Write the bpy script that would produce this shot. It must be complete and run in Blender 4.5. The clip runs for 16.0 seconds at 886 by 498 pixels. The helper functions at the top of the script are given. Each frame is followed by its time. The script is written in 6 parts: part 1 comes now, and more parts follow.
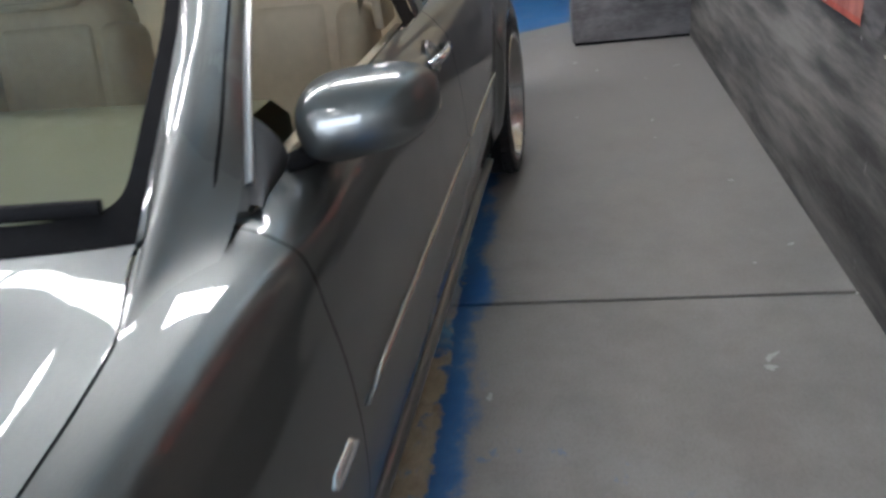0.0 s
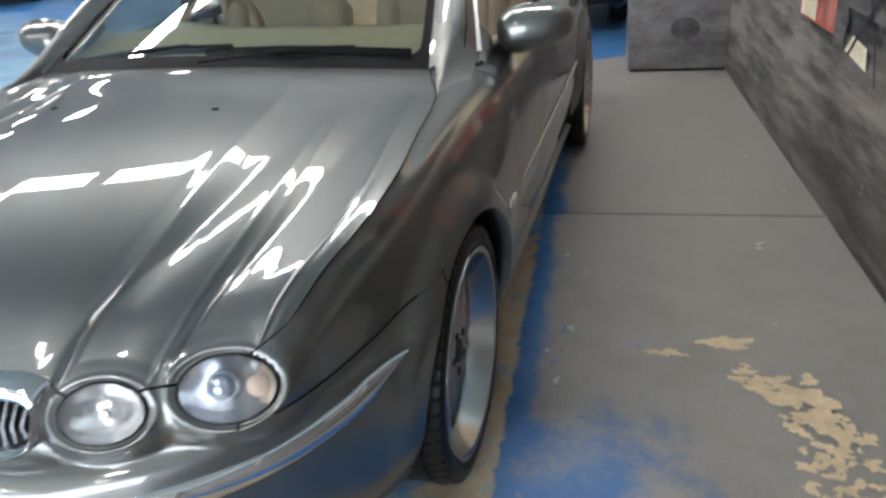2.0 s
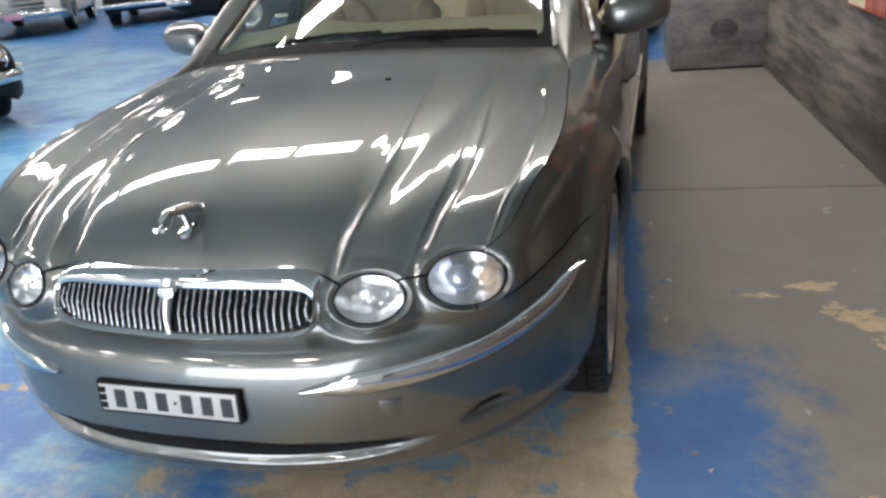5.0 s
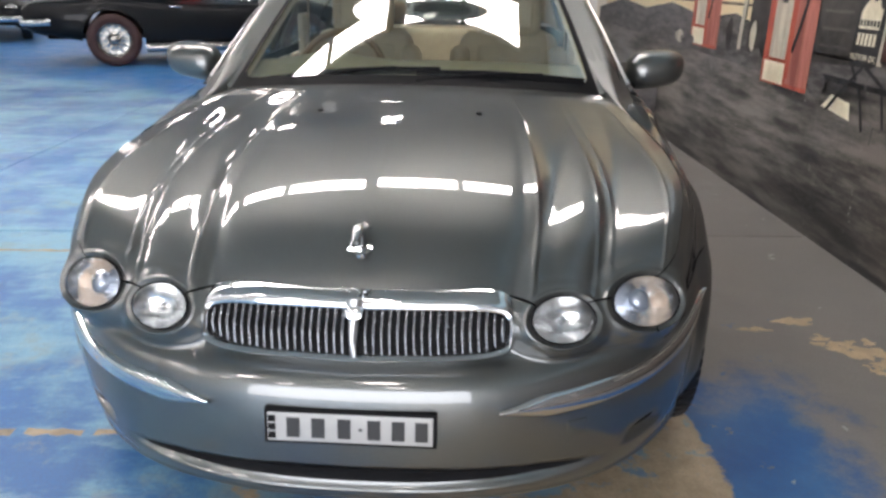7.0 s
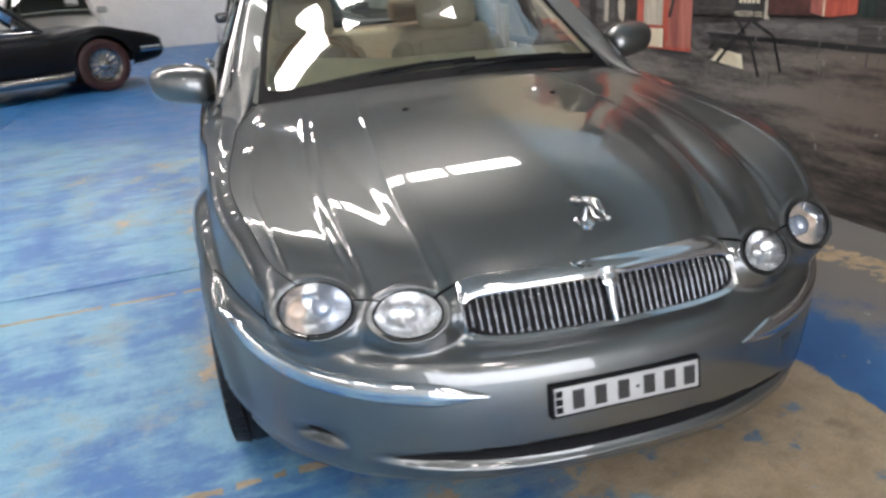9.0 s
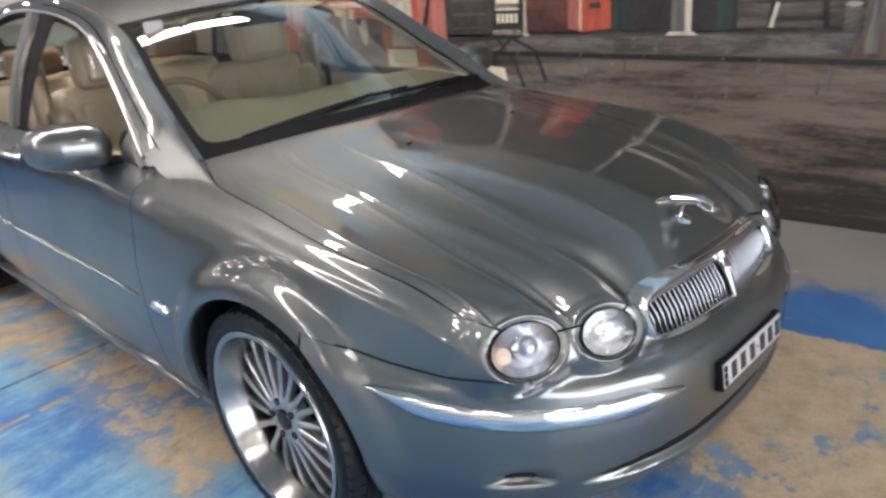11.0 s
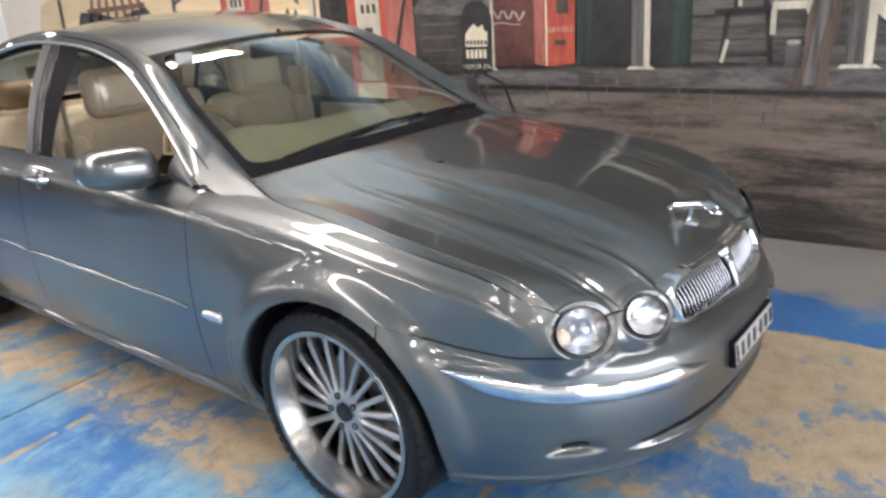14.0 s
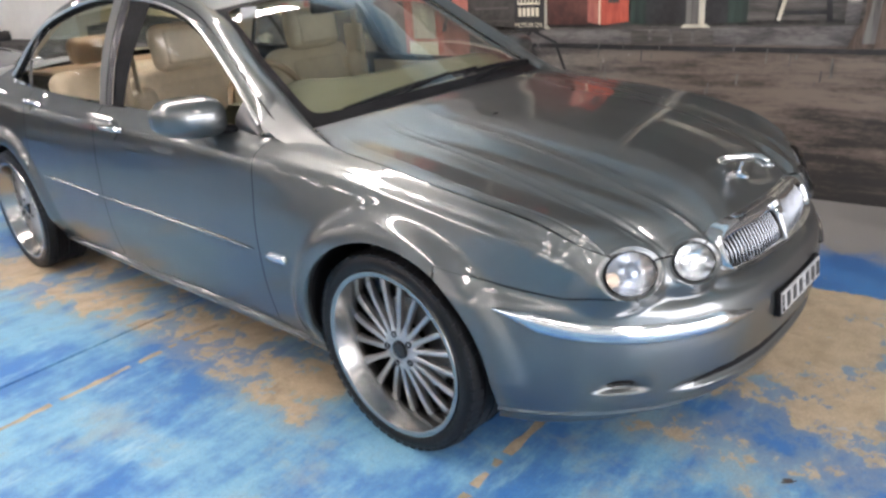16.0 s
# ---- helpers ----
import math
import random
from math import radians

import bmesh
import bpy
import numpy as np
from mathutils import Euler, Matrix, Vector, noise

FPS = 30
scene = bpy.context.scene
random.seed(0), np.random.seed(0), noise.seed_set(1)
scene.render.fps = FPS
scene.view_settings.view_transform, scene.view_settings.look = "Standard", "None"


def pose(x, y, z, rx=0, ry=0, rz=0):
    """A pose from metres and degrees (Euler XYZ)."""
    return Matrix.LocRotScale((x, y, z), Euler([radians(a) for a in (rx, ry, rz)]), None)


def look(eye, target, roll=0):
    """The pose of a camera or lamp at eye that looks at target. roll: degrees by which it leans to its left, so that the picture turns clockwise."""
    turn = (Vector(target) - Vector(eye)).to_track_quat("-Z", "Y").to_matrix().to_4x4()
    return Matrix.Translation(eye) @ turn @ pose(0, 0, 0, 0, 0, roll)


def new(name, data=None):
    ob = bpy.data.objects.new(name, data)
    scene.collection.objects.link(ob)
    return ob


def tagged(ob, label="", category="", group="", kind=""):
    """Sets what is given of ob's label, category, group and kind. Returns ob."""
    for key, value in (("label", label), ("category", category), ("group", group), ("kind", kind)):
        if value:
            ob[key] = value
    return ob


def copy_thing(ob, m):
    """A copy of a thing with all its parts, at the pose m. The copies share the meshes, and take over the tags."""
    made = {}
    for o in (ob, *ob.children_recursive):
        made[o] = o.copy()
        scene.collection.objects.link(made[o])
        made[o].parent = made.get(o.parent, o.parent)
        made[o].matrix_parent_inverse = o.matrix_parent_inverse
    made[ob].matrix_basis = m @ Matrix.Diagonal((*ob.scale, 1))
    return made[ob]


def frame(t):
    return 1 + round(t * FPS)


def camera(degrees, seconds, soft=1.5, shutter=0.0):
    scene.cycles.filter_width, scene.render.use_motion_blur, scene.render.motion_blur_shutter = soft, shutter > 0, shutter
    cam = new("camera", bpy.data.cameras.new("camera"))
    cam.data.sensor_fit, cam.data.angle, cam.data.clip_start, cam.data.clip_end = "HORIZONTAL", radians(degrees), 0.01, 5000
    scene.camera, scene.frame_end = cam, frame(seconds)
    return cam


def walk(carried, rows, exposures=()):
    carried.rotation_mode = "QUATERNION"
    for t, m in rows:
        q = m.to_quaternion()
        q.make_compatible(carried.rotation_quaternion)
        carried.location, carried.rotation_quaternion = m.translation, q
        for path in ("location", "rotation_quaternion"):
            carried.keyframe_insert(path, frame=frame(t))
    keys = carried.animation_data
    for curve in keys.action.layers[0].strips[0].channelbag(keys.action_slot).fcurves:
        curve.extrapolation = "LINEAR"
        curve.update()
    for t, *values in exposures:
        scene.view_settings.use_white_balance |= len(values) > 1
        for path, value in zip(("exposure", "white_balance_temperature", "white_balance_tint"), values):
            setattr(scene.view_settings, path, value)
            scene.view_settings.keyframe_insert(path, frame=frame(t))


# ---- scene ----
cam = camera(62.0, 16.0, 2.75, 0.4)
PATH = [
    (0, (1.269, -0.368, 1.364), (0.95, 1.341, 0.374), -7.9),
    (0.5, (1.253, -0.732, 1.354), (0.91, 0.99, 0.396), -8.1),
    (1, (1.206, -1.037, 1.329), (0.849, 0.664, 0.339), -4.4),
    (1.5, (1.165, -1.316, 1.324), (0.785, 0.423, 0.411), -3.0),
    (2, (1.155, -1.591, 1.342), (0.757, 0.175, 0.492), -4.1),
    (2.5, (1.194, -1.82, 1.339), (0.726, -0.057, 0.519), -6.5),
    (3, (1.185, -1.941, 1.334), (0.66, -0.207, 0.487), -8.3),
    (3.5, (1.146, -1.984, 1.307), (0.592, -0.247, 0.485), -9.4),
    (4, (1.097, -2.002, 1.305), (0.549, -0.253, 0.505), -8.7),
    (6.5, (0.286, -2.114, 1.307), (0.196, -0.266, 0.548), -0.3),
    (7, (0.099, -2.152, 1.299), (0.134, -0.275, 0.608), 0.8),
    (7.5, (-0.122, -2.152, 1.305), (0.051, -0.253, 0.701), 1.4),
    (8, (-0.351, -2.156, 1.292), (-0.058, -0.262, 0.721), -0.0),
    (8.5, (-0.598, -2.145, 1.294), (-0.18, -0.294, 0.661), -1.8),
    (8.7, (-0.693, -2.119, 1.289), (-0.214, -0.294, 0.623), -2.8),
    (11, (-1.769, -1.377, 1.399), (-0.372, -0.14, 0.679), -4.9),
    (11.5, (-1.957, -1.253, 1.402), (-0.349, -0.285, 0.712), -2.0),
    (12, (-2.036, -1.27, 1.402), (-0.363, -0.397, 0.74), -1.5),
    (12.5, (-2.133, -1.293, 1.414), (-0.462, -0.394, 0.78), -1.5),
    (13, (-2.19, -1.296, 1.429), (-0.54, -0.354, 0.802), -2.1),
    (13.5, (-2.173, -1.279, 1.405), (-0.598, -0.275, 0.69), -3.4),
    (14, (-2.156, -1.266, 1.42), (-0.611, -0.172, 0.776), -4.1),
    (14.5, (-2.17, -1.267, 1.427), (-0.651, -0.097, 0.86), -4.6),
    (15, (-2.227, -1.302, 1.433), (-0.743, -0.075, 0.892), -5.1),
    (15.5, (-2.26, -1.304, 1.418), (-0.798, -0.097, 0.782), -4.7),
    (16, (-2.262, -1.3, 1.401), (-0.814, -0.125, 0.677), -4.3),
]
walk(cam, [(t, look(eye, target, roll)) for t, eye, target, roll in PATH], ((0, 0.03, 5900, 12), (1, 0.1, 6100, 12), (2, 0.12, 6250, 11), (4, 0.1, 6450, 12), (6.5, -0.2, 6550, 16), (8.7, -0.25, 6500, 16), (11, -0.10, 6600, 18), (12, 0.10, 6600, 18), (16, 0.12, 6600, 18)))


# ---- world and light ----
world = bpy.data.worlds.new("world")
scene.world = world
world.use_nodes = True
sky = world.node_tree.nodes.new("ShaderNodeTexSky")
sky.sky_type, sky.sun_disc, sky.sun_elevation, sky.sun_rotation = "NISHITA", False, radians(50), radians(120)
world.node_tree.links.new(sky.outputs[0], world.node_tree.nodes["Background"].inputs[0])
world.node_tree.nodes["Background"].inputs[1].default_value = 0.1
PANEL_GLOW = 43.0
# daylight through the wide doorway behind the camera
daylight = bpy.data.lights.new("doorway_daylight", "AREA")
daylight.shape, daylight.size, daylight.size_y, daylight.energy, daylight.color = "RECTANGLE", 5.0, 2.5, 310.0, (0.92, 0.96, 1.0)
daylight_ob = new("doorway_daylight", daylight)
daylight_ob.matrix_basis = look((-1.2, -5.75, 1.35), (-1.2, 0.0, 1.35))


# ---- materials ----
class Nodes:
    """Short-hand for building a node material."""

    def __init__(self, name):
        self.mat = bpy.data.materials.new(name)
        self.mat.use_nodes = True
        self.t = self.mat.node_tree
        self.bsdf = self.t.nodes["Principled BSDF"]
        self.out = self.t.nodes["Material Output"]

    def add(self, kind, **values):
        n = self.t.nodes.new(kind)
        for k, v in values.items():
            n.inputs[k].default_value = v
        return n

    def link(self, a, b):
        self.t.links.new(a, b)

    def position(self):
        return self.add("ShaderNodeNewGeometry").outputs["Position"]

    def local(self):
        return self.add("ShaderNodeTexCoord").outputs["Object"]

    def scaled(self, vector, x, y, z):
        n = self.add("ShaderNodeMapping")
        n.inputs["Scale"].default_value = (x, y, z)
        self.link(vector, n.inputs["Vector"])
        return n.outputs[0]

    def noise(self, vector, scale, detail=4.0, rough=0.55):
        n = self.add("ShaderNodeTexNoise", Scale=scale, Detail=detail, Roughness=rough)
        self.link(vector, n.inputs["Vector"])
        return n.outputs["Fac"]

    def ramp(self, value, lo, hi, a=0.0, b=1.0):
        n = self.add("ShaderNodeMapRange")
        n.interpolation_type = "SMOOTHSTEP"
        for k, v in zip(("From Min", "From Max", "To Min", "To Max"), (lo, hi, a, b)):
            n.inputs[k].default_value = v
        self.link(value, n.inputs["Value"])
        return n.outputs[0]

    def math(self, op, a, b):
        n = self.add("ShaderNodeMath")
        n.operation = op
        for k, v in enumerate((a, b)):
            if isinstance(v, (int, float)):
                n.inputs[k].default_value = v
            else:
                self.link(v, n.inputs[k])
        return n.outputs[0]

    def mix(self, fac, a, b):
        n = self.add("ShaderNodeMix")
        n.data_type = "RGBA"
        for v, k in ((fac, 0), (a, 6), (b, 7)):
            if isinstance(v, (int, float)):
                n.inputs[k].default_value = v
            elif isinstance(v, tuple):
                n.inputs[k].default_value = (*v, 1.0)
            else:
                self.link(v, n.inputs[k])
        return n.outputs[2]

    def bump(self, height, strength=0.2, distance=0.01):
        n = self.add("ShaderNodeBump", Strength=strength, Distance=distance)
        self.link(height, n.inputs["Height"])
        self.link(n.outputs[0], self.bsdf.inputs["Normal"])


def plain(name, colour, rough=0.5, metal=0.0, coat=0.0, vary=0.12, scale=8.0, bump=0.0, bump_scale=60.0, stretch=(1, 1, 1)):
    """A surface of one colour with fine and broad variation."""
    n = Nodes(name)
    p = n.scaled(n.local(), *stretch)
    a, b = n.noise(p, scale), n.noise(p, scale * 7)
    mixed = n.math("ADD", n.math("MULTIPLY", a, 0.65), n.math("MULTIPLY", b, 0.35))
    lo, hi = tuple(c * (1 - vary) for c in colour), tuple(min(1.0, c * (1 + vary)) for c in colour)
    n.link(n.mix(n.ramp(mixed, 0.3, 0.7), lo, hi), n.bsdf.inputs["Base Color"])
    n.link(n.ramp(b, 0.3, 0.7, rough * 0.85, min(1.0, rough * 1.15)), n.bsdf.inputs["Roughness"])
    n.bsdf.inputs["Metallic"].default_value = metal
    n.bsdf.inputs["Coat Weight"].default_value = coat
    n.bsdf.inputs["Coat Roughness"].default_value = 0.03
    if bump:
        n.bump(n.noise(p, bump_scale, 6.0), bump, 0.004)
    return n.mat


def glassy(name, tint, gloss=1.0, ior=1.45, rough=0.0):
    """A thin pane: lets light through, with a mirror gloss by its angle."""
    n = Nodes(name)
    clear, shine, mix, fres = n.add("ShaderNodeBsdfTransparent"), n.add("ShaderNodeBsdfGlossy"), n.add("ShaderNodeMixShader"), n.add("ShaderNodeFresnel", IOR=ior)
    clear.inputs[0].default_value = (*tint, 1)
    shine.inputs["Roughness"].default_value = rough
    n.link(n.math("MULTIPLY", fres.outputs[0], gloss), mix.inputs[0])
    n.link(clear.outputs[0], mix.inputs[1])
    n.link(shine.outputs[0], mix.inputs[2])
    n.link(mix.outputs[0], n.out.inputs[0])
    return n.mat


def car_paint(name, colour, metal=0.75, rough=0.33, ior=1.55):
    n = Nodes(name)
    p = n.local()
    fleck = n.noise(p, 900.0, 1.0)
    haze = n.noise(p, 3.0, 3.0)
    n.link(n.mix(n.ramp(fleck, 0.35, 0.65), tuple(c * 0.9 for c in colour), tuple(c * 1.12 for c in colour)), n.bsdf.inputs["Base Color"])
    n.bsdf.inputs["Metallic"].default_value = metal
    n.link(n.ramp(haze, 0.3, 0.7, rough * 0.92, rough * 1.1), n.bsdf.inputs["Roughness"])
    n.bsdf.inputs["Coat Weight"].default_value = 1.0
    n.bsdf.inputs["Coat Roughness"].default_value = 0.012
    n.bsdf.inputs["Coat IOR"].default_value = ior
    return n.mat


def glow(name, colour, strength):
    n = Nodes(name)
    e = n.add("ShaderNodeEmission", Strength=strength)
    e.inputs[0].default_value = (*colour, 1)
    n.link(e.outputs[0], n.out.inputs[0])
    return n.mat


M_PAINT = car_paint("pewter_paint", (0.127, 0.134, 0.131), 0.87, 0.365, 1.75)
M_PAINT.node_tree.nodes["Principled BSDF"].inputs["Specular Tint"].default_value = (0.40, 0.41, 0.40, 1.0)
M_JET = car_paint("jet_paint", (0.008, 0.008, 0.010), 0.0, 0.3, 1.6)
M_BLACKPAINT = car_paint("black_paint", (0.006, 0.007, 0.009), 0.0, 0.3, 1.30)
M_BLACKPAINT.node_tree.nodes["Principled BSDF"].inputs["Specular IOR Level"].default_value = 0.1
M_BLACKPAINT.node_tree.nodes["Principled BSDF"].inputs["Coat Weight"].default_value = 0.6
M_SILVERPAINT = car_paint("silver_paint", (0.42, 0.43, 0.42))
M_CHROME = plain("chrome", (0.68, 0.69, 0.70), 0.07, 1.0, vary=0.03)
M_FRAMEPAINT = plain("pewter_frame_paint", (0.145, 0.151, 0.147), 0.40, 0.85, vary=0.05)
M_TRIM = plain("bright_trim", (0.66, 0.66, 0.65), 0.36, 1.0, vary=0.03)
M_GRILLEBAR = plain("grille_steel", (0.30, 0.31, 0.325), 0.24, 1.0, vary=0.06)
M_POLISH = plain("polished_alloy", (0.38, 0.372, 0.355), 0.22, 1.0, vary=0.05)
M_RIM = plain("alloy_spokes", (0.42, 0.42, 0.42), 0.34, 0.85, vary=0.06)
M_DISC = plain("brake_steel", (0.25, 0.24, 0.23), 0.4, 1.0, vary=0.2, scale=30)
M_TYRE = plain("tyre_rubber", (0.007, 0.007, 0.008), 0.45, vary=0.2, bump=0.15, bump_scale=150)
M_BLACK = plain("black_plastic", (0.012, 0.012, 0.013), 0.5, vary=0.2)
M_BLACK.node_tree.nodes["Principled BSDF"].inputs["Specular IOR Level"].default_value = 0.03
M_DARKTRIM = plain("dark_gloss_trim", (0.018, 0.018, 0.020), 0.2, 0.0, vary=0.15)
M_DARKTRIM.node_tree.nodes["Principled BSDF"].inputs["Specular IOR Level"].default_value = 0.35
M_TYRE.node_tree.nodes["Principled BSDF"].inputs["Specular IOR Level"].default_value = 0.25
M_REFLECT = plain("lamp_reflector", (0.84, 0.84, 0.84), 0.17, 0.88, vary=0.1, scale=40, bump=0.8, bump_scale=26)
M_LENS = glassy("lamp_glass", (0.97, 0.98, 0.98))
M_PROJ = plain("projector_glass", (0.42, 0.47, 0.56), 0.06, 0.6, 1.0)
M_AMBER = plain("amber_bulb", (0.80, 0.62, 0.48), 0.15)
M_GLASS = glassy("window_glass", (0.66, 0.73, 0.66), 2.1, 1.5)
M_SIDEGLASS = glassy("side_glass", (0.92, 0.94, 0.91), 0.12, 1.5)
M_MIRROR = plain("mirror", (0.85, 0.86, 0.87), 0.02, 1.0, vary=0.01)
M_SAIL = plain("grey_sail_plastic", (0.05, 0.05, 0.052), 0.4, vary=0.1)
M_LEATHER = plain("beige_leather", (0.60, 0.50, 0.37), 0.45, vary=0.12, scale=5, bump=0.25, bump_scale=120)
M_LEATHER_DK = plain("tan_leather", (0.26, 0.17, 0.10), 0.5, vary=0.15, scale=5, bump=0.2, bump_scale=120)
M_DASH = plain("dashboard_vinyl", (0.23, 0.22, 0.14), 0.55, vary=0.1, scale=4, bump=0.2, bump_scale=200)
M_WOOD = plain("walnut", (0.16, 0.07, 0.03), 0.2, coat=1.0, vary=0.4, scale=6, stretch=(2, 20, 20))
M_CLOTH = plain("headlining_cloth", (0.52, 0.45, 0.34), 0.9, vary=0.08, scale=12)
M_PLATE = plain("plate_white", (0.40, 0.40, 0.39), 0.35, vary=0.05)
M_INK = plain("plate_ink", (0.02, 0.02, 0.02), 0.4, vary=0.1)
M_RED = plain("red_vinyl", (0.55, 0.03, 0.03), 0.4, vary=0.15)
M_WALL = plain("white_plaster", (0.92, 0.92, 0.88), 0.7, vary=0.05, scale=1.5, bump=0.1)
M_CEIL = plain("ceiling_sheet", (0.42, 0.42, 0.385), 0.7, vary=0.15, scale=0.7)
M_STEEL = plain("painted_steel", (0.35, 0.34, 0.33), 0.5, vary=0.15)
M_SKYLIGHT = glow("light_panel", (1.0, 0.94, 0.87), PANEL_GLOW)


def floor_material():
    """Worn painted concrete: a grey walk, a dark blue line, and a pale blue bay rubbed down to tan."""
    n = Nodes("worn_floor")
    pos = n.position()
    sep = n.add("ShaderNodeSeparateXYZ")
    n.link(pos, sep.inputs[0])
    x, y = sep.outputs[0], sep.outputs[1]
    big, mid, fine, grit = n.noise(pos, 0.9, 5.0, 0.6), n.noise(pos, 3.2, 8.0, 0.68), n.noise(pos, 11.0, 8.0, 0.7), n.noise(pos, 120.0, 3.0)
    wob = n.math("MULTIPLY", n.math("SUBTRACT", fine, 0.5), 0.10)
    xw = n.math("ADD", x, wob)
    grey = n.mix(n.ramp(mid, 0.3, 0.7), (0.205, 0.198, 0.187), (0.275, 0.265, 0.25))
    tan = n.mix(n.ramp(fine, 0.3, 0.7), (0.40, 0.31, 0.20), (0.56, 0.45, 0.31))
    broad, brushed = n.noise(pos, 1.3, 8.0, 0.62), n.noise(n.scaled(pos, 0.45, 1.5, 1), 7.0, 8.0, 0.7)
    tone = n.math("ADD", n.math("MULTIPLY", broad, 0.5), n.math("ADD", n.math("MULTIPLY", mid, 0.32), n.math("MULTIPLY", brushed, 0.18)))
    pale = n.mix(n.ramp(tone, 0.435, 0.562), (0.042, 0.172, 0.43), (0.195, 0.425, 0.575))
    pale = n.mix(n.ramp(brushed, 0.54, 0.72, 0.0, 0.60), pale, (0.33, 0.51, 0.58))
    pale = n.mix(n.ramp(n.noise(pos, 26.0, 6.0, 0.7), 0.56, 0.74, 0.0, 0.55), pale, (0.035, 0.13, 0.30))
    deep = n.mix(n.ramp(mid, 0.3, 0.7), (0.020, 0.11, 0.32), (0.05, 0.19, 0.43))
    # how far the blue of the bay is rubbed away
    near = n.ramp(y, 0.6, -1.0)
    side = n.ramp(x, -1.2, 0.45)
    sill = n.math("MULTIPLY", n.math("MULTIPLY", n.ramp(x, -1.08, -0.80), n.ramp(x, 0.4, 0.0)), n.math("MULTIPLY", n.ramp(y, 0.15, 0.65), n.ramp(y, 3.6, 2.6)))
    strip = n.math("MULTIPLY", n.math("MULTIPLY", n.ramp(x, -2.0, -1.1), n.ramp(x, -0.2, -0.7)), n.ramp(y, 2.0, 3.0))
    flake = n.noise(pos, 9.0, 12.0, 0.74)
    rub = n.math("ADD", n.math("MULTIPLY", mid, 0.58), n.math("MULTIPLY", flake, 0.42))
    rub = n.math("ADD", rub, n.math("MULTIPLY", n.math("MULTIPLY", near, side), 0.20))
    rub = n.math("ADD", rub, n.math("MULTIPLY", strip, 0.06))
    rub = n.math("ADD", rub, n.math("MULTIPLY", sill, 0.15))
    rub = n.math("ADD", rub, n.math("MULTIPLY", n.math("SUBTRACT", big, 0.5), 0.30))
    tan = n.mix(n.ramp(n.noise(pos, 5.0, 8.0, 0.7), 0.55, 0.70, 0.0, 0.6), tan, (0.20, 0.145, 0.095))
    bay = n.mix(n.ramp(rub, 0.622, 0.664), n.mix(n.ramp(rub, 0.52, 0.61, 0.0, 0.45), pale, (0.30, 0.33, 0.31)), tan)
    far = n.ramp(n.math("ADD", y, n.math("MULTIPLY", x, 0.6)), 4.3, 5.3)
    bay = n.mix(far, bay, n.mix(n.ramp(mid, 0.3, 0.6), (0.012, 0.12, 0.40), (0.03, 0.21, 0.50)))
    # the line between bay and walk, worn in its middle
    bare = n.math("MULTIPLY", n.ramp(xw, 0.76, 0.80), n.ramp(y, 2.3, 1.2))
    base = n.mix(n.math("MULTIPLY", bare, n.ramp(n.math("ADD", mid, n.math("MULTIPLY", fine, 0.4)), 0.72, 0.80, 1.0, 0.0)), bay, tan)
    line = n.ramp(xw, 0.915, 0.93)
    walk_from = n.ramp(n.math("ADD", xw, n.math("MULTIPLY", n.math("SUBTRACT", mid, 0.5), 0.30)), 0.965, 1.04)
    wide = n.ramp(n.math("ADD", y, n.math("MULTIPLY", n.math("SUBTRACT", mid, 0.5), 1.2)), 0.25, -0.15)
    walk_from2 = n.ramp(n.math("ADD", xw, n.math("MULTIPLY", n.math("SUBTRACT", mid, 0.5), 0.75)), 1.22, 1.42)
    is_walk = n.mix(wide, walk_from, walk_from2)
    stripe = n.mix(n.ramp(fine, 0.62, 0.66), deep, grey)
    col = n.mix(line, base, n.mix(is_walk, stripe, grey))
    beyond = n.ramp(n.math("ADD", y, n.math("MULTIPLY", x, -0.55)), 4.45, 4.52)
    col = n.mix(n.math("MULTIPLY", beyond, line), col, deep)
    # flecks of blue left on the grey walk, and grime over all
    fleck = n.math("MULTIPLY", n.ramp(n.math("ADD", n.math("MULTIPLY", fine, 0.6), n.math("MULTIPLY", mid, 0.4)), 0.585, 0.61), n.math("MULTIPLY", n.ramp(y, 1.6, 0.2), n.math("MULTIPLY", n.ramp(x, 1.7, 1.1), is_walk)))
    col = n.mix(fleck, col, deep)
    col = n.mix(n.ramp(grit, 0.35, 0.75, 0.0, 0.22), col, (0.10, 0.085, 0.07))
    col = n.mix(n.ramp(n.noise(pos, 1.7, 6.0, 0.7), 0.55, 0.8, 0.0, 0.35), col, (0.13, 0.115, 0.10))
    n.link(col, n.bsdf.inputs["Base Color"])
    n.link(n.ramp(mid, 0.3, 0.7, 0.28, 0.50), n.bsdf.inputs["Roughness"])
    n.bump(n.math("ADD", n.math("MULTIPLY", fine, 0.7), n.math("MULTIPLY", grit, 0.3)), 0.12, 0.004)
    return n.mat


M_FLOOR = floor_material()
M_RUBBED = plain("rubbed_tan_paint", (0.36, 0.29, 0.20), 0.6, vary=0.35, scale=9, bump=0.2)
M_BOOTSCUFF = plain("dark_scuff", (0.07, 0.055, 0.045), 0.6, vary=0.4, scale=30)
M_CHIP = plain("bare_concrete_chip", (0.56, 0.44, 0.29), 0.7, vary=0.2, scale=14, bump=0.2)
M_SEATFACE = plain("grey_beige_leather", (0.57, 0.48, 0.36), 0.5, vary=0.1, scale=5, bump=0.25, bump_scale=120)


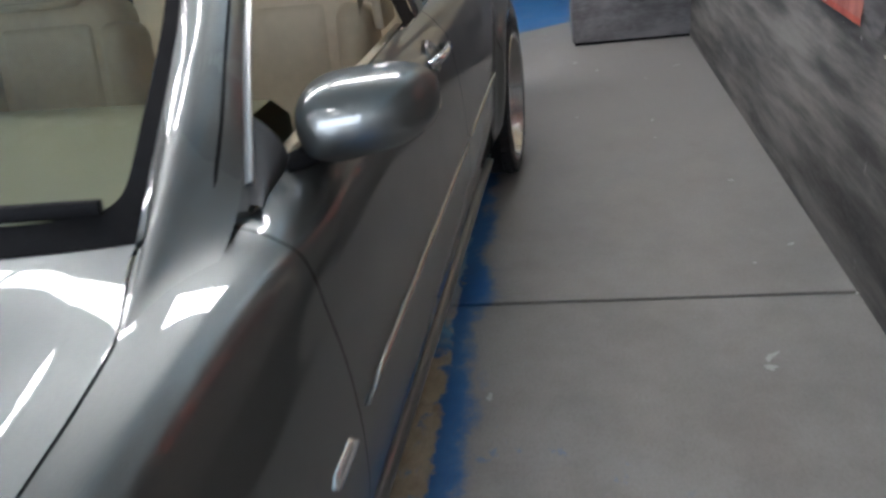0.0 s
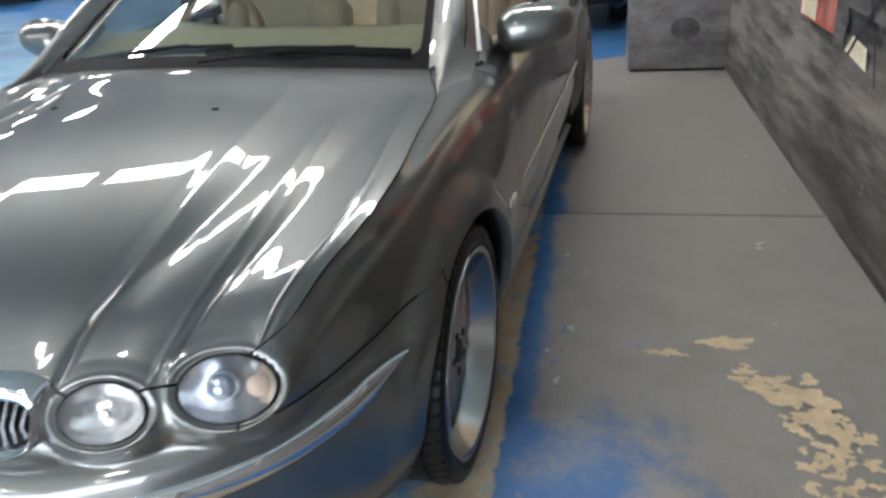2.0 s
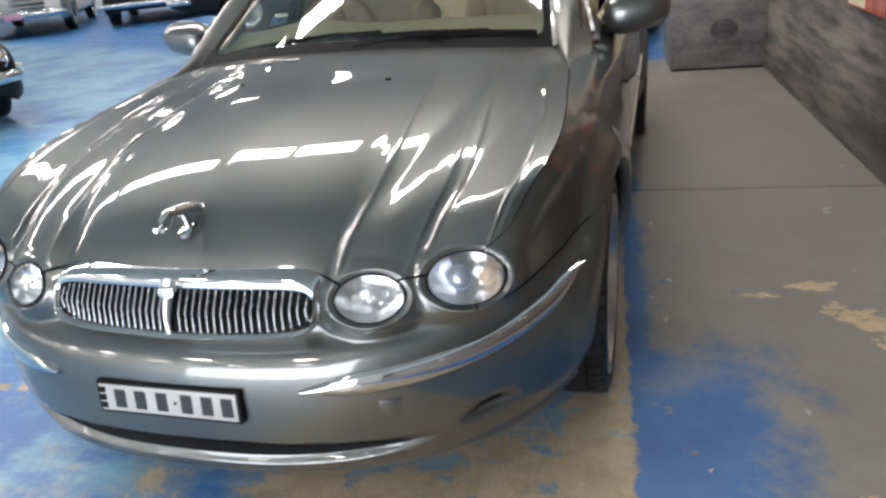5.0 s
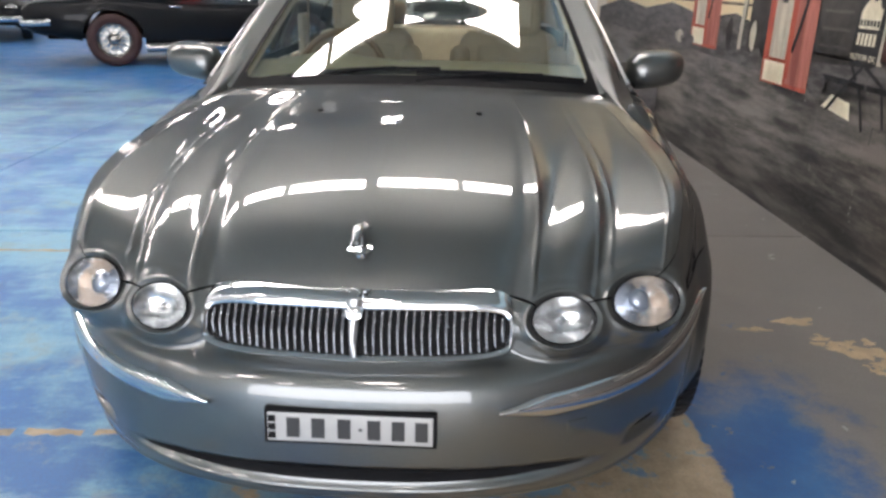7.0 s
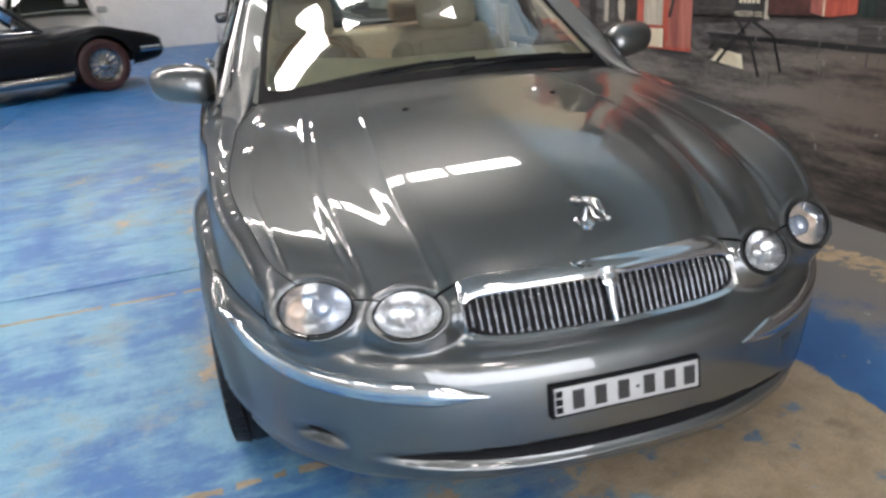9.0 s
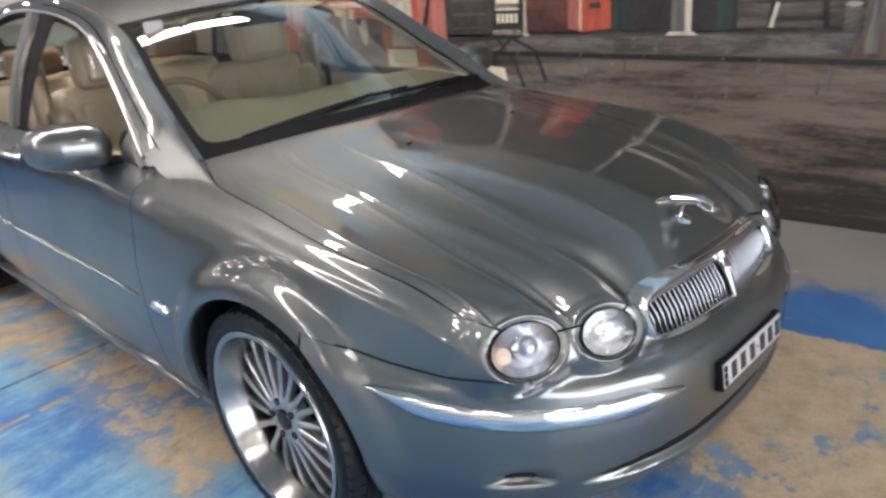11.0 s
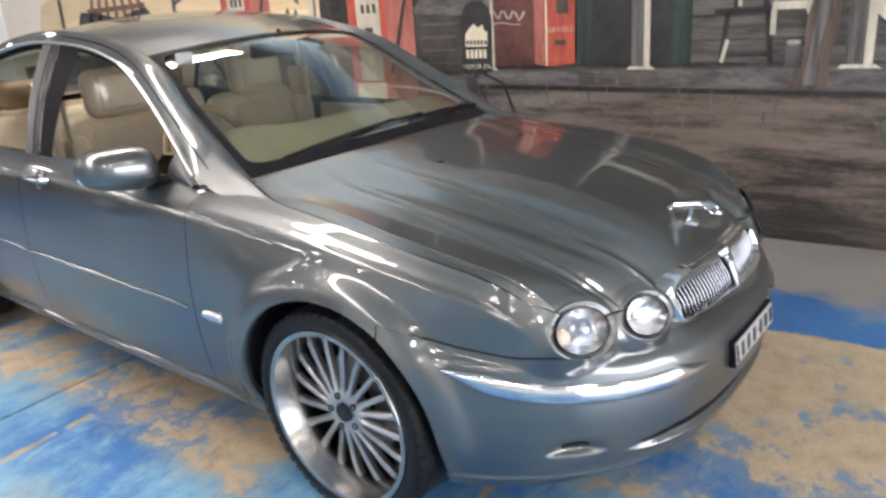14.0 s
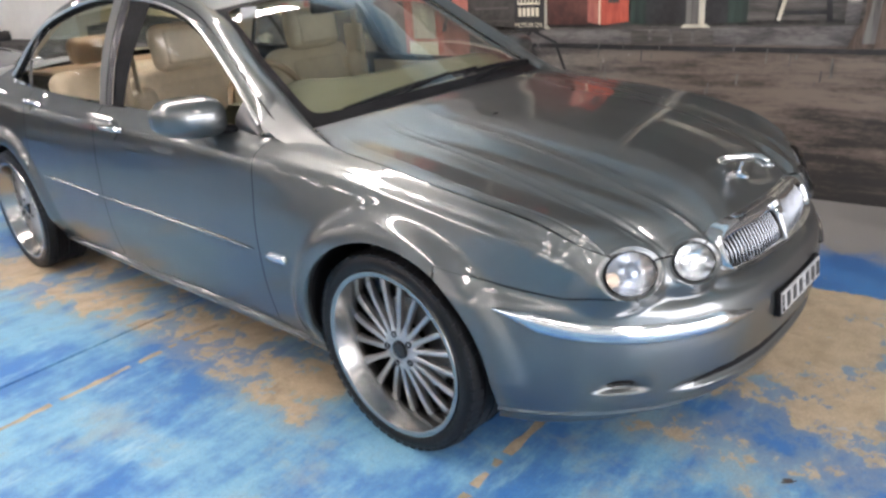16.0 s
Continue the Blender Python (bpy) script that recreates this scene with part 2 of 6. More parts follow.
# ---- small tools ----
def grid_mesh(name, P, smooth=True, flip=False):
    """A mesh from an array of points rows x columns x 3."""
    r, c = P.shape[:2]
    i = np.arange(r * c).reshape(r, c)
    f = np.stack([i[:-1, :-1], i[:-1, 1:], i[1:, 1:], i[1:, :-1]], -1).reshape(-1, 4)
    if flip:
        f = f[:, ::-1]
    me = bpy.data.meshes.new(name)
    me.from_pydata(P.reshape(-1, 3).tolist(), [], f.tolist())
    if smooth:
        me.shade_smooth()
    return me


def part(name, data, material, parent=None, label=""):
    """Links a mesh or a bmesh as one object under a thing or a part."""
    if isinstance(data, bmesh.types.BMesh):
        me = bpy.data.meshes.new(name)
        data.to_mesh(me)
        data.free()
    else:
        me = data
    if material is not None and not me.materials:
        me.materials.append(material)
    ob = new(name, me)
    if parent is not None:
        ob.parent = parent
    return tagged(ob, label)


def thing(name, label, category, at=(0, 0, 0), turn=0.0, group="", kind=""):
    ob = new(name)
    ob.matrix_basis = pose(*at, 0, 0, turn)
    ob.empty_display_size = 0.1
    return tagged(ob, label, category, group, kind)


def smooth_all(bm, angle=40):
    bm.normal_update()
    for f in bm.faces:
        f.smooth = True
    for e in bm.edges:
        if len(e.link_faces) == 2 and e.calc_face_angle(0) > radians(angle):
            e.smooth = False
    return bm


def box(x0, x1, y0, y1, z0, z1, bevel=0.0, seg=2, bm=None):
    """An upright box, rounded at its edges."""
    own = bmesh.new()
    bmesh.ops.create_cube(own, size=1.0, matrix=Matrix.LocRotScale(((x0 + x1) / 2, (y0 + y1) / 2, (z0 + z1) / 2), None, (abs(x1 - x0), abs(y1 - y0), abs(z1 - z0))))
    if bevel:
        bmesh.ops.bevel(own, geom=own.edges[:], offset=bevel, segments=seg, profile=0.5, affect="EDGES")
    smooth_all(own)
    if bm is None:
        return own
    return join(bm, own)


def join(bm, other):
    me = bpy.data.meshes.new("tmp")
    other.to_mesh(me)
    other.free()
    bm.from_mesh(me)
    bpy.data.meshes.remove(me)
    return bm


def lathe(profile, steps=64, axis="x", close=False):
    """Turns a profile of (along, radius) round an axis."""
    bm = bmesh.new()
    rings = []
    for k in range(steps):
        a = 2 * math.pi * k / steps
        ring = []
        for u, r in profile:
            p = (u, r * math.cos(a), r * math.sin(a)) if axis == "x" else (r * math.cos(a), r * math.sin(a), u) if axis == "z" else (r * math.cos(a), u, r * math.sin(a))
            ring.append(bm.verts.new(p))
        rings.append(ring)
    m = len(profile)
    for k in range(steps):
        a, b = rings[k], rings[(k + 1) % steps]
        for j in range(m if close else m - 1):
            bm.faces.new((a[j], a[(j + 1) % m], b[(j + 1) % m], b[j]))
    bmesh.ops.remove_doubles(bm, verts=bm.verts[:], dist=1e-5)
    bmesh.ops.recalc_face_normals(bm, faces=bm.faces[:])
    return smooth_all(bm, 35)


def tube(points, radius, sides=10, flat=1.0, taper=None):
    """A round bar along points; flat squeezes it across."""
    pts = [Vector(p) for p in points]
    bm = bmesh.new()
    rings = []
    up = Vector((0, 0, 1))
    for k, p in enumerate(pts):
        d = (pts[min(k + 1, len(pts) - 1)] - pts[max(k - 1, 0)]).normalized()
        a = d.cross(up if abs(d.z) < 0.95 else Vector((1, 0, 0))).normalized()
        b = a.cross(d).normalized()
        r = radius * (taper[k] if taper else 1.0)
        rings.append([bm.verts.new(p + a * r * math.cos(2 * math.pi * j / sides) + b * r * flat * math.sin(2 * math.pi * j / sides)) for j in range(sides)])
    for k in range(len(rings) - 1):
        for j in range(sides):
            bm.faces.new((rings[k][j], rings[k][(j + 1) % sides], rings[k + 1][(j + 1) % sides], rings[k + 1][j]))
    bm.faces.new(rings[0][::-1])
    bm.faces.new(rings[-1])
    bmesh.ops.recalc_face_normals(bm, faces=bm.faces[:])
    return smooth_all(bm, 60)


def pchip(xs, ys, x):
    """A smooth curve through keys that never overshoots them."""
    xs, ys = np.asarray(xs, float), np.asarray(ys, float)
    h, d = np.diff(xs), np.diff(ys) / np.diff(xs)
    m = np.zeros(len(xs))
    m[0], m[-1] = d[0], d[-1]
    for k in range(1, len(xs) - 1):
        if d[k - 1] * d[k] > 0:
            w1, w2 = 2 * h[k] + h[k - 1], h[k] + 2 * h[k - 1]
            m[k] = (w1 + w2) / (w1 / d[k - 1] + w2 / d[k])
    x = np.clip(np.asarray(x, float), xs[0], xs[-1])
    k = np.clip(np.searchsorted(xs, x, side="right") - 1, 0, len(xs) - 2)
    t = (x - xs[k]) / h[k]
    return (2 * t**3 - 3 * t**2 + 1) * ys[k] + (t**3 - 2 * t**2 + t) * h[k] * m[k] + (-2 * t**3 + 3 * t**2) * ys[k + 1] + (t**3 - t**2) * h[k] * m[k + 1]


def crom(keys, t):
    """Catmull-Rom curve through keys (n x k), t from 0 to 1."""
    K = np.asarray(keys, float)
    n = len(K) - 1
    K = np.vstack([2 * K[0] - K[1], K, 2 * K[-1] - K[-2]])
    u = np.clip(np.asarray(t, float), 0, 1) * n
    i = np.minimum(u.astype(int), n - 1)
    f = (u - i)[..., None]
    a, b, c, d = K[i], K[i + 1], K[i + 2], K[i + 3]
    return 0.5 * (2 * b + (c - a) * f + (2 * a - 5 * b + 4 * c - d) * f**2 + (3 * b - a - 3 * c + d) * f**3)


def coons(bottom, top, left, right, u, v):
    """A patch between four curves; bottom/top run with u, left/right with v."""
    U, V = np.meshgrid(u, v)
    U, V = U[..., None], V[..., None]
    B, T, L, R = bottom(u)[None], top(u)[None], left(v)[:, None], right(v)[:, None]
    p00, p10, p01, p11 = bottom(np.array([0.0])), bottom(np.array([1.0])), top(np.array([0.0])), top(np.array([1.0]))
    return (1 - V) * B + V * T + (1 - U) * L + U * R - ((1 - U) * (1 - V) * p00 + U * (1 - V) * p10 + (1 - U) * V * p01 + U * V * p11)


def cut_circle(me, cy, cz, R):
    """Opens a wheel arch in a side panel: a round hole seen from the side."""
    bm = bmesh.new()
    bm.from_mesh(me)
    def far(p):
        return math.hypot(p.y - cy, p.z - cz)
    gone = [f for f in bm.faces if all(far(v.co) < R for v in f.verts)]
    bmesh.ops.delete(bm, geom=gone, context="FACES")
    for v in bm.verts:
        d = far(v.co)
        if d < R:
            v.co.y, v.co.z = cy + (v.co.y - cy) * R / d, cz + (v.co.z - cz) * R / d
    rim = [e for e in bm.edges if e.is_boundary and all(abs(far(v.co) - R) < 1e-4 for v in e.verts)]
    if rim:
        made = bmesh.ops.extrude_edge_only(bm, edges=rim)["geom"]
        for v in made:
            if isinstance(v, bmesh.types.BMVert):
                s = 1 if v.co.x > 0 else -1
                v.co.x -= s * 0.035
                v.co.y, v.co.z = cy + (v.co.y - cy) * 1.015, cz + (v.co.z - cz) * 1.015
    bm.to_mesh(me)
    bm.free()
    me.shade_smooth()
    return me




# ---- the hall ----
WALL_X = 2.145
floor = tagged(part("floor", box(-16, WALL_X, -5.7, 19, -0.2, -0.012), M_STEEL), "worn painted concrete floor of a car showroom", "floor", kind="structure")
for y0, y1 in ((-5.9, -3.39), (-3.382, 1.607), (1.623, 6.61), (6.618, 19.0)):
    for x0, x1 in ((-16.0, -7.5), (-7.492, -2.9), (-2.892, WALL_X)):
        part("slab", box(x0, x1, y0, y1, -0.02, 0.0, 0.002, 1), M_FLOOR, floor)
tagged(part("wall_east", box(WALL_X, WALL_X + 0.2, -5.9, 19, -0.2, 4.4), M_WALL), "plastered hall wall that carries a painted mural", "wall", kind="structure")
tagged(part("wall_north", box(-16, WALL_X, 19, 19.2, -0.2, 4.4), M_WALL), "white plastered end wall of the hall", "wall", kind="structure")
south = box(-16, -3.7, -5.9, -5.7, -0.2, 4.4)
box(1.3, WALL_X, -5.9, -5.7, -0.2, 4.4, bm=south)
box(-3.7, 1.3, -5.9, -5.7, 2.65, 4.4, bm=south)
tagged(part("wall_south", south, M_WALL), "white plastered wall with a wide open doorway", "wall", kind="structure")
tagged(part("ground", box(-60, 60, -90, -5.9, -0.3, -0.02), plain("asphalt", (0.055, 0.055, 0.055), 0.85, vary=0.3, scale=3)), "grey asphalt yard outside the doorway", "ground", kind="structure")
tagged(part("wall_west", box(-16.2, -16, -5.9, 19.2, -0.2, 4.4), M_WALL), "white plastered wall of the hall", "wall", kind="structure")
# flat ceiling with rows of bright light panels
CEIL = 4.2
tagged(part("ceiling", box(-16.2, WALL_X + 0.2, -5.9, 19.2, CEIL, CEIL + 0.1), M_CEIL), "pale flat ceiling of the showroom", "ceiling", kind="structure")
first = None
for k in range(15):
    x = 1.12 - 1.008 * k - 0.224 * (k // 2)
    if x < -15.4:
        continue
    if first is None:
        first = thing("ceiling_light", "long bright ceiling light panel in a white frame", "ceiling light", (x, 2.63, CEIL), group="ceiling light panels")
        part("light_frame", box(-0.483, 0.483, -0.21, 0.21, -0.07, -0.002, 0.006), M_WALL, first)
        part("diffuser", box(-0.455, 0.455, -0.175, 0.175, -0.078, -0.066), M_SKYLIGHT, first, "glowing white diffuser")
    else:
        copy_thing(first, pose(x, 2.63, CEIL))
first = None
for y in (-4.9, -2.62, 7.6, 10.6, 13.6, 16.6):
    for k in range(7):
        x = -0.49 - 2.1 * k
        if first is None:
            first = thing("ceiling_spot", "square bright ceiling lamp in a white housing", "ceiling light", (x, y, CEIL), group="square ceiling lamps")
            part("lamp_housing", box(-0.238, 0.238, -0.238, 0.238, -0.084, -0.002, 0.008), M_WALL, first)
            part("diffuser", box(-0.21, 0.21, -0.21, 0.21, -0.092, -0.08), M_SKYLIGHT, first, "glowing white diffuser")
        else:
            copy_thing(first, pose(x, y, CEIL))
plinth = thing("low_plinth", "low grey painted block standing against the mural wall", "plinth", (1.40, 4.57, 0.0))
M_PLINTH = plain("plinth_paint", (0.13, 0.125, 0.13), 0.6, vary=0.5, scale=3, stretch=(1, 1, 2.5))
part("plinth_body", box(0, WALL_X - 1.401, 0, 0.62, 0.02, 0.55, 0.006), M_PLINTH, plinth)
part("plinth_foot", box(0.015, WALL_X - 1.402, 0.015, 0.60, 0.0, 0.022), M_BLACK, plinth)
smear = bmesh.new()
bmesh.ops.create_circle(smear, cap_ends=True, segments=24, radius=1.0)
for w in smear.verts:
    w.co = (0.42 + 0.11 * w.co.x, -0.0015, 0.33 + 0.085 * w.co.y)
part("plinth_mark", smear, plain("plinth_smear", (0.06, 0.058, 0.06), 0.7, vary=0.6, scale=14), plinth, "dark worn smear")


# ---- the mural painted on the east wall: an old roadside fuel stop ----
def brush(name, dark, light, stretch=(1, 1, 1), scale=5.0, rough=0.6, sharp=0.12):
    """Painted colour with brush strokes between two tones."""
    n = Nodes(name)
    p = n.scaled(n.position(), *stretch)
    a, b = n.noise(p, scale, 8.0, 0.65), n.noise(p, scale * 6, 6.0, 0.7)
    m = n.math("ADD", n.math("MULTIPLY", a, 0.7), n.math("MULTIPLY", b, 0.3))
    n.link(n.mix(n.ramp(m, 0.5 - sharp, 0.5 + sharp), dark, light), n.bsdf.inputs["Base Color"])
    n.link(n.ramp(b, 0.3, 0.7, rough * 0.8, rough), n.bsdf.inputs["Roughness"])
    n.bump(b, 0.15, 0.003)
    return n.mat


def dirt_paint():
    """Dark painted earth: broad streaks, pale scuffs and drips."""
    n = Nodes("mural_earth")
    pos = n.position()
    sep = n.add("ShaderNodeSeparateXYZ")
    n.link(pos, sep.inputs[0])
    streak = n.noise(n.scaled(pos, 1, 0.42, 3.6), 3.4, 9.0, 0.62)
    broad = n.noise(n.scaled(pos, 1, 0.35, 1.3), 2.2, 6.0, 0.6)
    fine = n.noise(n.scaled(pos, 1, 1.0, 2.2), 22.0, 8.0, 0.72)
    drip = n.noise(n.scaled(pos, 1, 9.0, 0.9), 5.0, 5.0, 0.6)
    m = n.math("ADD", n.math("MULTIPLY", streak, 0.50), n.math("MULTIPLY", fine, 0.17))
    m = n.math("ADD", m, n.math("MULTIPLY", broad, 0.33))
    brown = n.mix(n.ramp(m, 0.42, 0.575), (0.020, 0.017, 0.015), (0.150, 0.118, 0.096))
    grey = n.mix(n.ramp(m, 0.38, 0.62), (0.034, 0.033, 0.032), (0.25, 0.232, 0.21))
    col = n.mix(n.ramp(sep.outputs[1], 0.2, 1.8), brown, grey)
    col = n.mix(n.ramp(fine, 0.66, 0.74, 0.0, 0.55), col, (0.40, 0.36, 0.33))
    flake = n.noise(n.scaled(pos, 1, 1.3, 0.8), 7.5, 9.0, 0.75)
    col = n.mix(n.math("MULTIPLY", n.ramp(flake, 0.635, 0.665, 0.0, 0.7), n.ramp(sep.outputs[1], -0.6, 1.2, 0.25, 1.0)), col, (0.42, 0.40, 0.385))
    col = n.mix(n.ramp(drip, 0.70, 0.76, 0.0, 0.45), col, (0.45, 0.43, 0.41))
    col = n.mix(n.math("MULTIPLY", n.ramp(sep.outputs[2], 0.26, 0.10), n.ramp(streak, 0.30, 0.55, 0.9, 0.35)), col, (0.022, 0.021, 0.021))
    n.link(col, n.bsdf.inputs["Base Color"])
    n.link(n.ramp(fine, 0.3, 0.7, 0.45, 0.65), n.bsdf.inputs["Roughness"])
    n.bump(fine, 0.2, 0.003)
    return n.mat


P_EARTH = dirt_paint()
P_SKY = brush("mural_cream", (0.70, 0.56, 0.33), (0.82, 0.72, 0.50), (1, 0.6, 1.5), 1.2, sharp=0.25)
P_PALE = brush("mural_pale", (0.72, 0.66, 0.55), (0.80, 0.76, 0.68), (1, 0.6, 1.5), 1.2, sharp=0.25)
P_DUNE = brush("mural_dune", (0.58, 0.45, 0.26), (0.74, 0.60, 0.38), (1, 0.5, 2), 2.0, sharp=0.2)
P_DARK = brush("mural_dark", (0.012, 0.011, 0.010), (0.06, 0.055, 0.05), (1, 1, 1), 4.0)
P_BOARD = brush("mural_board", (0.038, 0.035, 0.032), (0.118, 0.108, 0.097), (1, 0.5, 5), 5.0)
P_STONE = brush("mural_stone", (0.05, 0.047, 0.047), (0.15, 0.14, 0.135), (1, 0.7, 3), 6.0)
P_RED = brush("mural_red", (0.30, 0.046, 0.032), (0.50, 0.105, 0.062), (1, 3, 0.5), 4.0)
P_PINK = brush("mural_rose", (0.26, 0.075, 0.058), (0.46, 0.17, 0.13), (1, 4, 0.5), 4.0)
P_MAROON = brush("mural_maroon", (0.05, 0.018, 0.014), (0.14, 0.05, 0.04), (1, 1, 1), 4.0)
P_WHITE = brush("mural_white", (0.38, 0.355, 0.285), (0.60, 0.56, 0.45), (1, 4, 0.7), 3.0)
P_CREAM = brush("mural_panel", (0.62, 0.56, 0.40), (0.76, 0.71, 0.55), (1, 1, 1), 6.0)
P_GREYWHITE = brush("mural_grey_white", (0.24, 0.225, 0.20), (0.42, 0.40, 0.36), (1, 1, 1), 8.0)
P_GREEN = brush("mural_green", (0.010, 0.022, 0.018), (0.028, 0.052, 0.042), (1, 6, 0.6), 3.0)
P_BARK = brush("mural_bark", (0.045, 0.032, 0.025), (0.125, 0.090, 0.070), (1, 7, 0.6), 4.0)
P_BLACK = brush("mural_black", (0.010, 0.010, 0.011), (0.03, 0.03, 0.032), (1, 1, 1), 6.0)
P_GREYPOST = brush("mural_post", (0.045, 0.044, 0.042), (0.15, 0.145, 0.135), (1, 8, 0.4), 4.0)
P_RUST = brush("mural_rust", (0.11, 0.05, 0.035), (0.24, 0.12, 0.085), (1, 5, 0.6), 5.0)
P_SHELL = brush("mural_shell", (0.030, 0.032, 0.028), (0.13, 0.13, 0.115), (1, 1, 1), 14.0)
P_GREYBAND = brush("mural_grey_band", (0.15, 0.145, 0.135), (0.30, 0.29, 0.27), (1, 3, 0.6), 4.0)
P_LEAF = brush("mural_leaf", (0.022, 0.034, 0.018), (0.095, 0.115, 0.065), (1, 1, 1), 9.0)
P_BOOT = brush("mural_boot", (0.07, 0.062, 0.056), (0.18, 0.16, 0.145), (1, 2, 1), 9.0)

mural = thing("mural", "hand-painted wall mural of an old roadside fuel stop", "mural")


def flat(name, pts, layer, material, parent=None):
    """A painted shape on the wall: corners as (y, z), a hair proud of the layer below."""
    bm = bmesh.new()
    bm.faces.new([bm.verts.new((WALL_X - 0.0014 * layer, y, z)) for y, z in pts])
    bm.normal_update()
    bmesh.ops.triangulate(bm, faces=bm.faces[:])
    bm.normal_update()
    for f in bm.faces:
        if f.normal.x > 0:
            f.normal_flip()
    return part(name, bm, material, parent or mural)


def quad(name, y0, y1, z0, z1, layer, material, parent=None):
    return flat(name, [(y0, z0), (y1, z0), (y1, z1), (y0, z1)], layer, material, parent)


def oval(name, y, z, ry, rz, layer, material, parent=None, n=40, wobble=0.0):
    return flat(name, [(y + ry * (1 + wobble * math.sin(5 * a)) * math.cos(a), z + rz * (1 + wobble * math.cos(3 * a)) * math.sin(a)) for a in np.linspace(0, 2 * math.pi, n, endpoint=False)], layer, material, parent)


def stroke(name, pts, half, layer, material, parent=None):
    """A painted line of some width along points."""
    p = [Vector((y, z)) for y, z in pts]
    up, down = [], []
    for k in range(len(p)):
        d = (p[min(k + 1, len(p) - 1)] - p[max(k - 1, 0)]).normalized()
        w = Vector((-d.y, d.x)) * half
        up.append(tuple(p[k] + w))
        down.append(tuple(p[k] - w))
    return flat(name, up + down[::-1], layer, material, parent)


rng = random.Random(5)
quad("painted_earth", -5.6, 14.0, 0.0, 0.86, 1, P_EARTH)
quad("painted_shop_front", -5.6, 2.45, 0.86, 2.9, 1, P_DARK)
quad("painted_sky", 2.45, 6.7, 0.86, 4.16, 1, P_SKY)
P_BLUE = brush("mural_blue_sky", (0.26, 0.49, 0.64), (0.66, 0.74, 0.74), (1, 0.6, 1.5), 1.4, sharp=0.2)
quad("painted_blue_sky", -5.6, 1.85, 2.95, 4.16, 30, P_BLUE)
# unseen grey band, added to tone what the bonnet mirrors
flat("unseen_grey_band", [(2.1, 2.35), (-5.6, 2.3), (-5.6, 2.97), (1.9, 2.97)], 20, P_GREYBAND)
flat("painted_blue_sky", [(1.85, 2.6), (1.85, 4.16), (5.2, 4.16), (4.7, 3.75), (3.4, 3.3)], 5, P_BLUE)
quad("painted_haze", 6.4, 7.4, 0.86, 4.16, 2, P_PALE)
flat("painted_dune", [(6.9, 1.0), (2.45, 1.0), (2.45, 1.72), (3.2, 1.66), (3.9, 1.70), (4.6, 1.78), (5.3, 1.72), (6.0, 1.78), (6.6, 1.62)], 3, P_DUNE)
flat("painted_dune", [(6.7, 1.0), (2.45, 1.0), (2.45, 1.42), (3.3, 1.40), (4.3, 1.44), (5.2, 1.40), (6.0, 1.46), (6.5, 1.34)], 4, P_SKY)
flat("painted_scrub", [(7.2, 0.84), (2.45, 0.78), (2.45, 1.02), (3.0, 1.10), (3.6, 1.05), (4.4, 1.13), (5.2, 1.06), (6.1, 1.12), (7.2, 1.0)], 5, P_STONE)
for k in range(3):
    stroke("painted_fence_rail", [(5.6, 1.16 + 0.085 * k), (2.75, 1.16 + 0.075 * k)], 0.008, 6, P_BARK)
# oil derrick
for k in range(7):
    y = 5.75 - 0.145 * k
    stroke("derrick_leg", [(y, 1.38), (5.32 + (y - 5.32) * 0.72, 1.75), (5.32 + (y - 5.32) * 0.30, 2.7)], 0.024, 6, P_RUST)
for z, w in ((1.52, 0.46), (1.95, 0.32), (2.3, 0.24)):
    stroke("derrick_brace", [(5.32 + w, z), (5.32 - w, z + 0.02)], 0.022, 7, P_RUST)
flat("painted_bush", [(6.0, 1.36), (5.9, 1.52), (5.6, 1.50), (5.3, 1.44), (5.0, 1.50), (4.85, 1.52), (4.7, 1.36)], 6, P_SHELL)
stroke("painted_cactus", [(4.46, 1.38), (4.45, 1.6), (4.43, 1.84)], 0.022, 6, P_SHELL)
stroke("cactus_arm", [(4.46, 1.52), (4.34, 1.56), (4.33, 1.70)], 0.016, 6, P_SHELL)
stroke("painted_cactus", [(6.25, 1.38), (6.24, 1.66)], 0.03, 6, P_SHELL)


def painted_pump(y0, y1, base, top, layer):
    """A tall red and white fuel pump."""
    w = y0 - y1
    pump = flat("painted_pump", [(y0, base), (y1, base), (y1, top), (y0, top)], layer, P_RED)
    quad("pump_shade", y0 - 0.56 * w, y1, base + 0.02, top, layer + 1, P_PINK, pump)
    quad("pump_panel", y0 - 0.14 * w, y0 - 0.50 * w, base + 0.15, top, layer + 2, P_WHITE, pump)
    quad("pump_foot", y0 - 0.06 * w, y0 - 0.52 * w, base + 0.01, base + 0.13, layer + 3, P_CREAM, pump)
    stroke("pump_edge", [(y0 - 0.58 * w, base + 0.05), (y0 - 0.58 * w, top)], 0.014, layer + 2, P_RED, pump)
    stroke("pump_hose", [(y0 - 0.80 * w, top), (y0 - 0.92 * w, base + 0.75), (y0 - 0.72 * w, base + 0.35), (y0 - 0.62 * w, base + 0.2)], 0.014, layer + 4, P_BLACK, pump)
    for k in range(3):
        z = base + 0.62 + 0.13 * k
        for j in range(3):
            y = y0 - (0.22 + 0.09 * j) * w
            quad("pump_figure", y, y - 0.05 * w, z, z + 0.06, layer + 3, P_BLACK, pump)
    quad("pump_mark", y0 - 0.26 * w, y0 - 0.38 * w, base + 0.46, base + 0.52, layer + 3, P_BLACK, pump)
    return pump


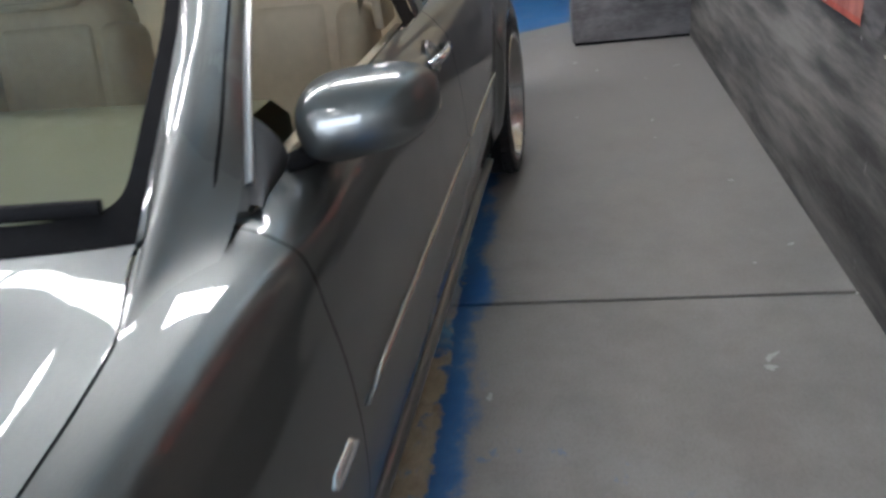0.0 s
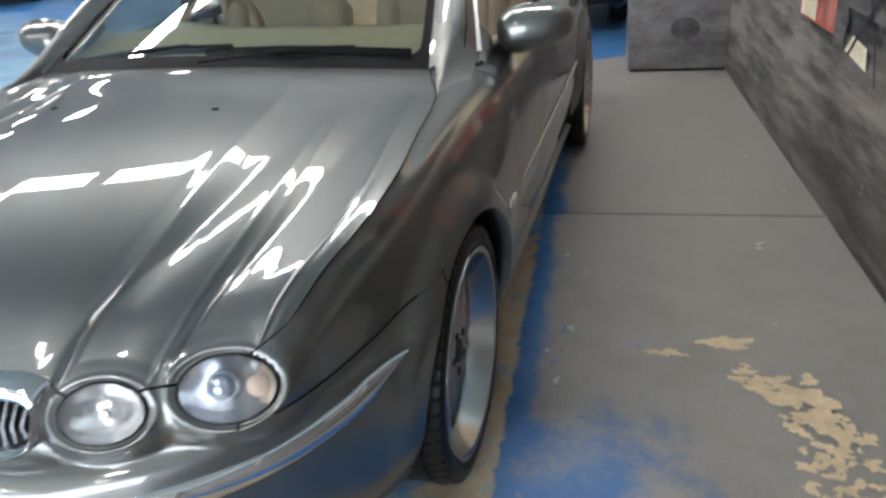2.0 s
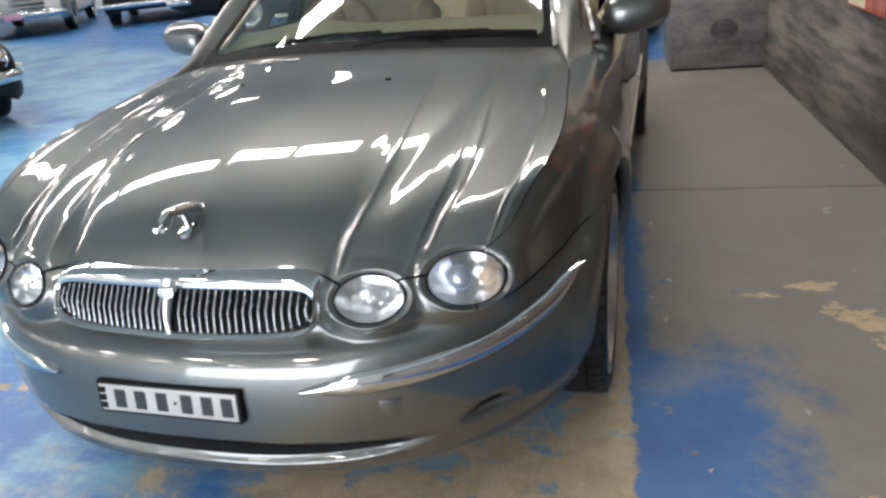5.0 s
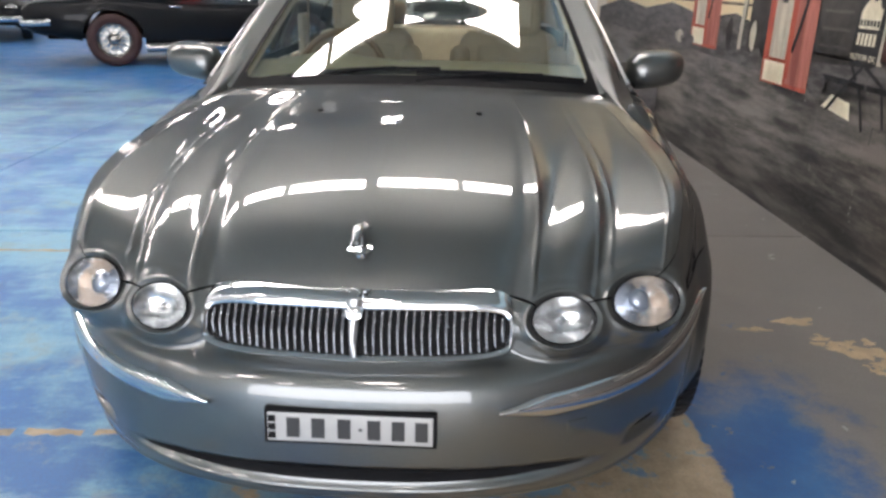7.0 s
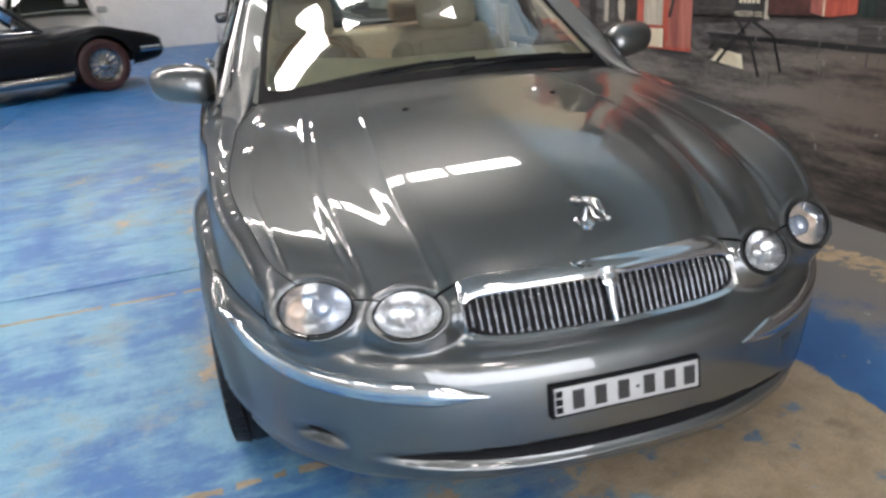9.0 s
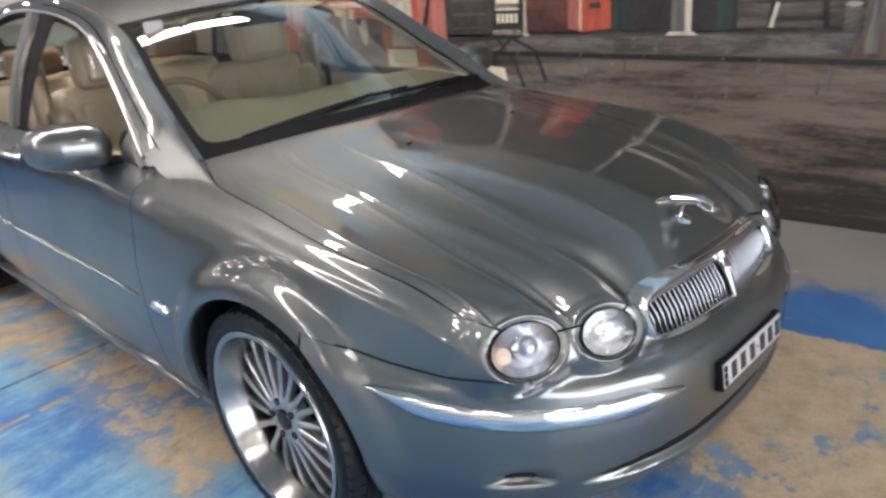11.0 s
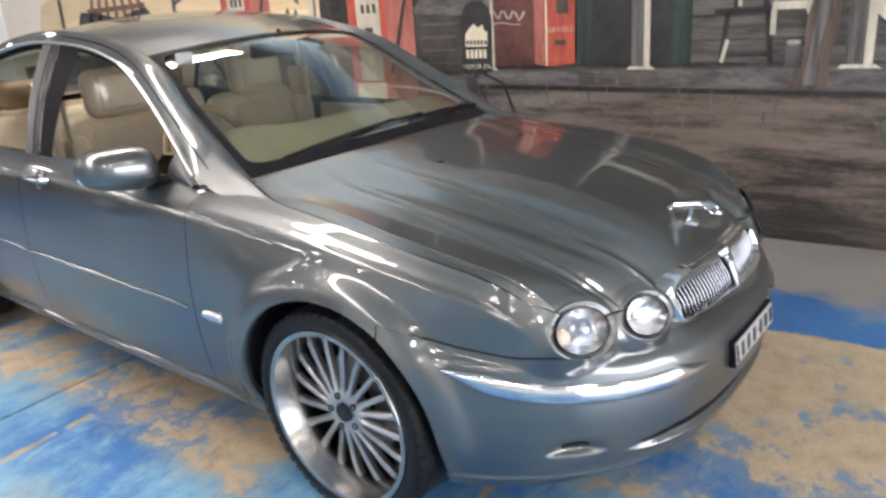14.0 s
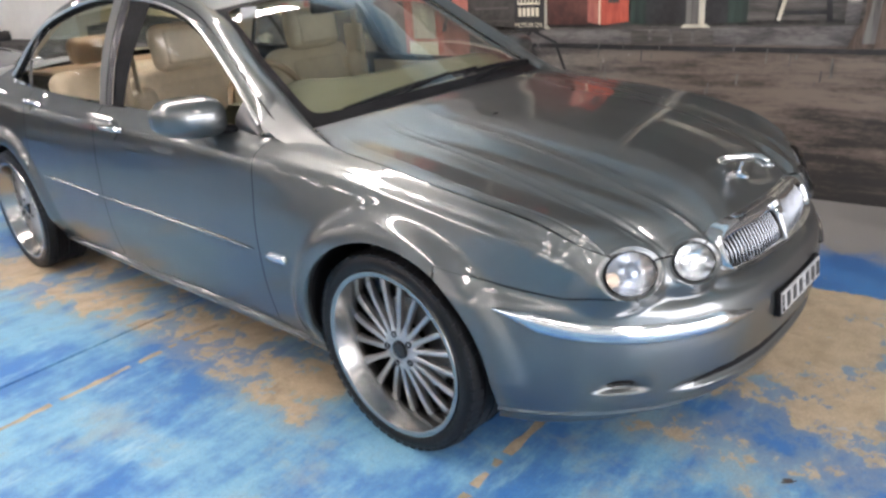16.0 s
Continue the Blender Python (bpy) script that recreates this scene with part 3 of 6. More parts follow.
flat("painted_tree", [(2.76, 0.88), (2.46, 0.86), (2.44, 1.3), (2.36, 1.75), (2.38, 2.3), (2.8, 2.4), (2.86, 1.9), (2.74, 1.6)], 6, P_DARK)
for k in range(170):
    oval("painted_leaf", 3.0 + rng.gauss(0, 0.14), 1.95 + rng.gauss(0, 0.30), rng.uniform(0.02, 0.055), rng.uniform(0.015, 0.045), 7 + k % 3, P_LEAF if k % 4 else P_SHELL, n=9, wobble=0.3)
painted_pump(3.84, 3.27, 0.84, 2.4, 8)
stroke("painted_pole", [(2.87, 0.88), (2.83, 1.4), (2.79, 2.4)], 0.030, 9, P_WHITE)
stroke("painted_pole_shade", [(2.83, 0.88), (2.79, 1.4), (2.75, 2.4)], 0.012, 10, P_GREYPOST)
painted_pump(2.47, 1.88, 0.73, 2.5, 9)
# drums, rags and stones at the foot of the pumps
for y, z, ry, rz, m in ((3.16, 0.94, 0.035, 0.10, P_STONE), (3.05, 0.96, 0.05, 0.11, P_DARK), (2.66, 0.98, 0.045, 0.09, P_WHITE), (2.58, 0.86, 0.08, 0.05, P_STONE), (3.9, 0.86, 0.16, 0.06, P_STONE), (4.1, 0.88, 0.1, 0.05, P_WHITE), (1.78, 0.80, 0.09, 0.07, P_STONE)):
    oval("painted_litter", y, z, ry, rz, 12, m, n=14, wobble=0.12)
# shed behind the sign
flat("painted_shed", [(1.88, 0.90), (1.30, 0.93), (1.30, 1.44), (1.86, 1.34)], 9, P_DARK)
flat("shed_roof", [(1.90, 1.33), (1.50, 1.30), (1.30, 1.42), (1.52, 1.50), (1.78, 1.46)], 10, P_STONE)
for k in range(4):
    quad("shed_shelf", 1.82, 1.54, 0.99 + 0.085 * k, 1.005 + 0.085 * k, 10, P_BOARD)
# porch edge along the shop
flat("painted_porch", [(1.9, 0.86), (1.9, 0.95), (-5.6, 0.97), (-5.6, 0.82)], 8, P_STONE)
stroke("porch_line", [(1.9, 0.95), (0.5, 0.945), (-1.5, 0.965), (-5.6, 0.97)], 0.006, 9, P_BOARD)
stroke("porch_shadow", [(1.8, 0.845), (0.5, 0.83), (-1.5, 0.81), (-5.6, 0.80)], 0.014, 9, P_BLACK)
for k in range(26):
    y, z = rng.uniform(-0.6, 1.4), rng.uniform(0.60, 0.93)
    stroke("paint_drip", [(y, z), (y + 0.004, z - rng.uniform(0.02, 0.09))], rng.uniform(0.002, 0.006), 12, P_GREYPOST)
# shop front: posts, doors, planks
quad("painted_fridge_dark", 1.25, 0.95, 0.97, 1.9, 9, P_MAROON)
# a plain flourish stands for the script on the dark cabinet
stroke("painted_flourish", [(1.27 - 0.021 * k, 1.30 + 0.030 * math.sin(1.7 * k) - 0.002 * k) for k in range(13)], 0.0075, 10, P_GREYWHITE)
stroke("painted_flourish", [(1.25 - 0.04 * k, 1.235 + 0.008 * math.sin(1.1 * k)) for k in range(6)], 0.004, 10, P_GREYWHITE)
machine = flat("painted_drinks_machine", [(0.955, 0.985), (0.84, 0.965), (0.68, 0.985), (0.68, 1.75), (0.955, 1.75)], 9, P_RED)
flat("machine_side", [(0.955, 0.985), (0.875, 0.968), (0.87, 1.75), (0.955, 1.75)], 10, P_PINK, machine)
quad("machine_window", 0.80, 0.72, 1.28, 1.55, 10, P_DARK, machine)
quad("machine_slot", 0.815, 0.74, 1.095, 1.125, 10, P_DARK, machine)
letters = bpy.data.curves.new("machine_lettering", "FONT")
letters.body, letters.size, letters.align_x = "ICE COLD", 0.040, "CENTER"
lettering = part("machine_lettering", letters, P_WHITE, machine)
lettering.matrix_basis = Matrix(((0, 0, -1, WALL_X - 0.018), (-1, 0, 0, 0.775), (0, 1, 0, 1.175), (0, 0, 0, 1)))
stroke("machine_edge", [(0.872, 0.97), (0.868, 1.75)], 0.006, 11, P_CREAM, machine)
quad("painted_door_frame", 0.665, 0.57, 0.97, 2.2, 10, P_GREEN)
quad("painted_doorway", 0.57, 0.33, 0.97, 2.2, 9, P_BLACK)
quad("painted_doorway", 0.22, 0.08, 0.97, 2.2, 9, P_BLACK)
quad("painted_door_frame", 0.09, -0.02, 0.97, 2.2, 10, P_GREEN)
for k in range(4):
    quad("painted_step_stone", 0.66 - 0.13 * k, 0.55 - 0.13 * k, 0.85, 0.93, 10, P_BOARD)
for k in range(9):
    z = 0.975 + 0.125 * k
    quad("painted_plank", -0.02, -3.6, z + 0.006, z + 0.119, 9, P_BOARD)


def painted_post(y, half, layer):
    post = quad("painted_post", y + half, y - half, 0.955, 2.4, layer, P_GREYPOST)
    quad("post_edge", y - half * 0.35, y - half, 0.955, 2.4, layer + 1, P_WHITE, post)
    flat("post_foot", [(y + half * 1.5, 0.945), (y - half * 1.7, 0.945), (y - half * 1.2, 0.965), (y + half * 1.2, 0.965)], layer + 2, P_WHITE, post)


painted_post(0.27, 0.055, 11)
painted_post(1.28, 0.035, 11)
painted_post(-0.85, 0.062, 13)
painted_post(-2.3, 0.062, 13)
flat("painted_sign_board", [(0.22, 1.42), (-0.78, 1.38), (-0.78, 1.50), (0.22, 1.54)], 12, P_WHITE)
# black sandwich sign on a folding stand: plain bars stand for its brand
sign = flat("painted_sign", [(1.53, 0.93), (1.30, 0.94), (1.29, 1.27), (1.31, 1.34), (1.36, 1.38), (1.43, 1.39), (1.49, 1.36), (1.52, 1.29)], 14, P_BLACK)
flat("sign_emblem", [(1.50, 1.10), (1.33, 1.10), (1.325, 1.19), (1.35, 1.20), (1.36, 1.235), (1.40, 1.22), (1.43, 1.245), (1.47, 1.21), (1.495, 1.18)], 15, P_CREAM, sign)
for k in range(6):
    quad("sign_mark", 1.49 - 0.028 * k, 1.472 - 0.028 * k, 1.112, 1.140, 16, P_BLACK, sign)
for k in range(5):
    quad("sign_mark", 1.495 - 0.033 * k, 1.472 - 0.033 * k, 1.025, 1.080, 15, P_CREAM, sign)
words = bpy.data.curves.new("sign_lettering", "FONT")
words.body, words.size, words.align_x = "MOTOR OIL", 0.040, "CENTER"
wording = part("sign_lettering", words, P_CREAM, sign)
wording.matrix_basis = Matrix(((0, 0, -1, WALL_X - 0.0225), (-1, 0, 0, 1.415), (0, 1, 0, 0.957), (0, 0, 0, 1)))
sign.matrix_basis = pose(0, -0.035, 0)
stroke("sign_leg", [(1.38, 0.93), (1.22, 0.86), (1.15, 0.68)], 0.010, 14, P_BLACK, sign)
stroke("sign_leg", [(1.50, 0.93), (1.38, 0.80), (1.31, 0.64)], 0.010, 14, P_BLACK, sign)
stroke("sign_leg", [(1.40, 0.93), (1.55, 0.80), (1.66, 0.69)], 0.010, 14, P_BLACK, sign)
stroke("sign_leg", [(1.44, 0.86), (1.22, 0.86)], 0.007, 14, P_STONE, sign)
flat("painted_paper", [(1.68, 0.70), (1.40, 0.67), (1.42, 0.75), (1.60, 0.77)], 12, P_CREAM)
# two chairs on the porch
chair = quad("painted_chair", -0.14, -0.43, 1.235, 1.262, 14, P_BLACK)
for a, b in (((-0.21, 1.24), (-0.18, 0.97)), ((-0.41, 1.24), (-0.44, 0.97)), ((-0.25, 1.26), (-0.24, 1.62)), ((-0.40, 1.26), (-0.38, 1.62))):
    stroke("chair_leg", [a, b], 0.014, 14, P_BLACK, chair)
stroke("chair_light", [(-0.215, 1.10), (-0.185, 0.98)], 0.010, 15, P_WHITE, chair)
stroke("chair_light", [(-0.27, 1.27), (-0.255, 1.6)], 0.010, 15, P_WHITE, chair)
stroke("chair_rung", [(-0.19, 1.02), (-0.43, 1.02)], 0.010, 14, P_BLACK, chair)
chair = quad("painted_chair", -0.43, -0.62, 1.245, 1.285, 16, P_WHITE)
for k in range(5):
    stroke("chair_slat", [(-0.45 - 0.04 * k, 1.29), (-0.44 - 0.042 * k, 1.62)], 0.009, 15, P_BLACK if k % 2 else P_WHITE, chair)
stroke("chair_leg", [(-0.44, 1.25), (-0.44, 1.12)], 0.014, 16, P_WHITE, chair)
stroke("chair_leg", [(-0.60, 1.25), (-0.63, 1.18)], 0.012, 16, P_WHITE, chair)
quad("painted_can", -0.51, -0.58, 0.96, 1.08, 15, P_STONE)
oval("can_top", -0.545, 1.08, 0.036, 0.012, 16, P_GREYWHITE, n=16)
flat("painted_trunk", [(-0.53, 0.83), (-0.72, 0.84), (-0.72, 1.0), (-0.76, 1.2), (-0.80, 1.45), (-0.86, 1.9), (-0.74, 1.9), (-0.66, 1.45), (-0.60, 1.2), (-0.60, 1.0)], 17, P_BARK)
flat("trunk_light", [(-0.60, 0.86), (-0.66, 0.86), (-0.67, 1.05), (-0.70, 1.25), (-0.72, 1.5), (-0.69, 1.5), (-0.64, 1.2), (-0.62, 1.0)], 18, P_GREYPOST)
# whitewall wheel leaning on the wall
tyre = oval("painted_wheel", -1.16, 1.36, 0.28, 0.32, 14, P_BLACK)
oval("wheel_whitewall", -1.10, 1.37, 0.245, 0.255, 15, P_WHITE, tyre)
oval("wheel_dark", -1.09, 1.385, 0.165, 0.165, 16, P_BLACK, tyre)
for k in range(22):
    a = 2 * math.pi * k / 22
    stroke("wheel_wire", [(-1.09 + 0.03 * math.cos(a + 0.5), 1.385 + 0.03 * math.sin(a + 0.5)), (-1.09 + 0.155 * math.cos(a), 1.385 + 0.155 * math.sin(a))], 0.0042, 17, P_GREYWHITE, tyre)
oval("wheel_hub", -1.09, 1.385, 0.034, 0.028, 18, P_WHITE, tyre)
for y in (-1.08, -1.19):
    boot = flat("painted_boot", [(y + 0.040, 0.985), (y - 0.105, 0.975), (y - 0.105, 1.0), (y - 0.075, 1.025), (y - 0.045, 1.05), (y - 0.050, 1.165), (y - 0.025, 1.148), (y - 0.002, 1.172), (y + 0.022, 1.150), (y + 0.045, 1.168), (y + 0.032, 1.08)], 19, P_BOOT)
    stroke("boot_sole", [(y + 0.042, 0.982), (y - 0.02, 0.986), (y - 0.107, 0.974)], 0.006, 20, P_BLACK, boot)
    stroke("boot_fold", [(y + 0.03, 1.06), (y - 0.005, 1.045), (y - 0.04, 1.055)], 0.005, 20, P_DARK, boot)
    stroke("boot_fold", [(y + 0.012, 1.145), (y + 0.008, 1.09), (y + 0.014, 1.05)], 0.005, 20, P_DARK, boot)
# tortoise crossing the dirt: scaled shell with a beaded rim
tort = flat("painted_tortoise", [(-1.015, 0.70), (-1.05, 0.765), (-1.11, 0.80), (-1.19, 0.81), (-1.27, 0.785), (-1.325, 0.735), (-1.36, 0.665), (-1.365, 0.61), (-1.28, 0.60), (-1.20, 0.615), (-1.12, 0.66)], 10, P_BLACK)
flat("tortoise_body", [(-1.00, 0.715), (-0.955, 0.70), (-0.945, 0.665), (-0.975, 0.645), (-0.985, 0.60), (-1.03, 0.585), (-1.05, 0.62), (-1.085, 0.585), (-1.13, 0.595), (-1.13, 0.65), (-1.06, 0.71)], 9, P_SHELL, tort)
for row, (z0, y0, y1, count) in enumerate(((0.775, -1.09, -1.25, 4), (0.733, -1.065, -1.305, 6), (0.690, -1.115, -1.335, 5), (0.648, -1.185, -1.345, 4))):
    for k in range(count):
        y = y0 + (y1 - y0) * k / (count - 1)
        oval("shell_plate", y, z0 + 0.006 * math.sin(3 * k + row), 0.0255, 0.0205, 11, P_BOOT if (k + row) % 3 else P_GREYPOST, tort, n=9, wobble=0.12)
for k in range(20):
    t = k / 19
    oval("shell_bead", -1.02 - 0.335 * t, 0.705 - 0.103 * min(1.0, 1.35 * t) ** 0.8, 0.0062, 0.0055, 13, P_GREYWHITE, tort, n=8)

# ---- bare patches and crumbs on the floor ----
def chip(y_x, size, stretch=1.0, seed=1, material=None, name="bare_patch", turn=0.0):
    r = random.Random(seed)
    x, y = y_x
    n = 36
    bm = bmesh.new()
    ph = [r.uniform(0, 6.28) for _ in range(5)]
    pts = []
    for k in range(n):
        a = 2 * math.pi * k / n
        rad = size * (1 + 0.30 * math.sin(2 * a + ph[0]) + 0.22 * math.sin(3 * a + ph[1]) + 0.16 * math.sin(5 * a + ph[2]) + 0.12 * math.sin(8 * a + ph[3]) + r.uniform(-0.1, 0.1))
        u, w = rad * math.cos(a) * stretch, rad * math.sin(a)
        c, s = math.cos(turn), math.sin(turn)
        pts.append(bm.verts.new((x + u * c - w * s, y + u * s + w * c, 0.0012 + 0.0005 * (seed % 9))))
    bm.faces.new(pts)
    bm.normal_update()
    bmesh.ops.triangulate(bm, faces=bm.faces[:])
    bmesh.ops.recalc_face_normals(bm, faces=bm.faces[:])
    for f in bm.faces:
        if f.normal.z < 0:
            f.normal_flip()
    return part(name, bm, material or M_CHIP, floor)


for k, (x, y, s, st) in enumerate(((1.36, 0.472, 0.014, 2.4), (1.41, 0.478, 0.018, 1.5), (1.45, 0.465, 0.008, 1.2), (1.55, 0.55, 0.030, 1.4), (1.61, 0.545, 0.030, 1.5), (1.585, 0.525, 0.020, 2.0), (1.62, 0.42, 0.009, 1.5), (1.45, -0.55, 0.016, 1.6), (1.49, -0.57, 0.010, 1.2))):
    chip((x, y), s, st, 11 + k)
flakes, laid = random.Random(8), [(1.655, 0.35, 0.024), (1.735, 0.275, 0.062), (1.775, 0.165, 0.05)]
for k, (x, y, r) in enumerate(laid):
    chip((x, y), r, 1.25, 31 + k, None, "bare_patch", -0.4)
for k in range(150):
    t = flakes.random()
    x, y = crom([(1.62, 0.37), (1.74, 0.30), (1.75, 0.14), (1.78, 0.0), (1.76, -0.22)], np.array([t]))[0]
    r = flakes.uniform(0.007, 0.034) * (1.15 - 0.6 * t)
    x, y = x + flakes.gauss(0, 0.034 + 0.025 * t), y + flakes.gauss(0, 0.02)
    if all(math.hypot(x - a, y - b) > 0.85 * (r + c) for a, b, c in laid):
        laid.append((x, y, r))
        chip((x, y), r, flakes.uniform(0.9, 1.5), 200 + k, None, "bare_patch", flakes.uniform(-0.5, 0.5))
for k in range(20):
    chip((rng.uniform(1.0, 2.05), rng.uniform(-0.8, 4.2)), rng.uniform(0.004, 0.010), rng.uniform(1, 2.2), 60 + k, M_PLATE, "floor_crumb", rng.uniform(0, 3))
for k in range(10):
    chip((rng.uniform(-2.2, 0.6), rng.uniform(-1.3, -0.6)), rng.uniform(0.004, 0.011), rng.uniform(1.2, 2.6), 160 + k, M_PLATE, "floor_crumb", rng.uniform(0, 3))
# rubbed tan lines across the bay, and a dark scuff
def worn_line(x0, x1, y, half, seed):
    r = random.Random(seed)
    bm = bmesh.new()
    n = int((x1 - x0) / 0.035)
    a, b = half, half
    for k in range(n):
        p, q = x0 + k * 0.035, x0 + (k + 1) * 0.035
        c, d = max(0.003, half * r.uniform(0.45, 1.25)), max(0.003, half * r.uniform(0.45, 1.25))
        if r.random() < 0.90:
            bm.faces.new([bm.verts.new(w) for w in ((p, y - a, 0.0012), (q, y - c, 0.0012), (q, y + d, 0.0012), (p, y + b, 0.0012))])
        a, b = c, d
    bm.normal_update()
    part("worn_line", bm, M_RUBBED, floor)


worn_line(-5.5, -0.62, 1.312, 0.016, 3)
worn_line(-5.0, -0.35, -0.245, 0.018, 4)
chip((-0.421, -0.968), 0.008, 2.8, 77, M_BOOTSCUFF, "floor_scuff", -1.0)


# ---- the saloon car ----
AXLE_R = (2.77, 0.325)
ARCH = 0.358


def outline_curve():
    """Half plan outline of the car at its widest, from nose to tail, by arc length."""
    p = np.linspace(0, math.pi / 2, 500)
    n = 2.5
    front = np.stack([0.885 * np.sin(p) ** (2 / n), 0.10 - 0.965 * np.cos(p) ** (2 / n)], -1)
    y = np.linspace(0.10, 3.0, 400)[1:-1]
    side = np.stack([pchip([0.1, 0.6, 1.4, 2.2, 3.0], [0.885, 0.893, 0.897, 0.895, 0.88], y), y], -1)
    p = np.linspace(math.pi / 2, 0, 400)
    rear = np.stack([0.88 * np.sin(p) ** (2 / 2.8), 3.0 + 0.80 * np.cos(p) ** (2 / 2.8)], -1)
    P = np.vstack([front, side, rear])
    l = np.r_[0, np.cumsum(np.hypot(*np.diff(P, axis=0).T))]
    return P, l


OUT, OUT_L = outline_curve()


def l_at_x(x):
    return float(np.interp(x, OUT[:400, 0], OUT_L[:400]))


def l_at_y(y):
    return float(np.interp(y, OUT[:, 1], OUT_L))


STATION = [0.0] + [l_at_x(x) for x in (0.34, 0.437, 0.53, 0.622, 0.70, 0.80)] + [l_at_y(y) for y in (0.0, 0.3, 0.53, 0.62, 0.82, 2.2, 3.45)] + [OUT_L[-1]]
HIGH = [
    [0.19, 0.19, 0.19, 0.19, 0.19, 0.19, 0.19, 0.19, 0.195, 0.20, 0.2, 0.20, 0.20, 0.22, 0.24],
    [0.26, 0.26, 0.26, 0.26, 0.265, 0.27, 0.28, 0.28, 0.28, 0.28, 0.28, 0.28, 0.28, 0.32, 0.34],
    [0.40, 0.40, 0.40, 0.405, 0.41, 0.415, 0.42, 0.42, 0.42, 0.42, 0.42, 0.42, 0.42, 0.48, 0.50],
    [0.512, 0.512, 0.514, 0.517, 0.522, 0.530, 0.55, 0.57, 0.58, 0.59, 0.593, 0.60, 0.61, 0.66, 0.68],
]
HIGH += [
    [0.556, 0.556, 0.550, 0.552, 0.558, 0.572, 0.600, 0.690, 0.715, 0.738, 0.739, 0.75, 0.77, 0.80, 0.80],
    [0.612, 0.606, 0.598, 0.604, 0.616, 0.646, 0.732, 0.815, 0.852, 0.872, 0.862, 0.872, 0.897, 0.92, 0.92],
    [0.684, 0.672, 0.640, 0.650, 0.664, 0.706, 0.786, 0.856, 0.885, 0.918, 0.916, 0.932, 0.962, 1.0, 0.98],
]
INSET = [
    [0.10, 0.10, 0.09, 0.085, 0.075, 0.065, 0.05, 0.06, 0.06, 0.07, 0.07, 0.07, 0.07, 0.06, 0.08],
    [0.02, 0.02, 0.02, 0.02, 0.02, 0.02, 0.015, 0.02, 0.03, 0.035, 0.035, 0.035, 0.035, 0.02, 0.03],
    [0.0, 0.0, 0.0, 0.0, 0.0, 0.0, 0.0, 0.0, 0.005, 0.008, 0.008, 0.008, 0.006, 0.0, 0.0],
    [0.015, 0.015, 0.014, 0.013, 0.012, 0.010, 0.006, 0.0, 0.0, 0.0, 0.0, 0.0, 0.0, 0.0, 0.01],
]
INSET += [
    [0.072, 0.075, 0.050, 0.042, 0.022, 0.016, 0.026, 0.020, 0.017, 0.012, 0.012, 0.010, 0.010, 0.02, 0.03],
    [0.090, 0.092, 0.060, 0.048, 0.012, 0.004, 0.036, 0.064, 0.062, 0.052, 0.036, 0.032, 0.036, 0.05, 0.06],
    [0.122, 0.122, 0.082, 0.076, 0.040, 0.030, 0.058, 0.118, 0.150, 0.225, 0.107, 0.090, 0.094, 0.15, 0.12],
]



LAMP_SY = 0.69
LAMPS = [(s * x, y, z, s * nx, ny, nz, r) for s in (1, -1) for x, y, z, nx, ny, nz, r in ((0.620, -0.648, 0.644, 0.30, -0.80, 0.52, 0.0832), (0.434, -0.730, 0.630, 0.26, -0.81, 0.52, 0.0740))]


def lamp_axes(lamp):
    w = np.array(lamp[3:6]) / np.linalg.norm(lamp[3:6])
    u = np.cross((0.0, 0.0, 1.0), w)
    u /= np.linalg.norm(u)
    return np.array(lamp[:3]), u, np.cross(w, u), w


def seat_lamps(P):
    """Draws the sheet metal round each headlamp into the plane of its glass, with a soft raised lip."""
    total, shift = 0.0, 0.0
    for lamp in LAMPS:
        c, u, t, w = lamp_axes(lamp)
        d = P - c
        off = d @ w
        rho = np.hypot(d @ u, (d @ t) / LAMP_SY) / lamp[6]
        k = np.clip((1.80 - rho) / 0.68, 0, 1)
        k = k * k * (3 - 2 * k) * (np.abs(off) < 0.16)
        want = -0.004 + 0.006 * np.exp(-(((rho - 1.19) / 0.08) ** 2))
        total = total + k
        shift = shift + (k * k * (want - off))[..., None] * w
    return P + shift / np.maximum(total, 1e-6)[..., None]


def open_lamps(me, wide=1.022, lip=True):
    """Opens the oval lamp holes and the mouth of the grille in a front panel."""
    bm = bmesh.new()
    bm.from_mesh(me)
    for lamp in LAMPS:
        c, u, t, w = (Vector(k) for k in lamp_axes(lamp))
        def rho(p):
            d = p - c
            return math.hypot(d.dot(u), d.dot(t) / LAMP_SY) / lamp[6] if abs(d.dot(w)) < 0.09 else 9.0
        far = {q: rho(q.co) for q in bm.verts}
        bmesh.ops.delete(bm, geom=[f for f in bm.faces if all(far[q] < wide for q in f.verts)], context="FACES")
        for q in bm.verts:
            if q in far and far[q] < wide:
                d = q.co - c
                k = wide / max(far[q], 1e-3)
                q.co = c + u * d.dot(u) * k + t * d.dot(t) * k + w * d.dot(w)
        if lip:
            edge = [e for e in bm.edges if e.is_boundary and all(abs(rho(q.co) - wide) < 0.004 for q in e.verts)]
            for q in bmesh.ops.extrude_edge_only(bm, edges=edge)["geom"] if edge else ():
                if isinstance(q, bmesh.types.BMVert):
                    q.co -= w * 0.016
    bmesh.ops.delete(bm, geom=[f for f in bm.faces if all(abs(q.co.x) < 0.300 and 0.576 < q.co.z < 0.652 and q.co.y < -0.55 for q in f.verts)], context="FACES")
    bm.to_mesh(me)
    bm.free()
    me.shade_smooth()
    return me


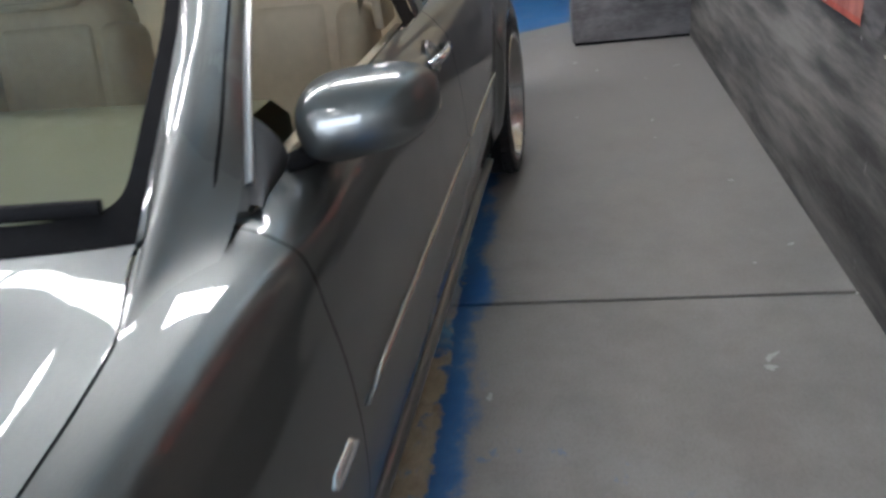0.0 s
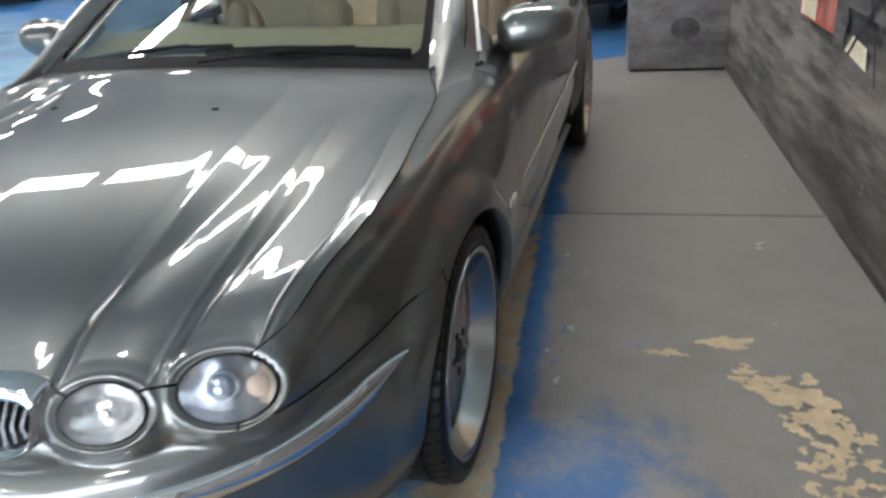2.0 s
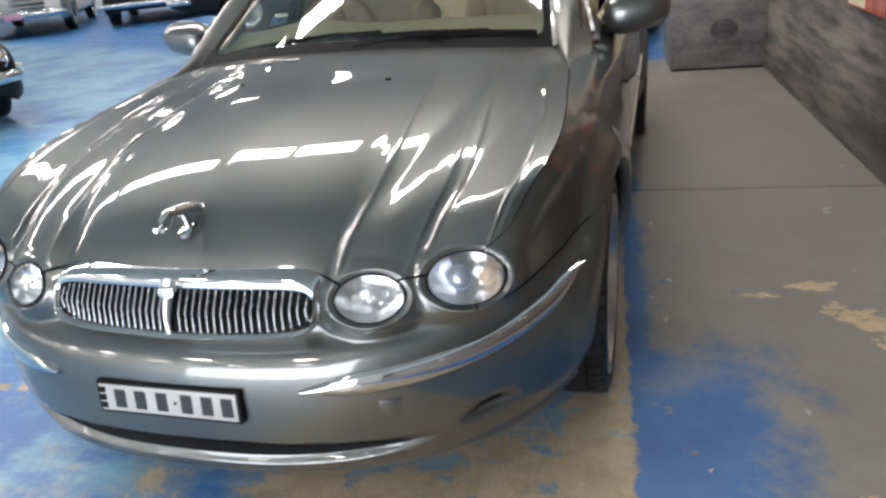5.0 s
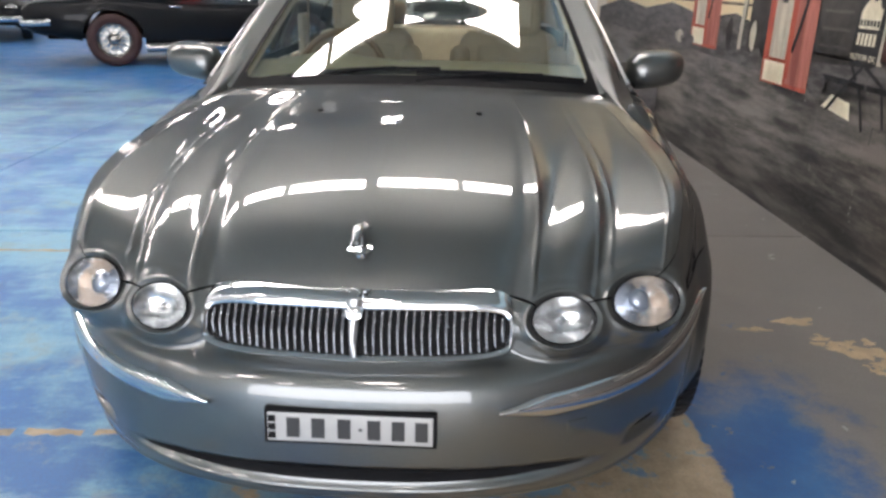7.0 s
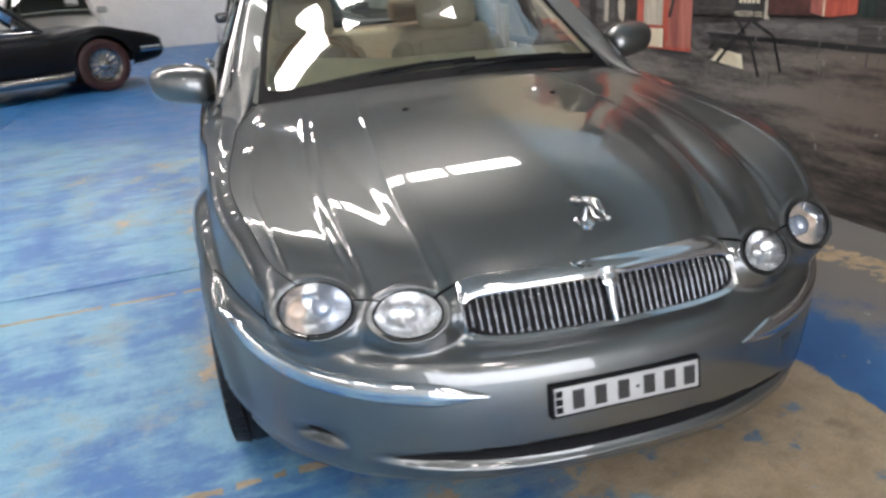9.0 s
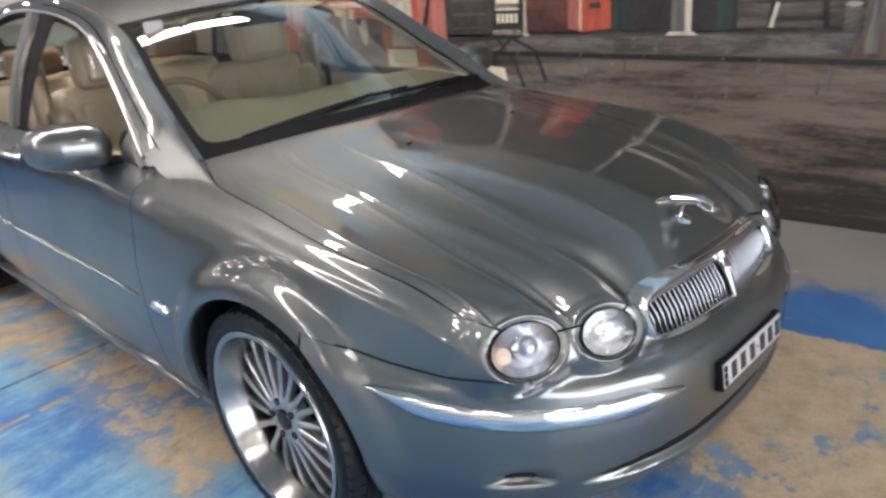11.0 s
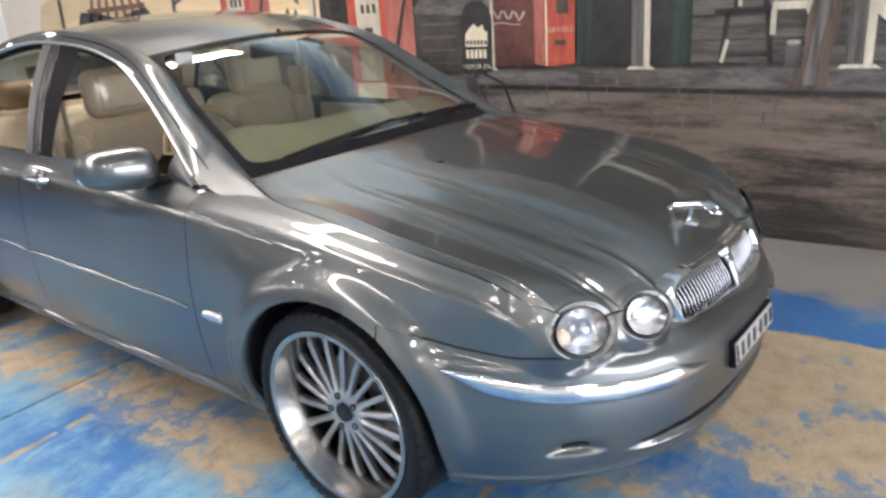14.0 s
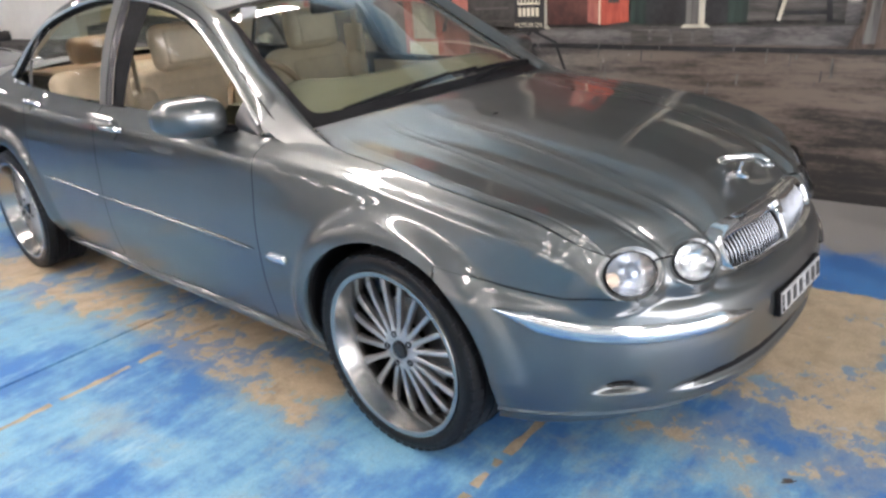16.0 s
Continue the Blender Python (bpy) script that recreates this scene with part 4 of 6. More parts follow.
def skin(l, v):
    """Points of the car's lower skin: l along the outline (negative: the car's right), v from sill 0 to hood edge and belt 6."""
    l, v = np.broadcast_arrays(np.asarray(l, float), np.asarray(v, float))
    s, a = np.where(l < 0, -1.0, 1.0), np.abs(l)
    x, y = np.interp(a, OUT_L, OUT[:, 0]), np.interp(a, OUT_L, OUT[:, 1])
    e = 0.01
    x0, y0 = np.interp(a - e, OUT_L, OUT[:, 0]), np.interp(a - e, OUT_L, OUT[:, 1])
    x1, y1 = np.interp(a + e, OUT_L, OUT[:, 0]), np.interp(a + e, OUT_L, OUT[:, 1])
    x0 = np.where(a < e, -np.interp(e - a, OUT_L, OUT[:, 0]), x0)
    y0 = np.where(a < e, np.interp(e - a, OUT_L, OUT[:, 1]), y0)
    d = np.hypot(x1 - x0, y1 - y0) + 1e-9
    nx, ny = (y1 - y0) / d, -(x1 - x0) / d
    Z = np.stack([pchip(STATION, r, a) for r in HIGH], -1)
    I = np.stack([pchip(STATION, r, a) for r in INSET], -1)
    def across(T):
        n = T.shape[-1] - 1
        i = np.clip(v.astype(int), 0, n - 1)
        f = v - i
        g = lambda k: np.take_along_axis(T, np.clip(k, 0, n)[..., None], -1)[..., 0]
        p, q, r, w = g(i - 1), g(i), g(i + 1), g(i + 2)
        p = np.where(i == 0, 2 * q - r, p)
        w = np.where(i == n - 1, 2 * r - q, w)
        return 0.5 * (2 * q + (r - p) * f + (2 * p - 5 * q + 4 * r - w) * f**2 + (3 * q - p - 3 * r + w) * f**3)
    z, ins = across(Z), across(I)
    # rounded flares over the wheels
    for cy, cz in ((0.0, 0.325), AXLE_R):
        far = np.hypot(y - cy, z - cz) - ARCH
        ins = ins - 0.026 * np.exp(-(np.clip(far, 0.0, 1) / 0.068) ** 4) * np.clip((z - 0.24) / 0.1, 0, 1) * (np.abs(y - cy) < 0.6)
    # crease along the flank
    zc = pchip(STATION, HIGH[5], a)
    ins = ins + 0.009 / (1 + np.exp(-np.clip((z - zc) / 0.0035, -30, 30))) * np.clip((a - l_at_x(0.72)) / 0.08, 0, 1) * np.clip((2.75 - y) / 0.3, 0, 1)
    # slot of the lower intake and pockets of the fog lamps
    mouth = 0.036 * np.sqrt(np.clip(1 - (x / 0.56) ** 2, 0.06, 1))
    slot = np.clip(1 - np.abs(z - 0.300) / mouth, 0, 1) ** 0.6 * np.clip((0.56 - x) / 0.16, 0, 1)
    ins = ins + 0.032 * slot
    ends = np.clip((x - 0.590) / 0.05, 0, 1) * np.clip((0.712 - x) / 0.04, 0, 1) * (y < 0)
    drop = np.clip((0.366 - z) / 0.050, 0, 1) * np.clip((z - 0.304) / 0.010, 0, 1)
    ins = ins + 0.026 * drop**1.6 * ends
    # lip along the foot of bumper and sill
    ins = ins - 0.009 * np.exp(-(((z - 0.232) / 0.009) ** 2)) * (y < 2.4)
    return seat_lamps(np.stack([s * (x - nx * ins), y - ny * ins, z], -1))


def skin_at(l, z):
    """A point of the skin at a height, and its outward way."""
    v = np.linspace(0, 6, 241)
    P = skin(np.full_like(v, l), v)
    k = float(np.interp(z, np.maximum.accumulate(P[:, 2]), v))
    e = 0.02
    p = skin(l, k)
    n = np.cross(skin(l + e, k) - skin(l - e, k), skin(l, k + e) - skin(l, k - e))
    n /= np.linalg.norm(n)
    if n[0] * (1 if l >= 0 else -1) < -0.2 or (abs(l) < 0.3 and n[1] > 0):
        n = -n
    return Vector(p), Vector(n)


def panel(name, l0, l1, v0, v1, nl, nv, gap=0.0022, arches=True):
    l, v = np.linspace(l0 + gap, l1 - gap, nl), np.linspace(v0 + 0.02, v1 - 0.02, nv)
    L, V = np.meshgrid(l, v)
    me = grid_mesh(name, skin(L, V), flip=l1 <= 0)
    if l1 <= 0:
        me.flip_normals()
    if arches:
        for cy, cz in ((0.0, 0.325), AXLE_R):
            me = cut_circle(me, cy, cz, ARCH)
    return me


def rail_keys():
    return [(0.657, 0.50, 0.918), (0.600, 0.83, 1.106), (0.540, 1.12, 1.272), (0.530, 1.50, 1.372), (0.53, 2.05, 1.382), (0.545, 2.56, 1.290), (0.60, 3.08, 1.050)]


def daylight_keys():
    return [(0.782, 0.60, 0.915), (0.703, 0.89, 1.110), (0.630, 1.22, 1.275), (0.602, 1.62, 1.345), (0.602, 2.08, 1.345), (0.650, 2.55, 1.235), (0.745, 2.83, 1.005)]


def belt_keys():
    return [(0.787, 0.60, 0.910), (0.803, 0.89, 0.922), (0.806, 1.22, 0.930), (0.808, 1.62, 0.942), (0.805, 2.08, 0.958), (0.785, 2.50, 0.978), (0.750, 2.83, 0.998)]


FLIP = np.array([-1.0, 1.0, 1.0])


def hood_mesh():
    lc = l_at_x(0.722)
    front = lambda u: skin(-lc + 2 * lc * u, np.full_like(u, 6.0))
    def side(s):
        la = l_at_y(0.525)
        return lambda v: skin(s * (lc + (la - lc) * v), np.full_like(v, 6.0))
    ends = side(1)(np.array([1.0]))[0]
    def rear(u):
        a = 2 * u - 1
        return np.stack([a * ends[0], ends[1] - 0.165 * (1 - a * a), ends[2] + 0.045 * (1 - a * a)], -1)
    u, v = np.linspace(0.002, 0.998, 400), 0.003 + 0.992 * np.linspace(0, 1, 170) ** 1.7
    P = coons(front, rear, side(-1), side(1), u, v)
    a, b = np.abs(2 * u - 1)[None], v[:, None]
    # crown, raised middle, and the flutes that run back from the lamps
    P[..., 2] += 0.030 * np.sin(np.pi * b) ** 0.85 * (1 - a**2)
    inner, outer = l_at_x(0.346) / lc + 0.34 * b, l_at_x(0.530) / lc + 0.22 * b
    tall = 0.010 * (1 - b) ** 1.3 + 0.036 * np.exp(-b / 0.20)
    rise = 1 - np.exp(-((b / 0.045) ** 1.2))
    def flutes(a):
        t1, t2 = np.clip((a - inner) / (outer - inner), 0, 1), np.clip((a - outer) / (1 - outer), 0, 1)
        lobe1 = np.sin(np.pi * t1) ** 0.8
        lobe2 = np.sin(np.pi * t2**0.9) ** 0.8
        middle = 0.20 * np.clip(1 - (a / inner) ** 10, 0, 1)
        return tall * (middle + 0.85 * lobe1 + 0.95 * lobe2) + 0.010 * (1 - b) ** 0.9 * np.clip(1 - (a / inner) ** 12, 0, 1)
    soft = sum(w * flutes(np.clip(a + d, 0, 1)) for d, w in ((-0.020, 0.15), (-0.010, 0.22), (0, 0.26), (0.010, 0.22), (0.020, 0.15)))
    P[..., 2] += rise * soft
    return grid_mesh("hood", seat_lamps(P))


def fender_mesh(s, ln, lb, lf):
    """Front fender: one sheet round the wheel arch that runs forward over the bumper to the lamps."""
    a = np.r_[np.linspace(ln + 0.0022, lb + 0.0022, 60), np.linspace(lb + 0.0022, lf - 0.0022, 111)[1:]]
    v = np.r_[np.linspace(0.02, 4.02, 130), np.linspace(4.02, 5.98, 71)[1:]]
    L, V = np.meshgrid(s * a, v)
    P = skin(L, V)
    r, c = P.shape[:2]
    i = np.arange(r * c).reshape(r, c)
    f = np.stack([i[:-1, :-1], i[:-1, 1:], i[1:, 1:], i[1:, :-1]], -1)
    keep = np.ones(f.shape[:2], bool)
    keep[:129, :59] = False
    f = f[keep]
    if s < 0:
        f = f[:, ::-1]
    me = bpy.data.meshes.new("front_fender")
    me.from_pydata(P.reshape(-1, 3).tolist(), [], f.tolist())
    bm = bmesh.new()
    bm.from_mesh(me)
    bmesh.ops.delete(bm, geom=[w for w in bm.verts if not w.link_faces], context="VERTS")
    bm.to_mesh(me)
    bm.free()
    me.shade_smooth()
    return cut_circle(me, 0.0, 0.325, ARCH)



def wheel(parent, side, y, rim_mat):
    """An eighteen-spoke alloy wheel with its low tyre; side 1 is the car's left."""
    hub = new("wheel")
    hub.parent = parent
    hub.matrix_basis = Matrix.Translation((side * (0.765 if y < 1 else 0.805), y, 0.322)) @ (Matrix.Identity(4) if side > 0 else pose(0, 0, 0, 0, 0, 180))
    R = 0.322
    prof = [(-0.10, 0.262), (-0.112, 0.275), (-0.115, 0.295), (-0.106, 0.312), (-0.09, 0.3195), (-0.06, R), (-0.052, 0.3155), (-0.046, R), (0.0, R), (0.003, 0.3155), (0.009, R), (0.055, R), (0.058, 0.3155), (0.064, R - 0.0005), (0.092, 0.3195), (0.103, 0.313), (0.110, 0.300), (0.113, 0.288), (0.110, 0.275), (0.104, 0.264), (0.10, 0.258)]
    part("tyre", lathe(prof, 96), M_TYRE, hub, "black low-profile rubber tyre")
    blocks = bmesh.new()
    for k in range(58):
        a = 2 * math.pi * k / 58
        for x0, x1, da in ((0.066, 0.106, 0.0), (-0.106, -0.066, 0.03)):
            b = box(x0, x1, -0.0122, 0.0122, -0.006, 0.0030)
            for w in b.verts:
                w.co.z -= 0.010 * max(0.0, (abs(w.co.x) - 0.085) / 0.023)
                w.co.y += w.co.x * 0.12
            bmesh.ops.transform(b, matrix=Matrix.Rotation(a + da, 4, "X") @ Matrix.Translation((0, 0, R)), verts=b.verts[:])
            join(blocks, b)
    tagged(part("tread", blocks, M_TYRE, hub), kind="stuff")
    rim = [(0.100, 0.258), (0.108, 0.266), (0.106, 0.268), (0.112, 0.2655), (0.113, 0.258), (0.109, 0.250), (0.098, 0.246), (0.075, 0.238), (0.048, 0.228), (0.030, 0.2235), (0.0, 0.2235), (-0.10, 0.235), (-0.10, 0.25)]
    part("rim", lathe(rim, 96), M_POLISH, hub, "polished deep-dish wheel lip")
    n = 18
    for k in range(n):
        a = 2 * math.pi * k / n
        s = bmesh.new()
        rows = []
        for r, half, x in ((0.045, 0.0100, 0.070), (0.08, 0.0078, 0.066), (0.13, 0.0072, 0.060), (0.18, 0.0082, 0.053), (0.215, 0.0105, 0.046), (0.232, 0.0135, 0.042)):
            half *= 1.06
            rows.append([s.verts.new(p) for p in ((x - 0.022, -half * 0.9, r), (x - 0.004, -half, r), (x, -half * 0.55, r), (x, half * 0.55, r), (x - 0.004, half, r), (x - 0.022, half * 0.9, r))])
        for p, q in zip(rows, rows[1:]):
            for j in range(6):
                s.faces.new((p[j], p[(j + 1) % 6], q[(j + 1) % 6], q[j]))
        s.faces.new(rows[0])
        s.faces.new(rows[-1][::-1])
        bmesh.ops.recalc_face_normals(s, faces=s.faces[:])
        bmesh.ops.rotate(s, cent=(0, 0, 0), matrix=Matrix.Rotation(a, 3, "X"), verts=s.verts[:])
        smooth_all(s, 30)
        part("spoke", s, rim_mat, hub)
    part("hub", lathe([(0.03, 0.070), (0.060, 0.068), (0.067, 0.062), (0.070, 0.050), (0.066, 0.042), (0.0655, 0.030)], 48), rim_mat, hub)
    part("hub_cap", lathe([(0.0655, 0.030), (0.072, 0.028), (0.075, 0.021), (0.0755, 0.0)], 32), M_DARKTRIM, hub, "dark round wheel cap")
    for k in range(5):
        a = 2 * math.pi * (k + 0.5) / 5
        b = lathe([(0.055, 0.0105), (0.0725, 0.0105), (0.0725, 0.007), (0.068, 0.006), (0.068, 0.0)], 12)
        bmesh.ops.translate(b, vec=(0.0, 0.052 * math.cos(a), 0.052 * math.sin(a)), verts=b.verts[:])
        part("wheel_nut", b, M_DARKTRIM, hub)
    part("brake_disc", lathe([(-0.02, 0.06), (0.006, 0.062), (0.006, 0.15), (-0.014, 0.15), (-0.014, 0.06)], 48), M_DISC, hub, "worn steel brake disc")
    cal = box(-0.03, 0.026, -0.07, 0.07, 0.12, 0.185, 0.012)
    bmesh.ops.rotate(cal, cent=(0, 0, 0), matrix=Matrix.Rotation(radians(70), 3, "X"), verts=cal.verts[:])
    part("brake_caliper", cal, M_DARKTRIM, hub)
    part("wheel_drum", lathe([(-0.10, 0.2), (-0.06, 0.21), (-0.06, 0.0)], 32), M_BLACK, hub)
    return hub


def lens_frame(centre, normal):
    z = Vector(normal).normalized()
    x = Vector((0, 0, 1)).cross(z).normalized()
    y = z.cross(x)
    return Matrix((x, y, z)).transposed().to_4x4(), Vector(centre)


def disc(profile, at, normal, sx=1.0, sy=1.0, steps=56):
    bm = lathe(profile, steps, "z")
    m, c = lens_frame(at, normal)
    bmesh.ops.transform(bm, matrix=Matrix.Translation(c) @ m @ Matrix.Diagonal((sx, sy, 1, 1)), verts=bm.verts[:])
    bm.normal_update()
    return bm


def headlamp(parent, at, normal, r, projector):
    lamp = new("headlamp")
    lamp.parent = parent
    sx, sy = 1.0, LAMP_SY
    part("gasket", disc([(-0.022, r + 0.0032), (-0.006, r + 0.0032), (-0.0045, r + 0.001), (-0.002, r - 0.002)], at, normal, sx, sy), M_BLACK, lamp, "thin black lamp gap")
    part("bezel", disc([(-0.002, r - 0.0005), (0.0015, r - 0.0015), (0.0015, r - 0.003), (-0.003, r - 0.004)], at, normal, sx, sy), M_DARKTRIM, lamp, "dark glossy lamp rim")
    bowl = [(-0.045, 0.0), (-0.044, r * 0.25), (-0.038, r * 0.5), (-0.026, r * 0.75), (-0.002, r - 0.003)]
    part("reflector", disc(bowl, at, normal, sx, sy), M_REFLECT, lamp, "faceted silver reflector")
    lens = [(0.020, 0.0), (0.0195, r * 0.3), (0.017, r * 0.55), (0.012, r * 0.8), (0.0015, r - 0.0025)]
    part("lens", disc(lens, at, normal, sx, sy), M_LENS, lamp, "clear domed lamp glass")
    m, c = lens_frame(at, normal)
    if projector:
        o = c + m.to_3x3() @ Vector((-0.012 if at[0] > 0 else 0.012, 0.004, 0))
        part("projector", disc([(-0.04, 0.026), (-0.012, 0.026), (-0.012, 0.023), (-0.006, 0.021), (0.000, 0.014), (0.003, 0.0)], o, normal, steps=32), M_PROJ, lamp, "glassy projector lens")
        o = c + m.to_3x3() @ Vector((0.045 if at[0] > 0 else -0.045, 0.0, -0.008))
        part("indicator_bulb", disc([(-0.03, 0.018), (-0.012, 0.018), (-0.006, 0.012), (-0.003, 0.0)], o, normal, steps=24), M_AMBER, lamp, "amber indicator bulb")
    else:
        part("bulb_shield", disc([(-0.03, 0.013), (-0.015, 0.013), (-0.010, 0.008), (-0.009, 0.0)], c, normal, 0.8, 0.8, 24), M_REFLECT, lamp)
    return lamp


def strip(keys_l, keys_z, half, proud, material, name, parent, label="", n=60, taper=True):
    """A rounded moulding laid on the skin along the car."""
    rows = []
    for k in range(n):
        t = k / (n - 1)
        l = float(np.interp(t, np.linspace(0, 1, len(keys_l)), keys_l))
        z = float(pchip(np.linspace(0, 1, len(keys_z)), keys_z, t))
        p, nn = skin_at(l, z)
        up = Vector((0, 0, 1))
        up = (up - nn * up.dot(nn)).normalized()
        h = half * (min(1.0, 0.15 + 6 * min(t, 1 - t)) if taper else 1.0)
        rows.append([p + up * h * a + nn * (proud * b - 0.003) for a, b in ((-1.1, -0.6), (-1.0, 0.5), (-0.6, 1.0), (0.0, 1.2), (0.6, 1.0), (1.0, 0.5), (1.1, -0.6))])
    P = np.array([[list(p) for p in r] for r in rows])
    me = grid_mesh(name, P, flip=keys_l[-1] < keys_l[0])
    return part(name, me, material, parent, label)


def cushion(x0, x1, y0, y1, z0, z1, r=0.05, seg=4):
    bm = box(x0, x1, y0, y1, z0, z1, r, seg)
    return bm


def leaning(bm, deg, about):
    bmesh.ops.rotate(bm, cent=about, matrix=Matrix.Rotation(radians(deg), 3, "X"), verts=bm.verts[:])
    return bm


def front_seat(parent, x):
    s = new("front_seat")
    s.parent = parent
    s.location.z = -0.04
    part("seat_cushion", cushion(x - 0.26, x + 0.26, 1.16, 1.68, 0.42, 0.58, 0.06), M_LEATHER, s)
    part("backrest", leaning(cushion(x - 0.25, x + 0.25, 1.60, 1.76, 0.50, 1.10, 0.065), -14, (x, 1.66, 0.52)), M_LEATHER, s)
    for k in (-1, 1):
        part("bolster", leaning(cushion(x + k * 0.245 - 0.05, x + k * 0.245 + 0.05, 1.55, 1.72, 0.52, 1.02, 0.045), -14, (x, 1.66, 0.52)), M_LEATHER, s)
        part("headrest_post", tube([(x + k * 0.07, 1.79, 1.05), (x + k * 0.07, 1.81, 1.14)], 0.008, 8), M_CHROME, s)
    part("headrest", leaning(cushion(x - 0.155, x + 0.155, 1.68, 1.79, 1.07, 1.275, 0.05), -6, (x, 1.72, 1.1)), M_LEATHER, s)
    part("headrest_face", leaning(cushion(x - 0.115, x + 0.115, 1.672, 1.70, 1.095, 1.25, 0.02), -6, (x, 1.72, 1.1)), M_SEATFACE, s)
    part("backrest_face", leaning(cushion(x - 0.17, x + 0.17, 1.592, 1.66, 0.62, 1.03, 0.03), -14, (x, 1.66, 0.52)), M_SEATFACE, s)
    return s


def build_car():
    car = thing("saloon_car", "polished pewter-grey four-door saloon with chrome trim", "car")
    paint = M_PAINT
    lb, lf, ld, lr = l_at_y(-0.20), l_at_y(0.575), l_at_y(1.705), l_at_y(2.47)
    lq = l_at_y(3.15)
    ln = l_at_x(0.645)
    le = OUT_L[-1]
    part("front_bumper", open_lamps(panel("front_bumper", -lb, lb, 0, 4.03, 320, 130)), paint, car)
    part("nose_panel", open_lamps(panel("nose_panel", -ln, ln, 4, 6, 300, 60)), paint, car)
    part("hood", open_lamps(hood_mesh()), paint, car, "fluted bonnet with sharp light reflections")
    for s in (1, -1):
        rng = (lambda a, b: (a, b)) if s > 0 else (lambda a, b: (-b, -a))
        part("front_fender", open_lamps(fender_mesh(s, ln, lb, lf)), paint, car)
        part("front_door", panel("front_door", *rng(lf, ld), 0.75, 6, 60, 150), paint, car)
        part("rear_door", panel("rear_door", *rng(ld, lr), 0.75, 6, 50, 150), paint, car)
        part("side_sill", panel("side_sill", *rng(lf, lr), 0, 0.75, 90, 12), paint, car)
        part("rear_quarter", panel("rear_quarter", *rng(lr, lq), 0, 6, 80, 90), paint, car)
    bm = bmesh.new()
    for s in (1, -1):
        bm.from_mesh(panel("t", *((lq, le) if s > 0 else (-le, -lq)), 0, 6, 60, 50))
    part("rear_bumper", bm, paint, car)
    # dark inside of the shell, seen in the gaps
    for s in (1, -1):
        L, V = np.meshgrid(np.linspace(0, le, 260) * s, np.linspace(0.1, 5.9, 60))
        P = skin(L, V)
        mid_y = np.clip(P[..., 1], 0.2, 3.0)
        way = np.stack([P[..., 0], P[..., 1] - mid_y, 0 * mid_y], -1)
        way /= np.linalg.norm(way, axis=-1, keepdims=True) + 1e-9
        P = P - way * 0.016
        me = grid_mesh("inner_shell", P, flip=s < 0)
        for cy, cz in ((0.0, 0.325), AXLE_R):
            me = cut_circle(me, cy, cz, ARCH + 0.004)
        part("inner_shell", open_lamps(me, 1.3, False), M_BLACK, car)
        for y in (0.0, AXLE_R[0]):
            liner = bmesh.new()
            rows = []
            for q in range(29):
                a = radians(-10 + 200 * q / 28)
                rows.append([liner.verts.new((s * x, y + 0.372 * math.cos(a), 0.325 + 0.372 * math.sin(a))) for x in (0.45, 0.862 - (0.085 * max(0.0, -math.cos(a)) ** 2 if y < 1 else 0.0))])
            for p, q in zip(rows, rows[1:]):
                liner.faces.new((p[0], p[1], q[1], q[0]))
            inner = [r[0] for r in rows]
            liner.faces.new(inner)
            part("wheel_arch_liner", smooth_all(liner, 50), M_BLACK, car)
            wheel(car, s, y, M_RIM)
    # floor pan closes the body below
    part("floor_pan", box(-0.78, 0.78, 0.36, 2.35, 0.19, 0.24, 0.02), M_BLACK, car)
    part("engine_tray", box(-0.46, 0.46, -0.72, 0.36, 0.20, 0.24, 0.02), M_BLACK, car)
    part("bulkhead", box(-0.62, 0.62, 0.47, 0.50, 0.24, 0.86), M_BLACK, car)

    # ---- greenhouse ----
    rail, day, belt = rail_keys(), daylight_keys(), belt_keys()
    R = lambda t: crom(rail, t)
    D = lambda t: crom(day, t)
    B = lambda t: crom(belt, t)
    th, tr = 2.15 / 6, 4.5 / 6
    hc, rc = R(np.array([th]))[0], R(np.array([tr]))[0]
    base_c = R(np.array([0.0]))[0]
    def arc(c, dy, dz):
        return lambda u: np.stack([(2 * u - 1) * c[0], c[1] + dy * (1 - (2 * u - 1) ** 2), c[2] + dz * (1 - (2 * u - 1) ** 2)], -1)
    base, header, rear_header, rear_base = arc(base_c, -0.165, 0.045), arc(hc, -0.115, 0.042), arc(rc, 0.05, 0.025), arc(R(np.array([1.0]))[0], 0.12, 0.02)
    edge = lambda a, b, s: (lambda v: R(a + (b - a) * v) * (FLIP if s < 0 else 1))
    def patch(b, t, a0, a1, u, v, bulge=0.0):
        P = coons(b, t, edge(a0, a1, -1), edge(a0, a1, 1), u, v)
        U, V = np.meshgrid(u, v)
        P[..., 2] += bulge * (1 - (2 * U - 1) ** 2) * np.sin(np.pi * V)
        P[..., 1] -= bulge * 0.6 * (1 - (2 * U - 1) ** 2) * np.sin(np.pi * V) * (1 if a0 < 0.2 else -1)
        return P
    u = np.linspace(0.0, 1.0, 61)
    glass = patch(base, header, 0, th, u * 0.97 + 0.015, u * 0.96 + 0.02, 0.008)
    glass[..., 2] -= 0.004
    part("windscreen", grid_mesh("windscreen", glass), M_GLASS, car, "clear curved windscreen glass").visible_shadow = False
    # black border with rounded inner corners
    fine = np.linspace(0.0, 1.0, 201)
    sheet = patch(base, header, 0, th, fine, fine, 0.008)
    turn = np.linspace(0, 2 * np.pi, 481)
    cx, cy = np.cos(turn), np.sin(turn)
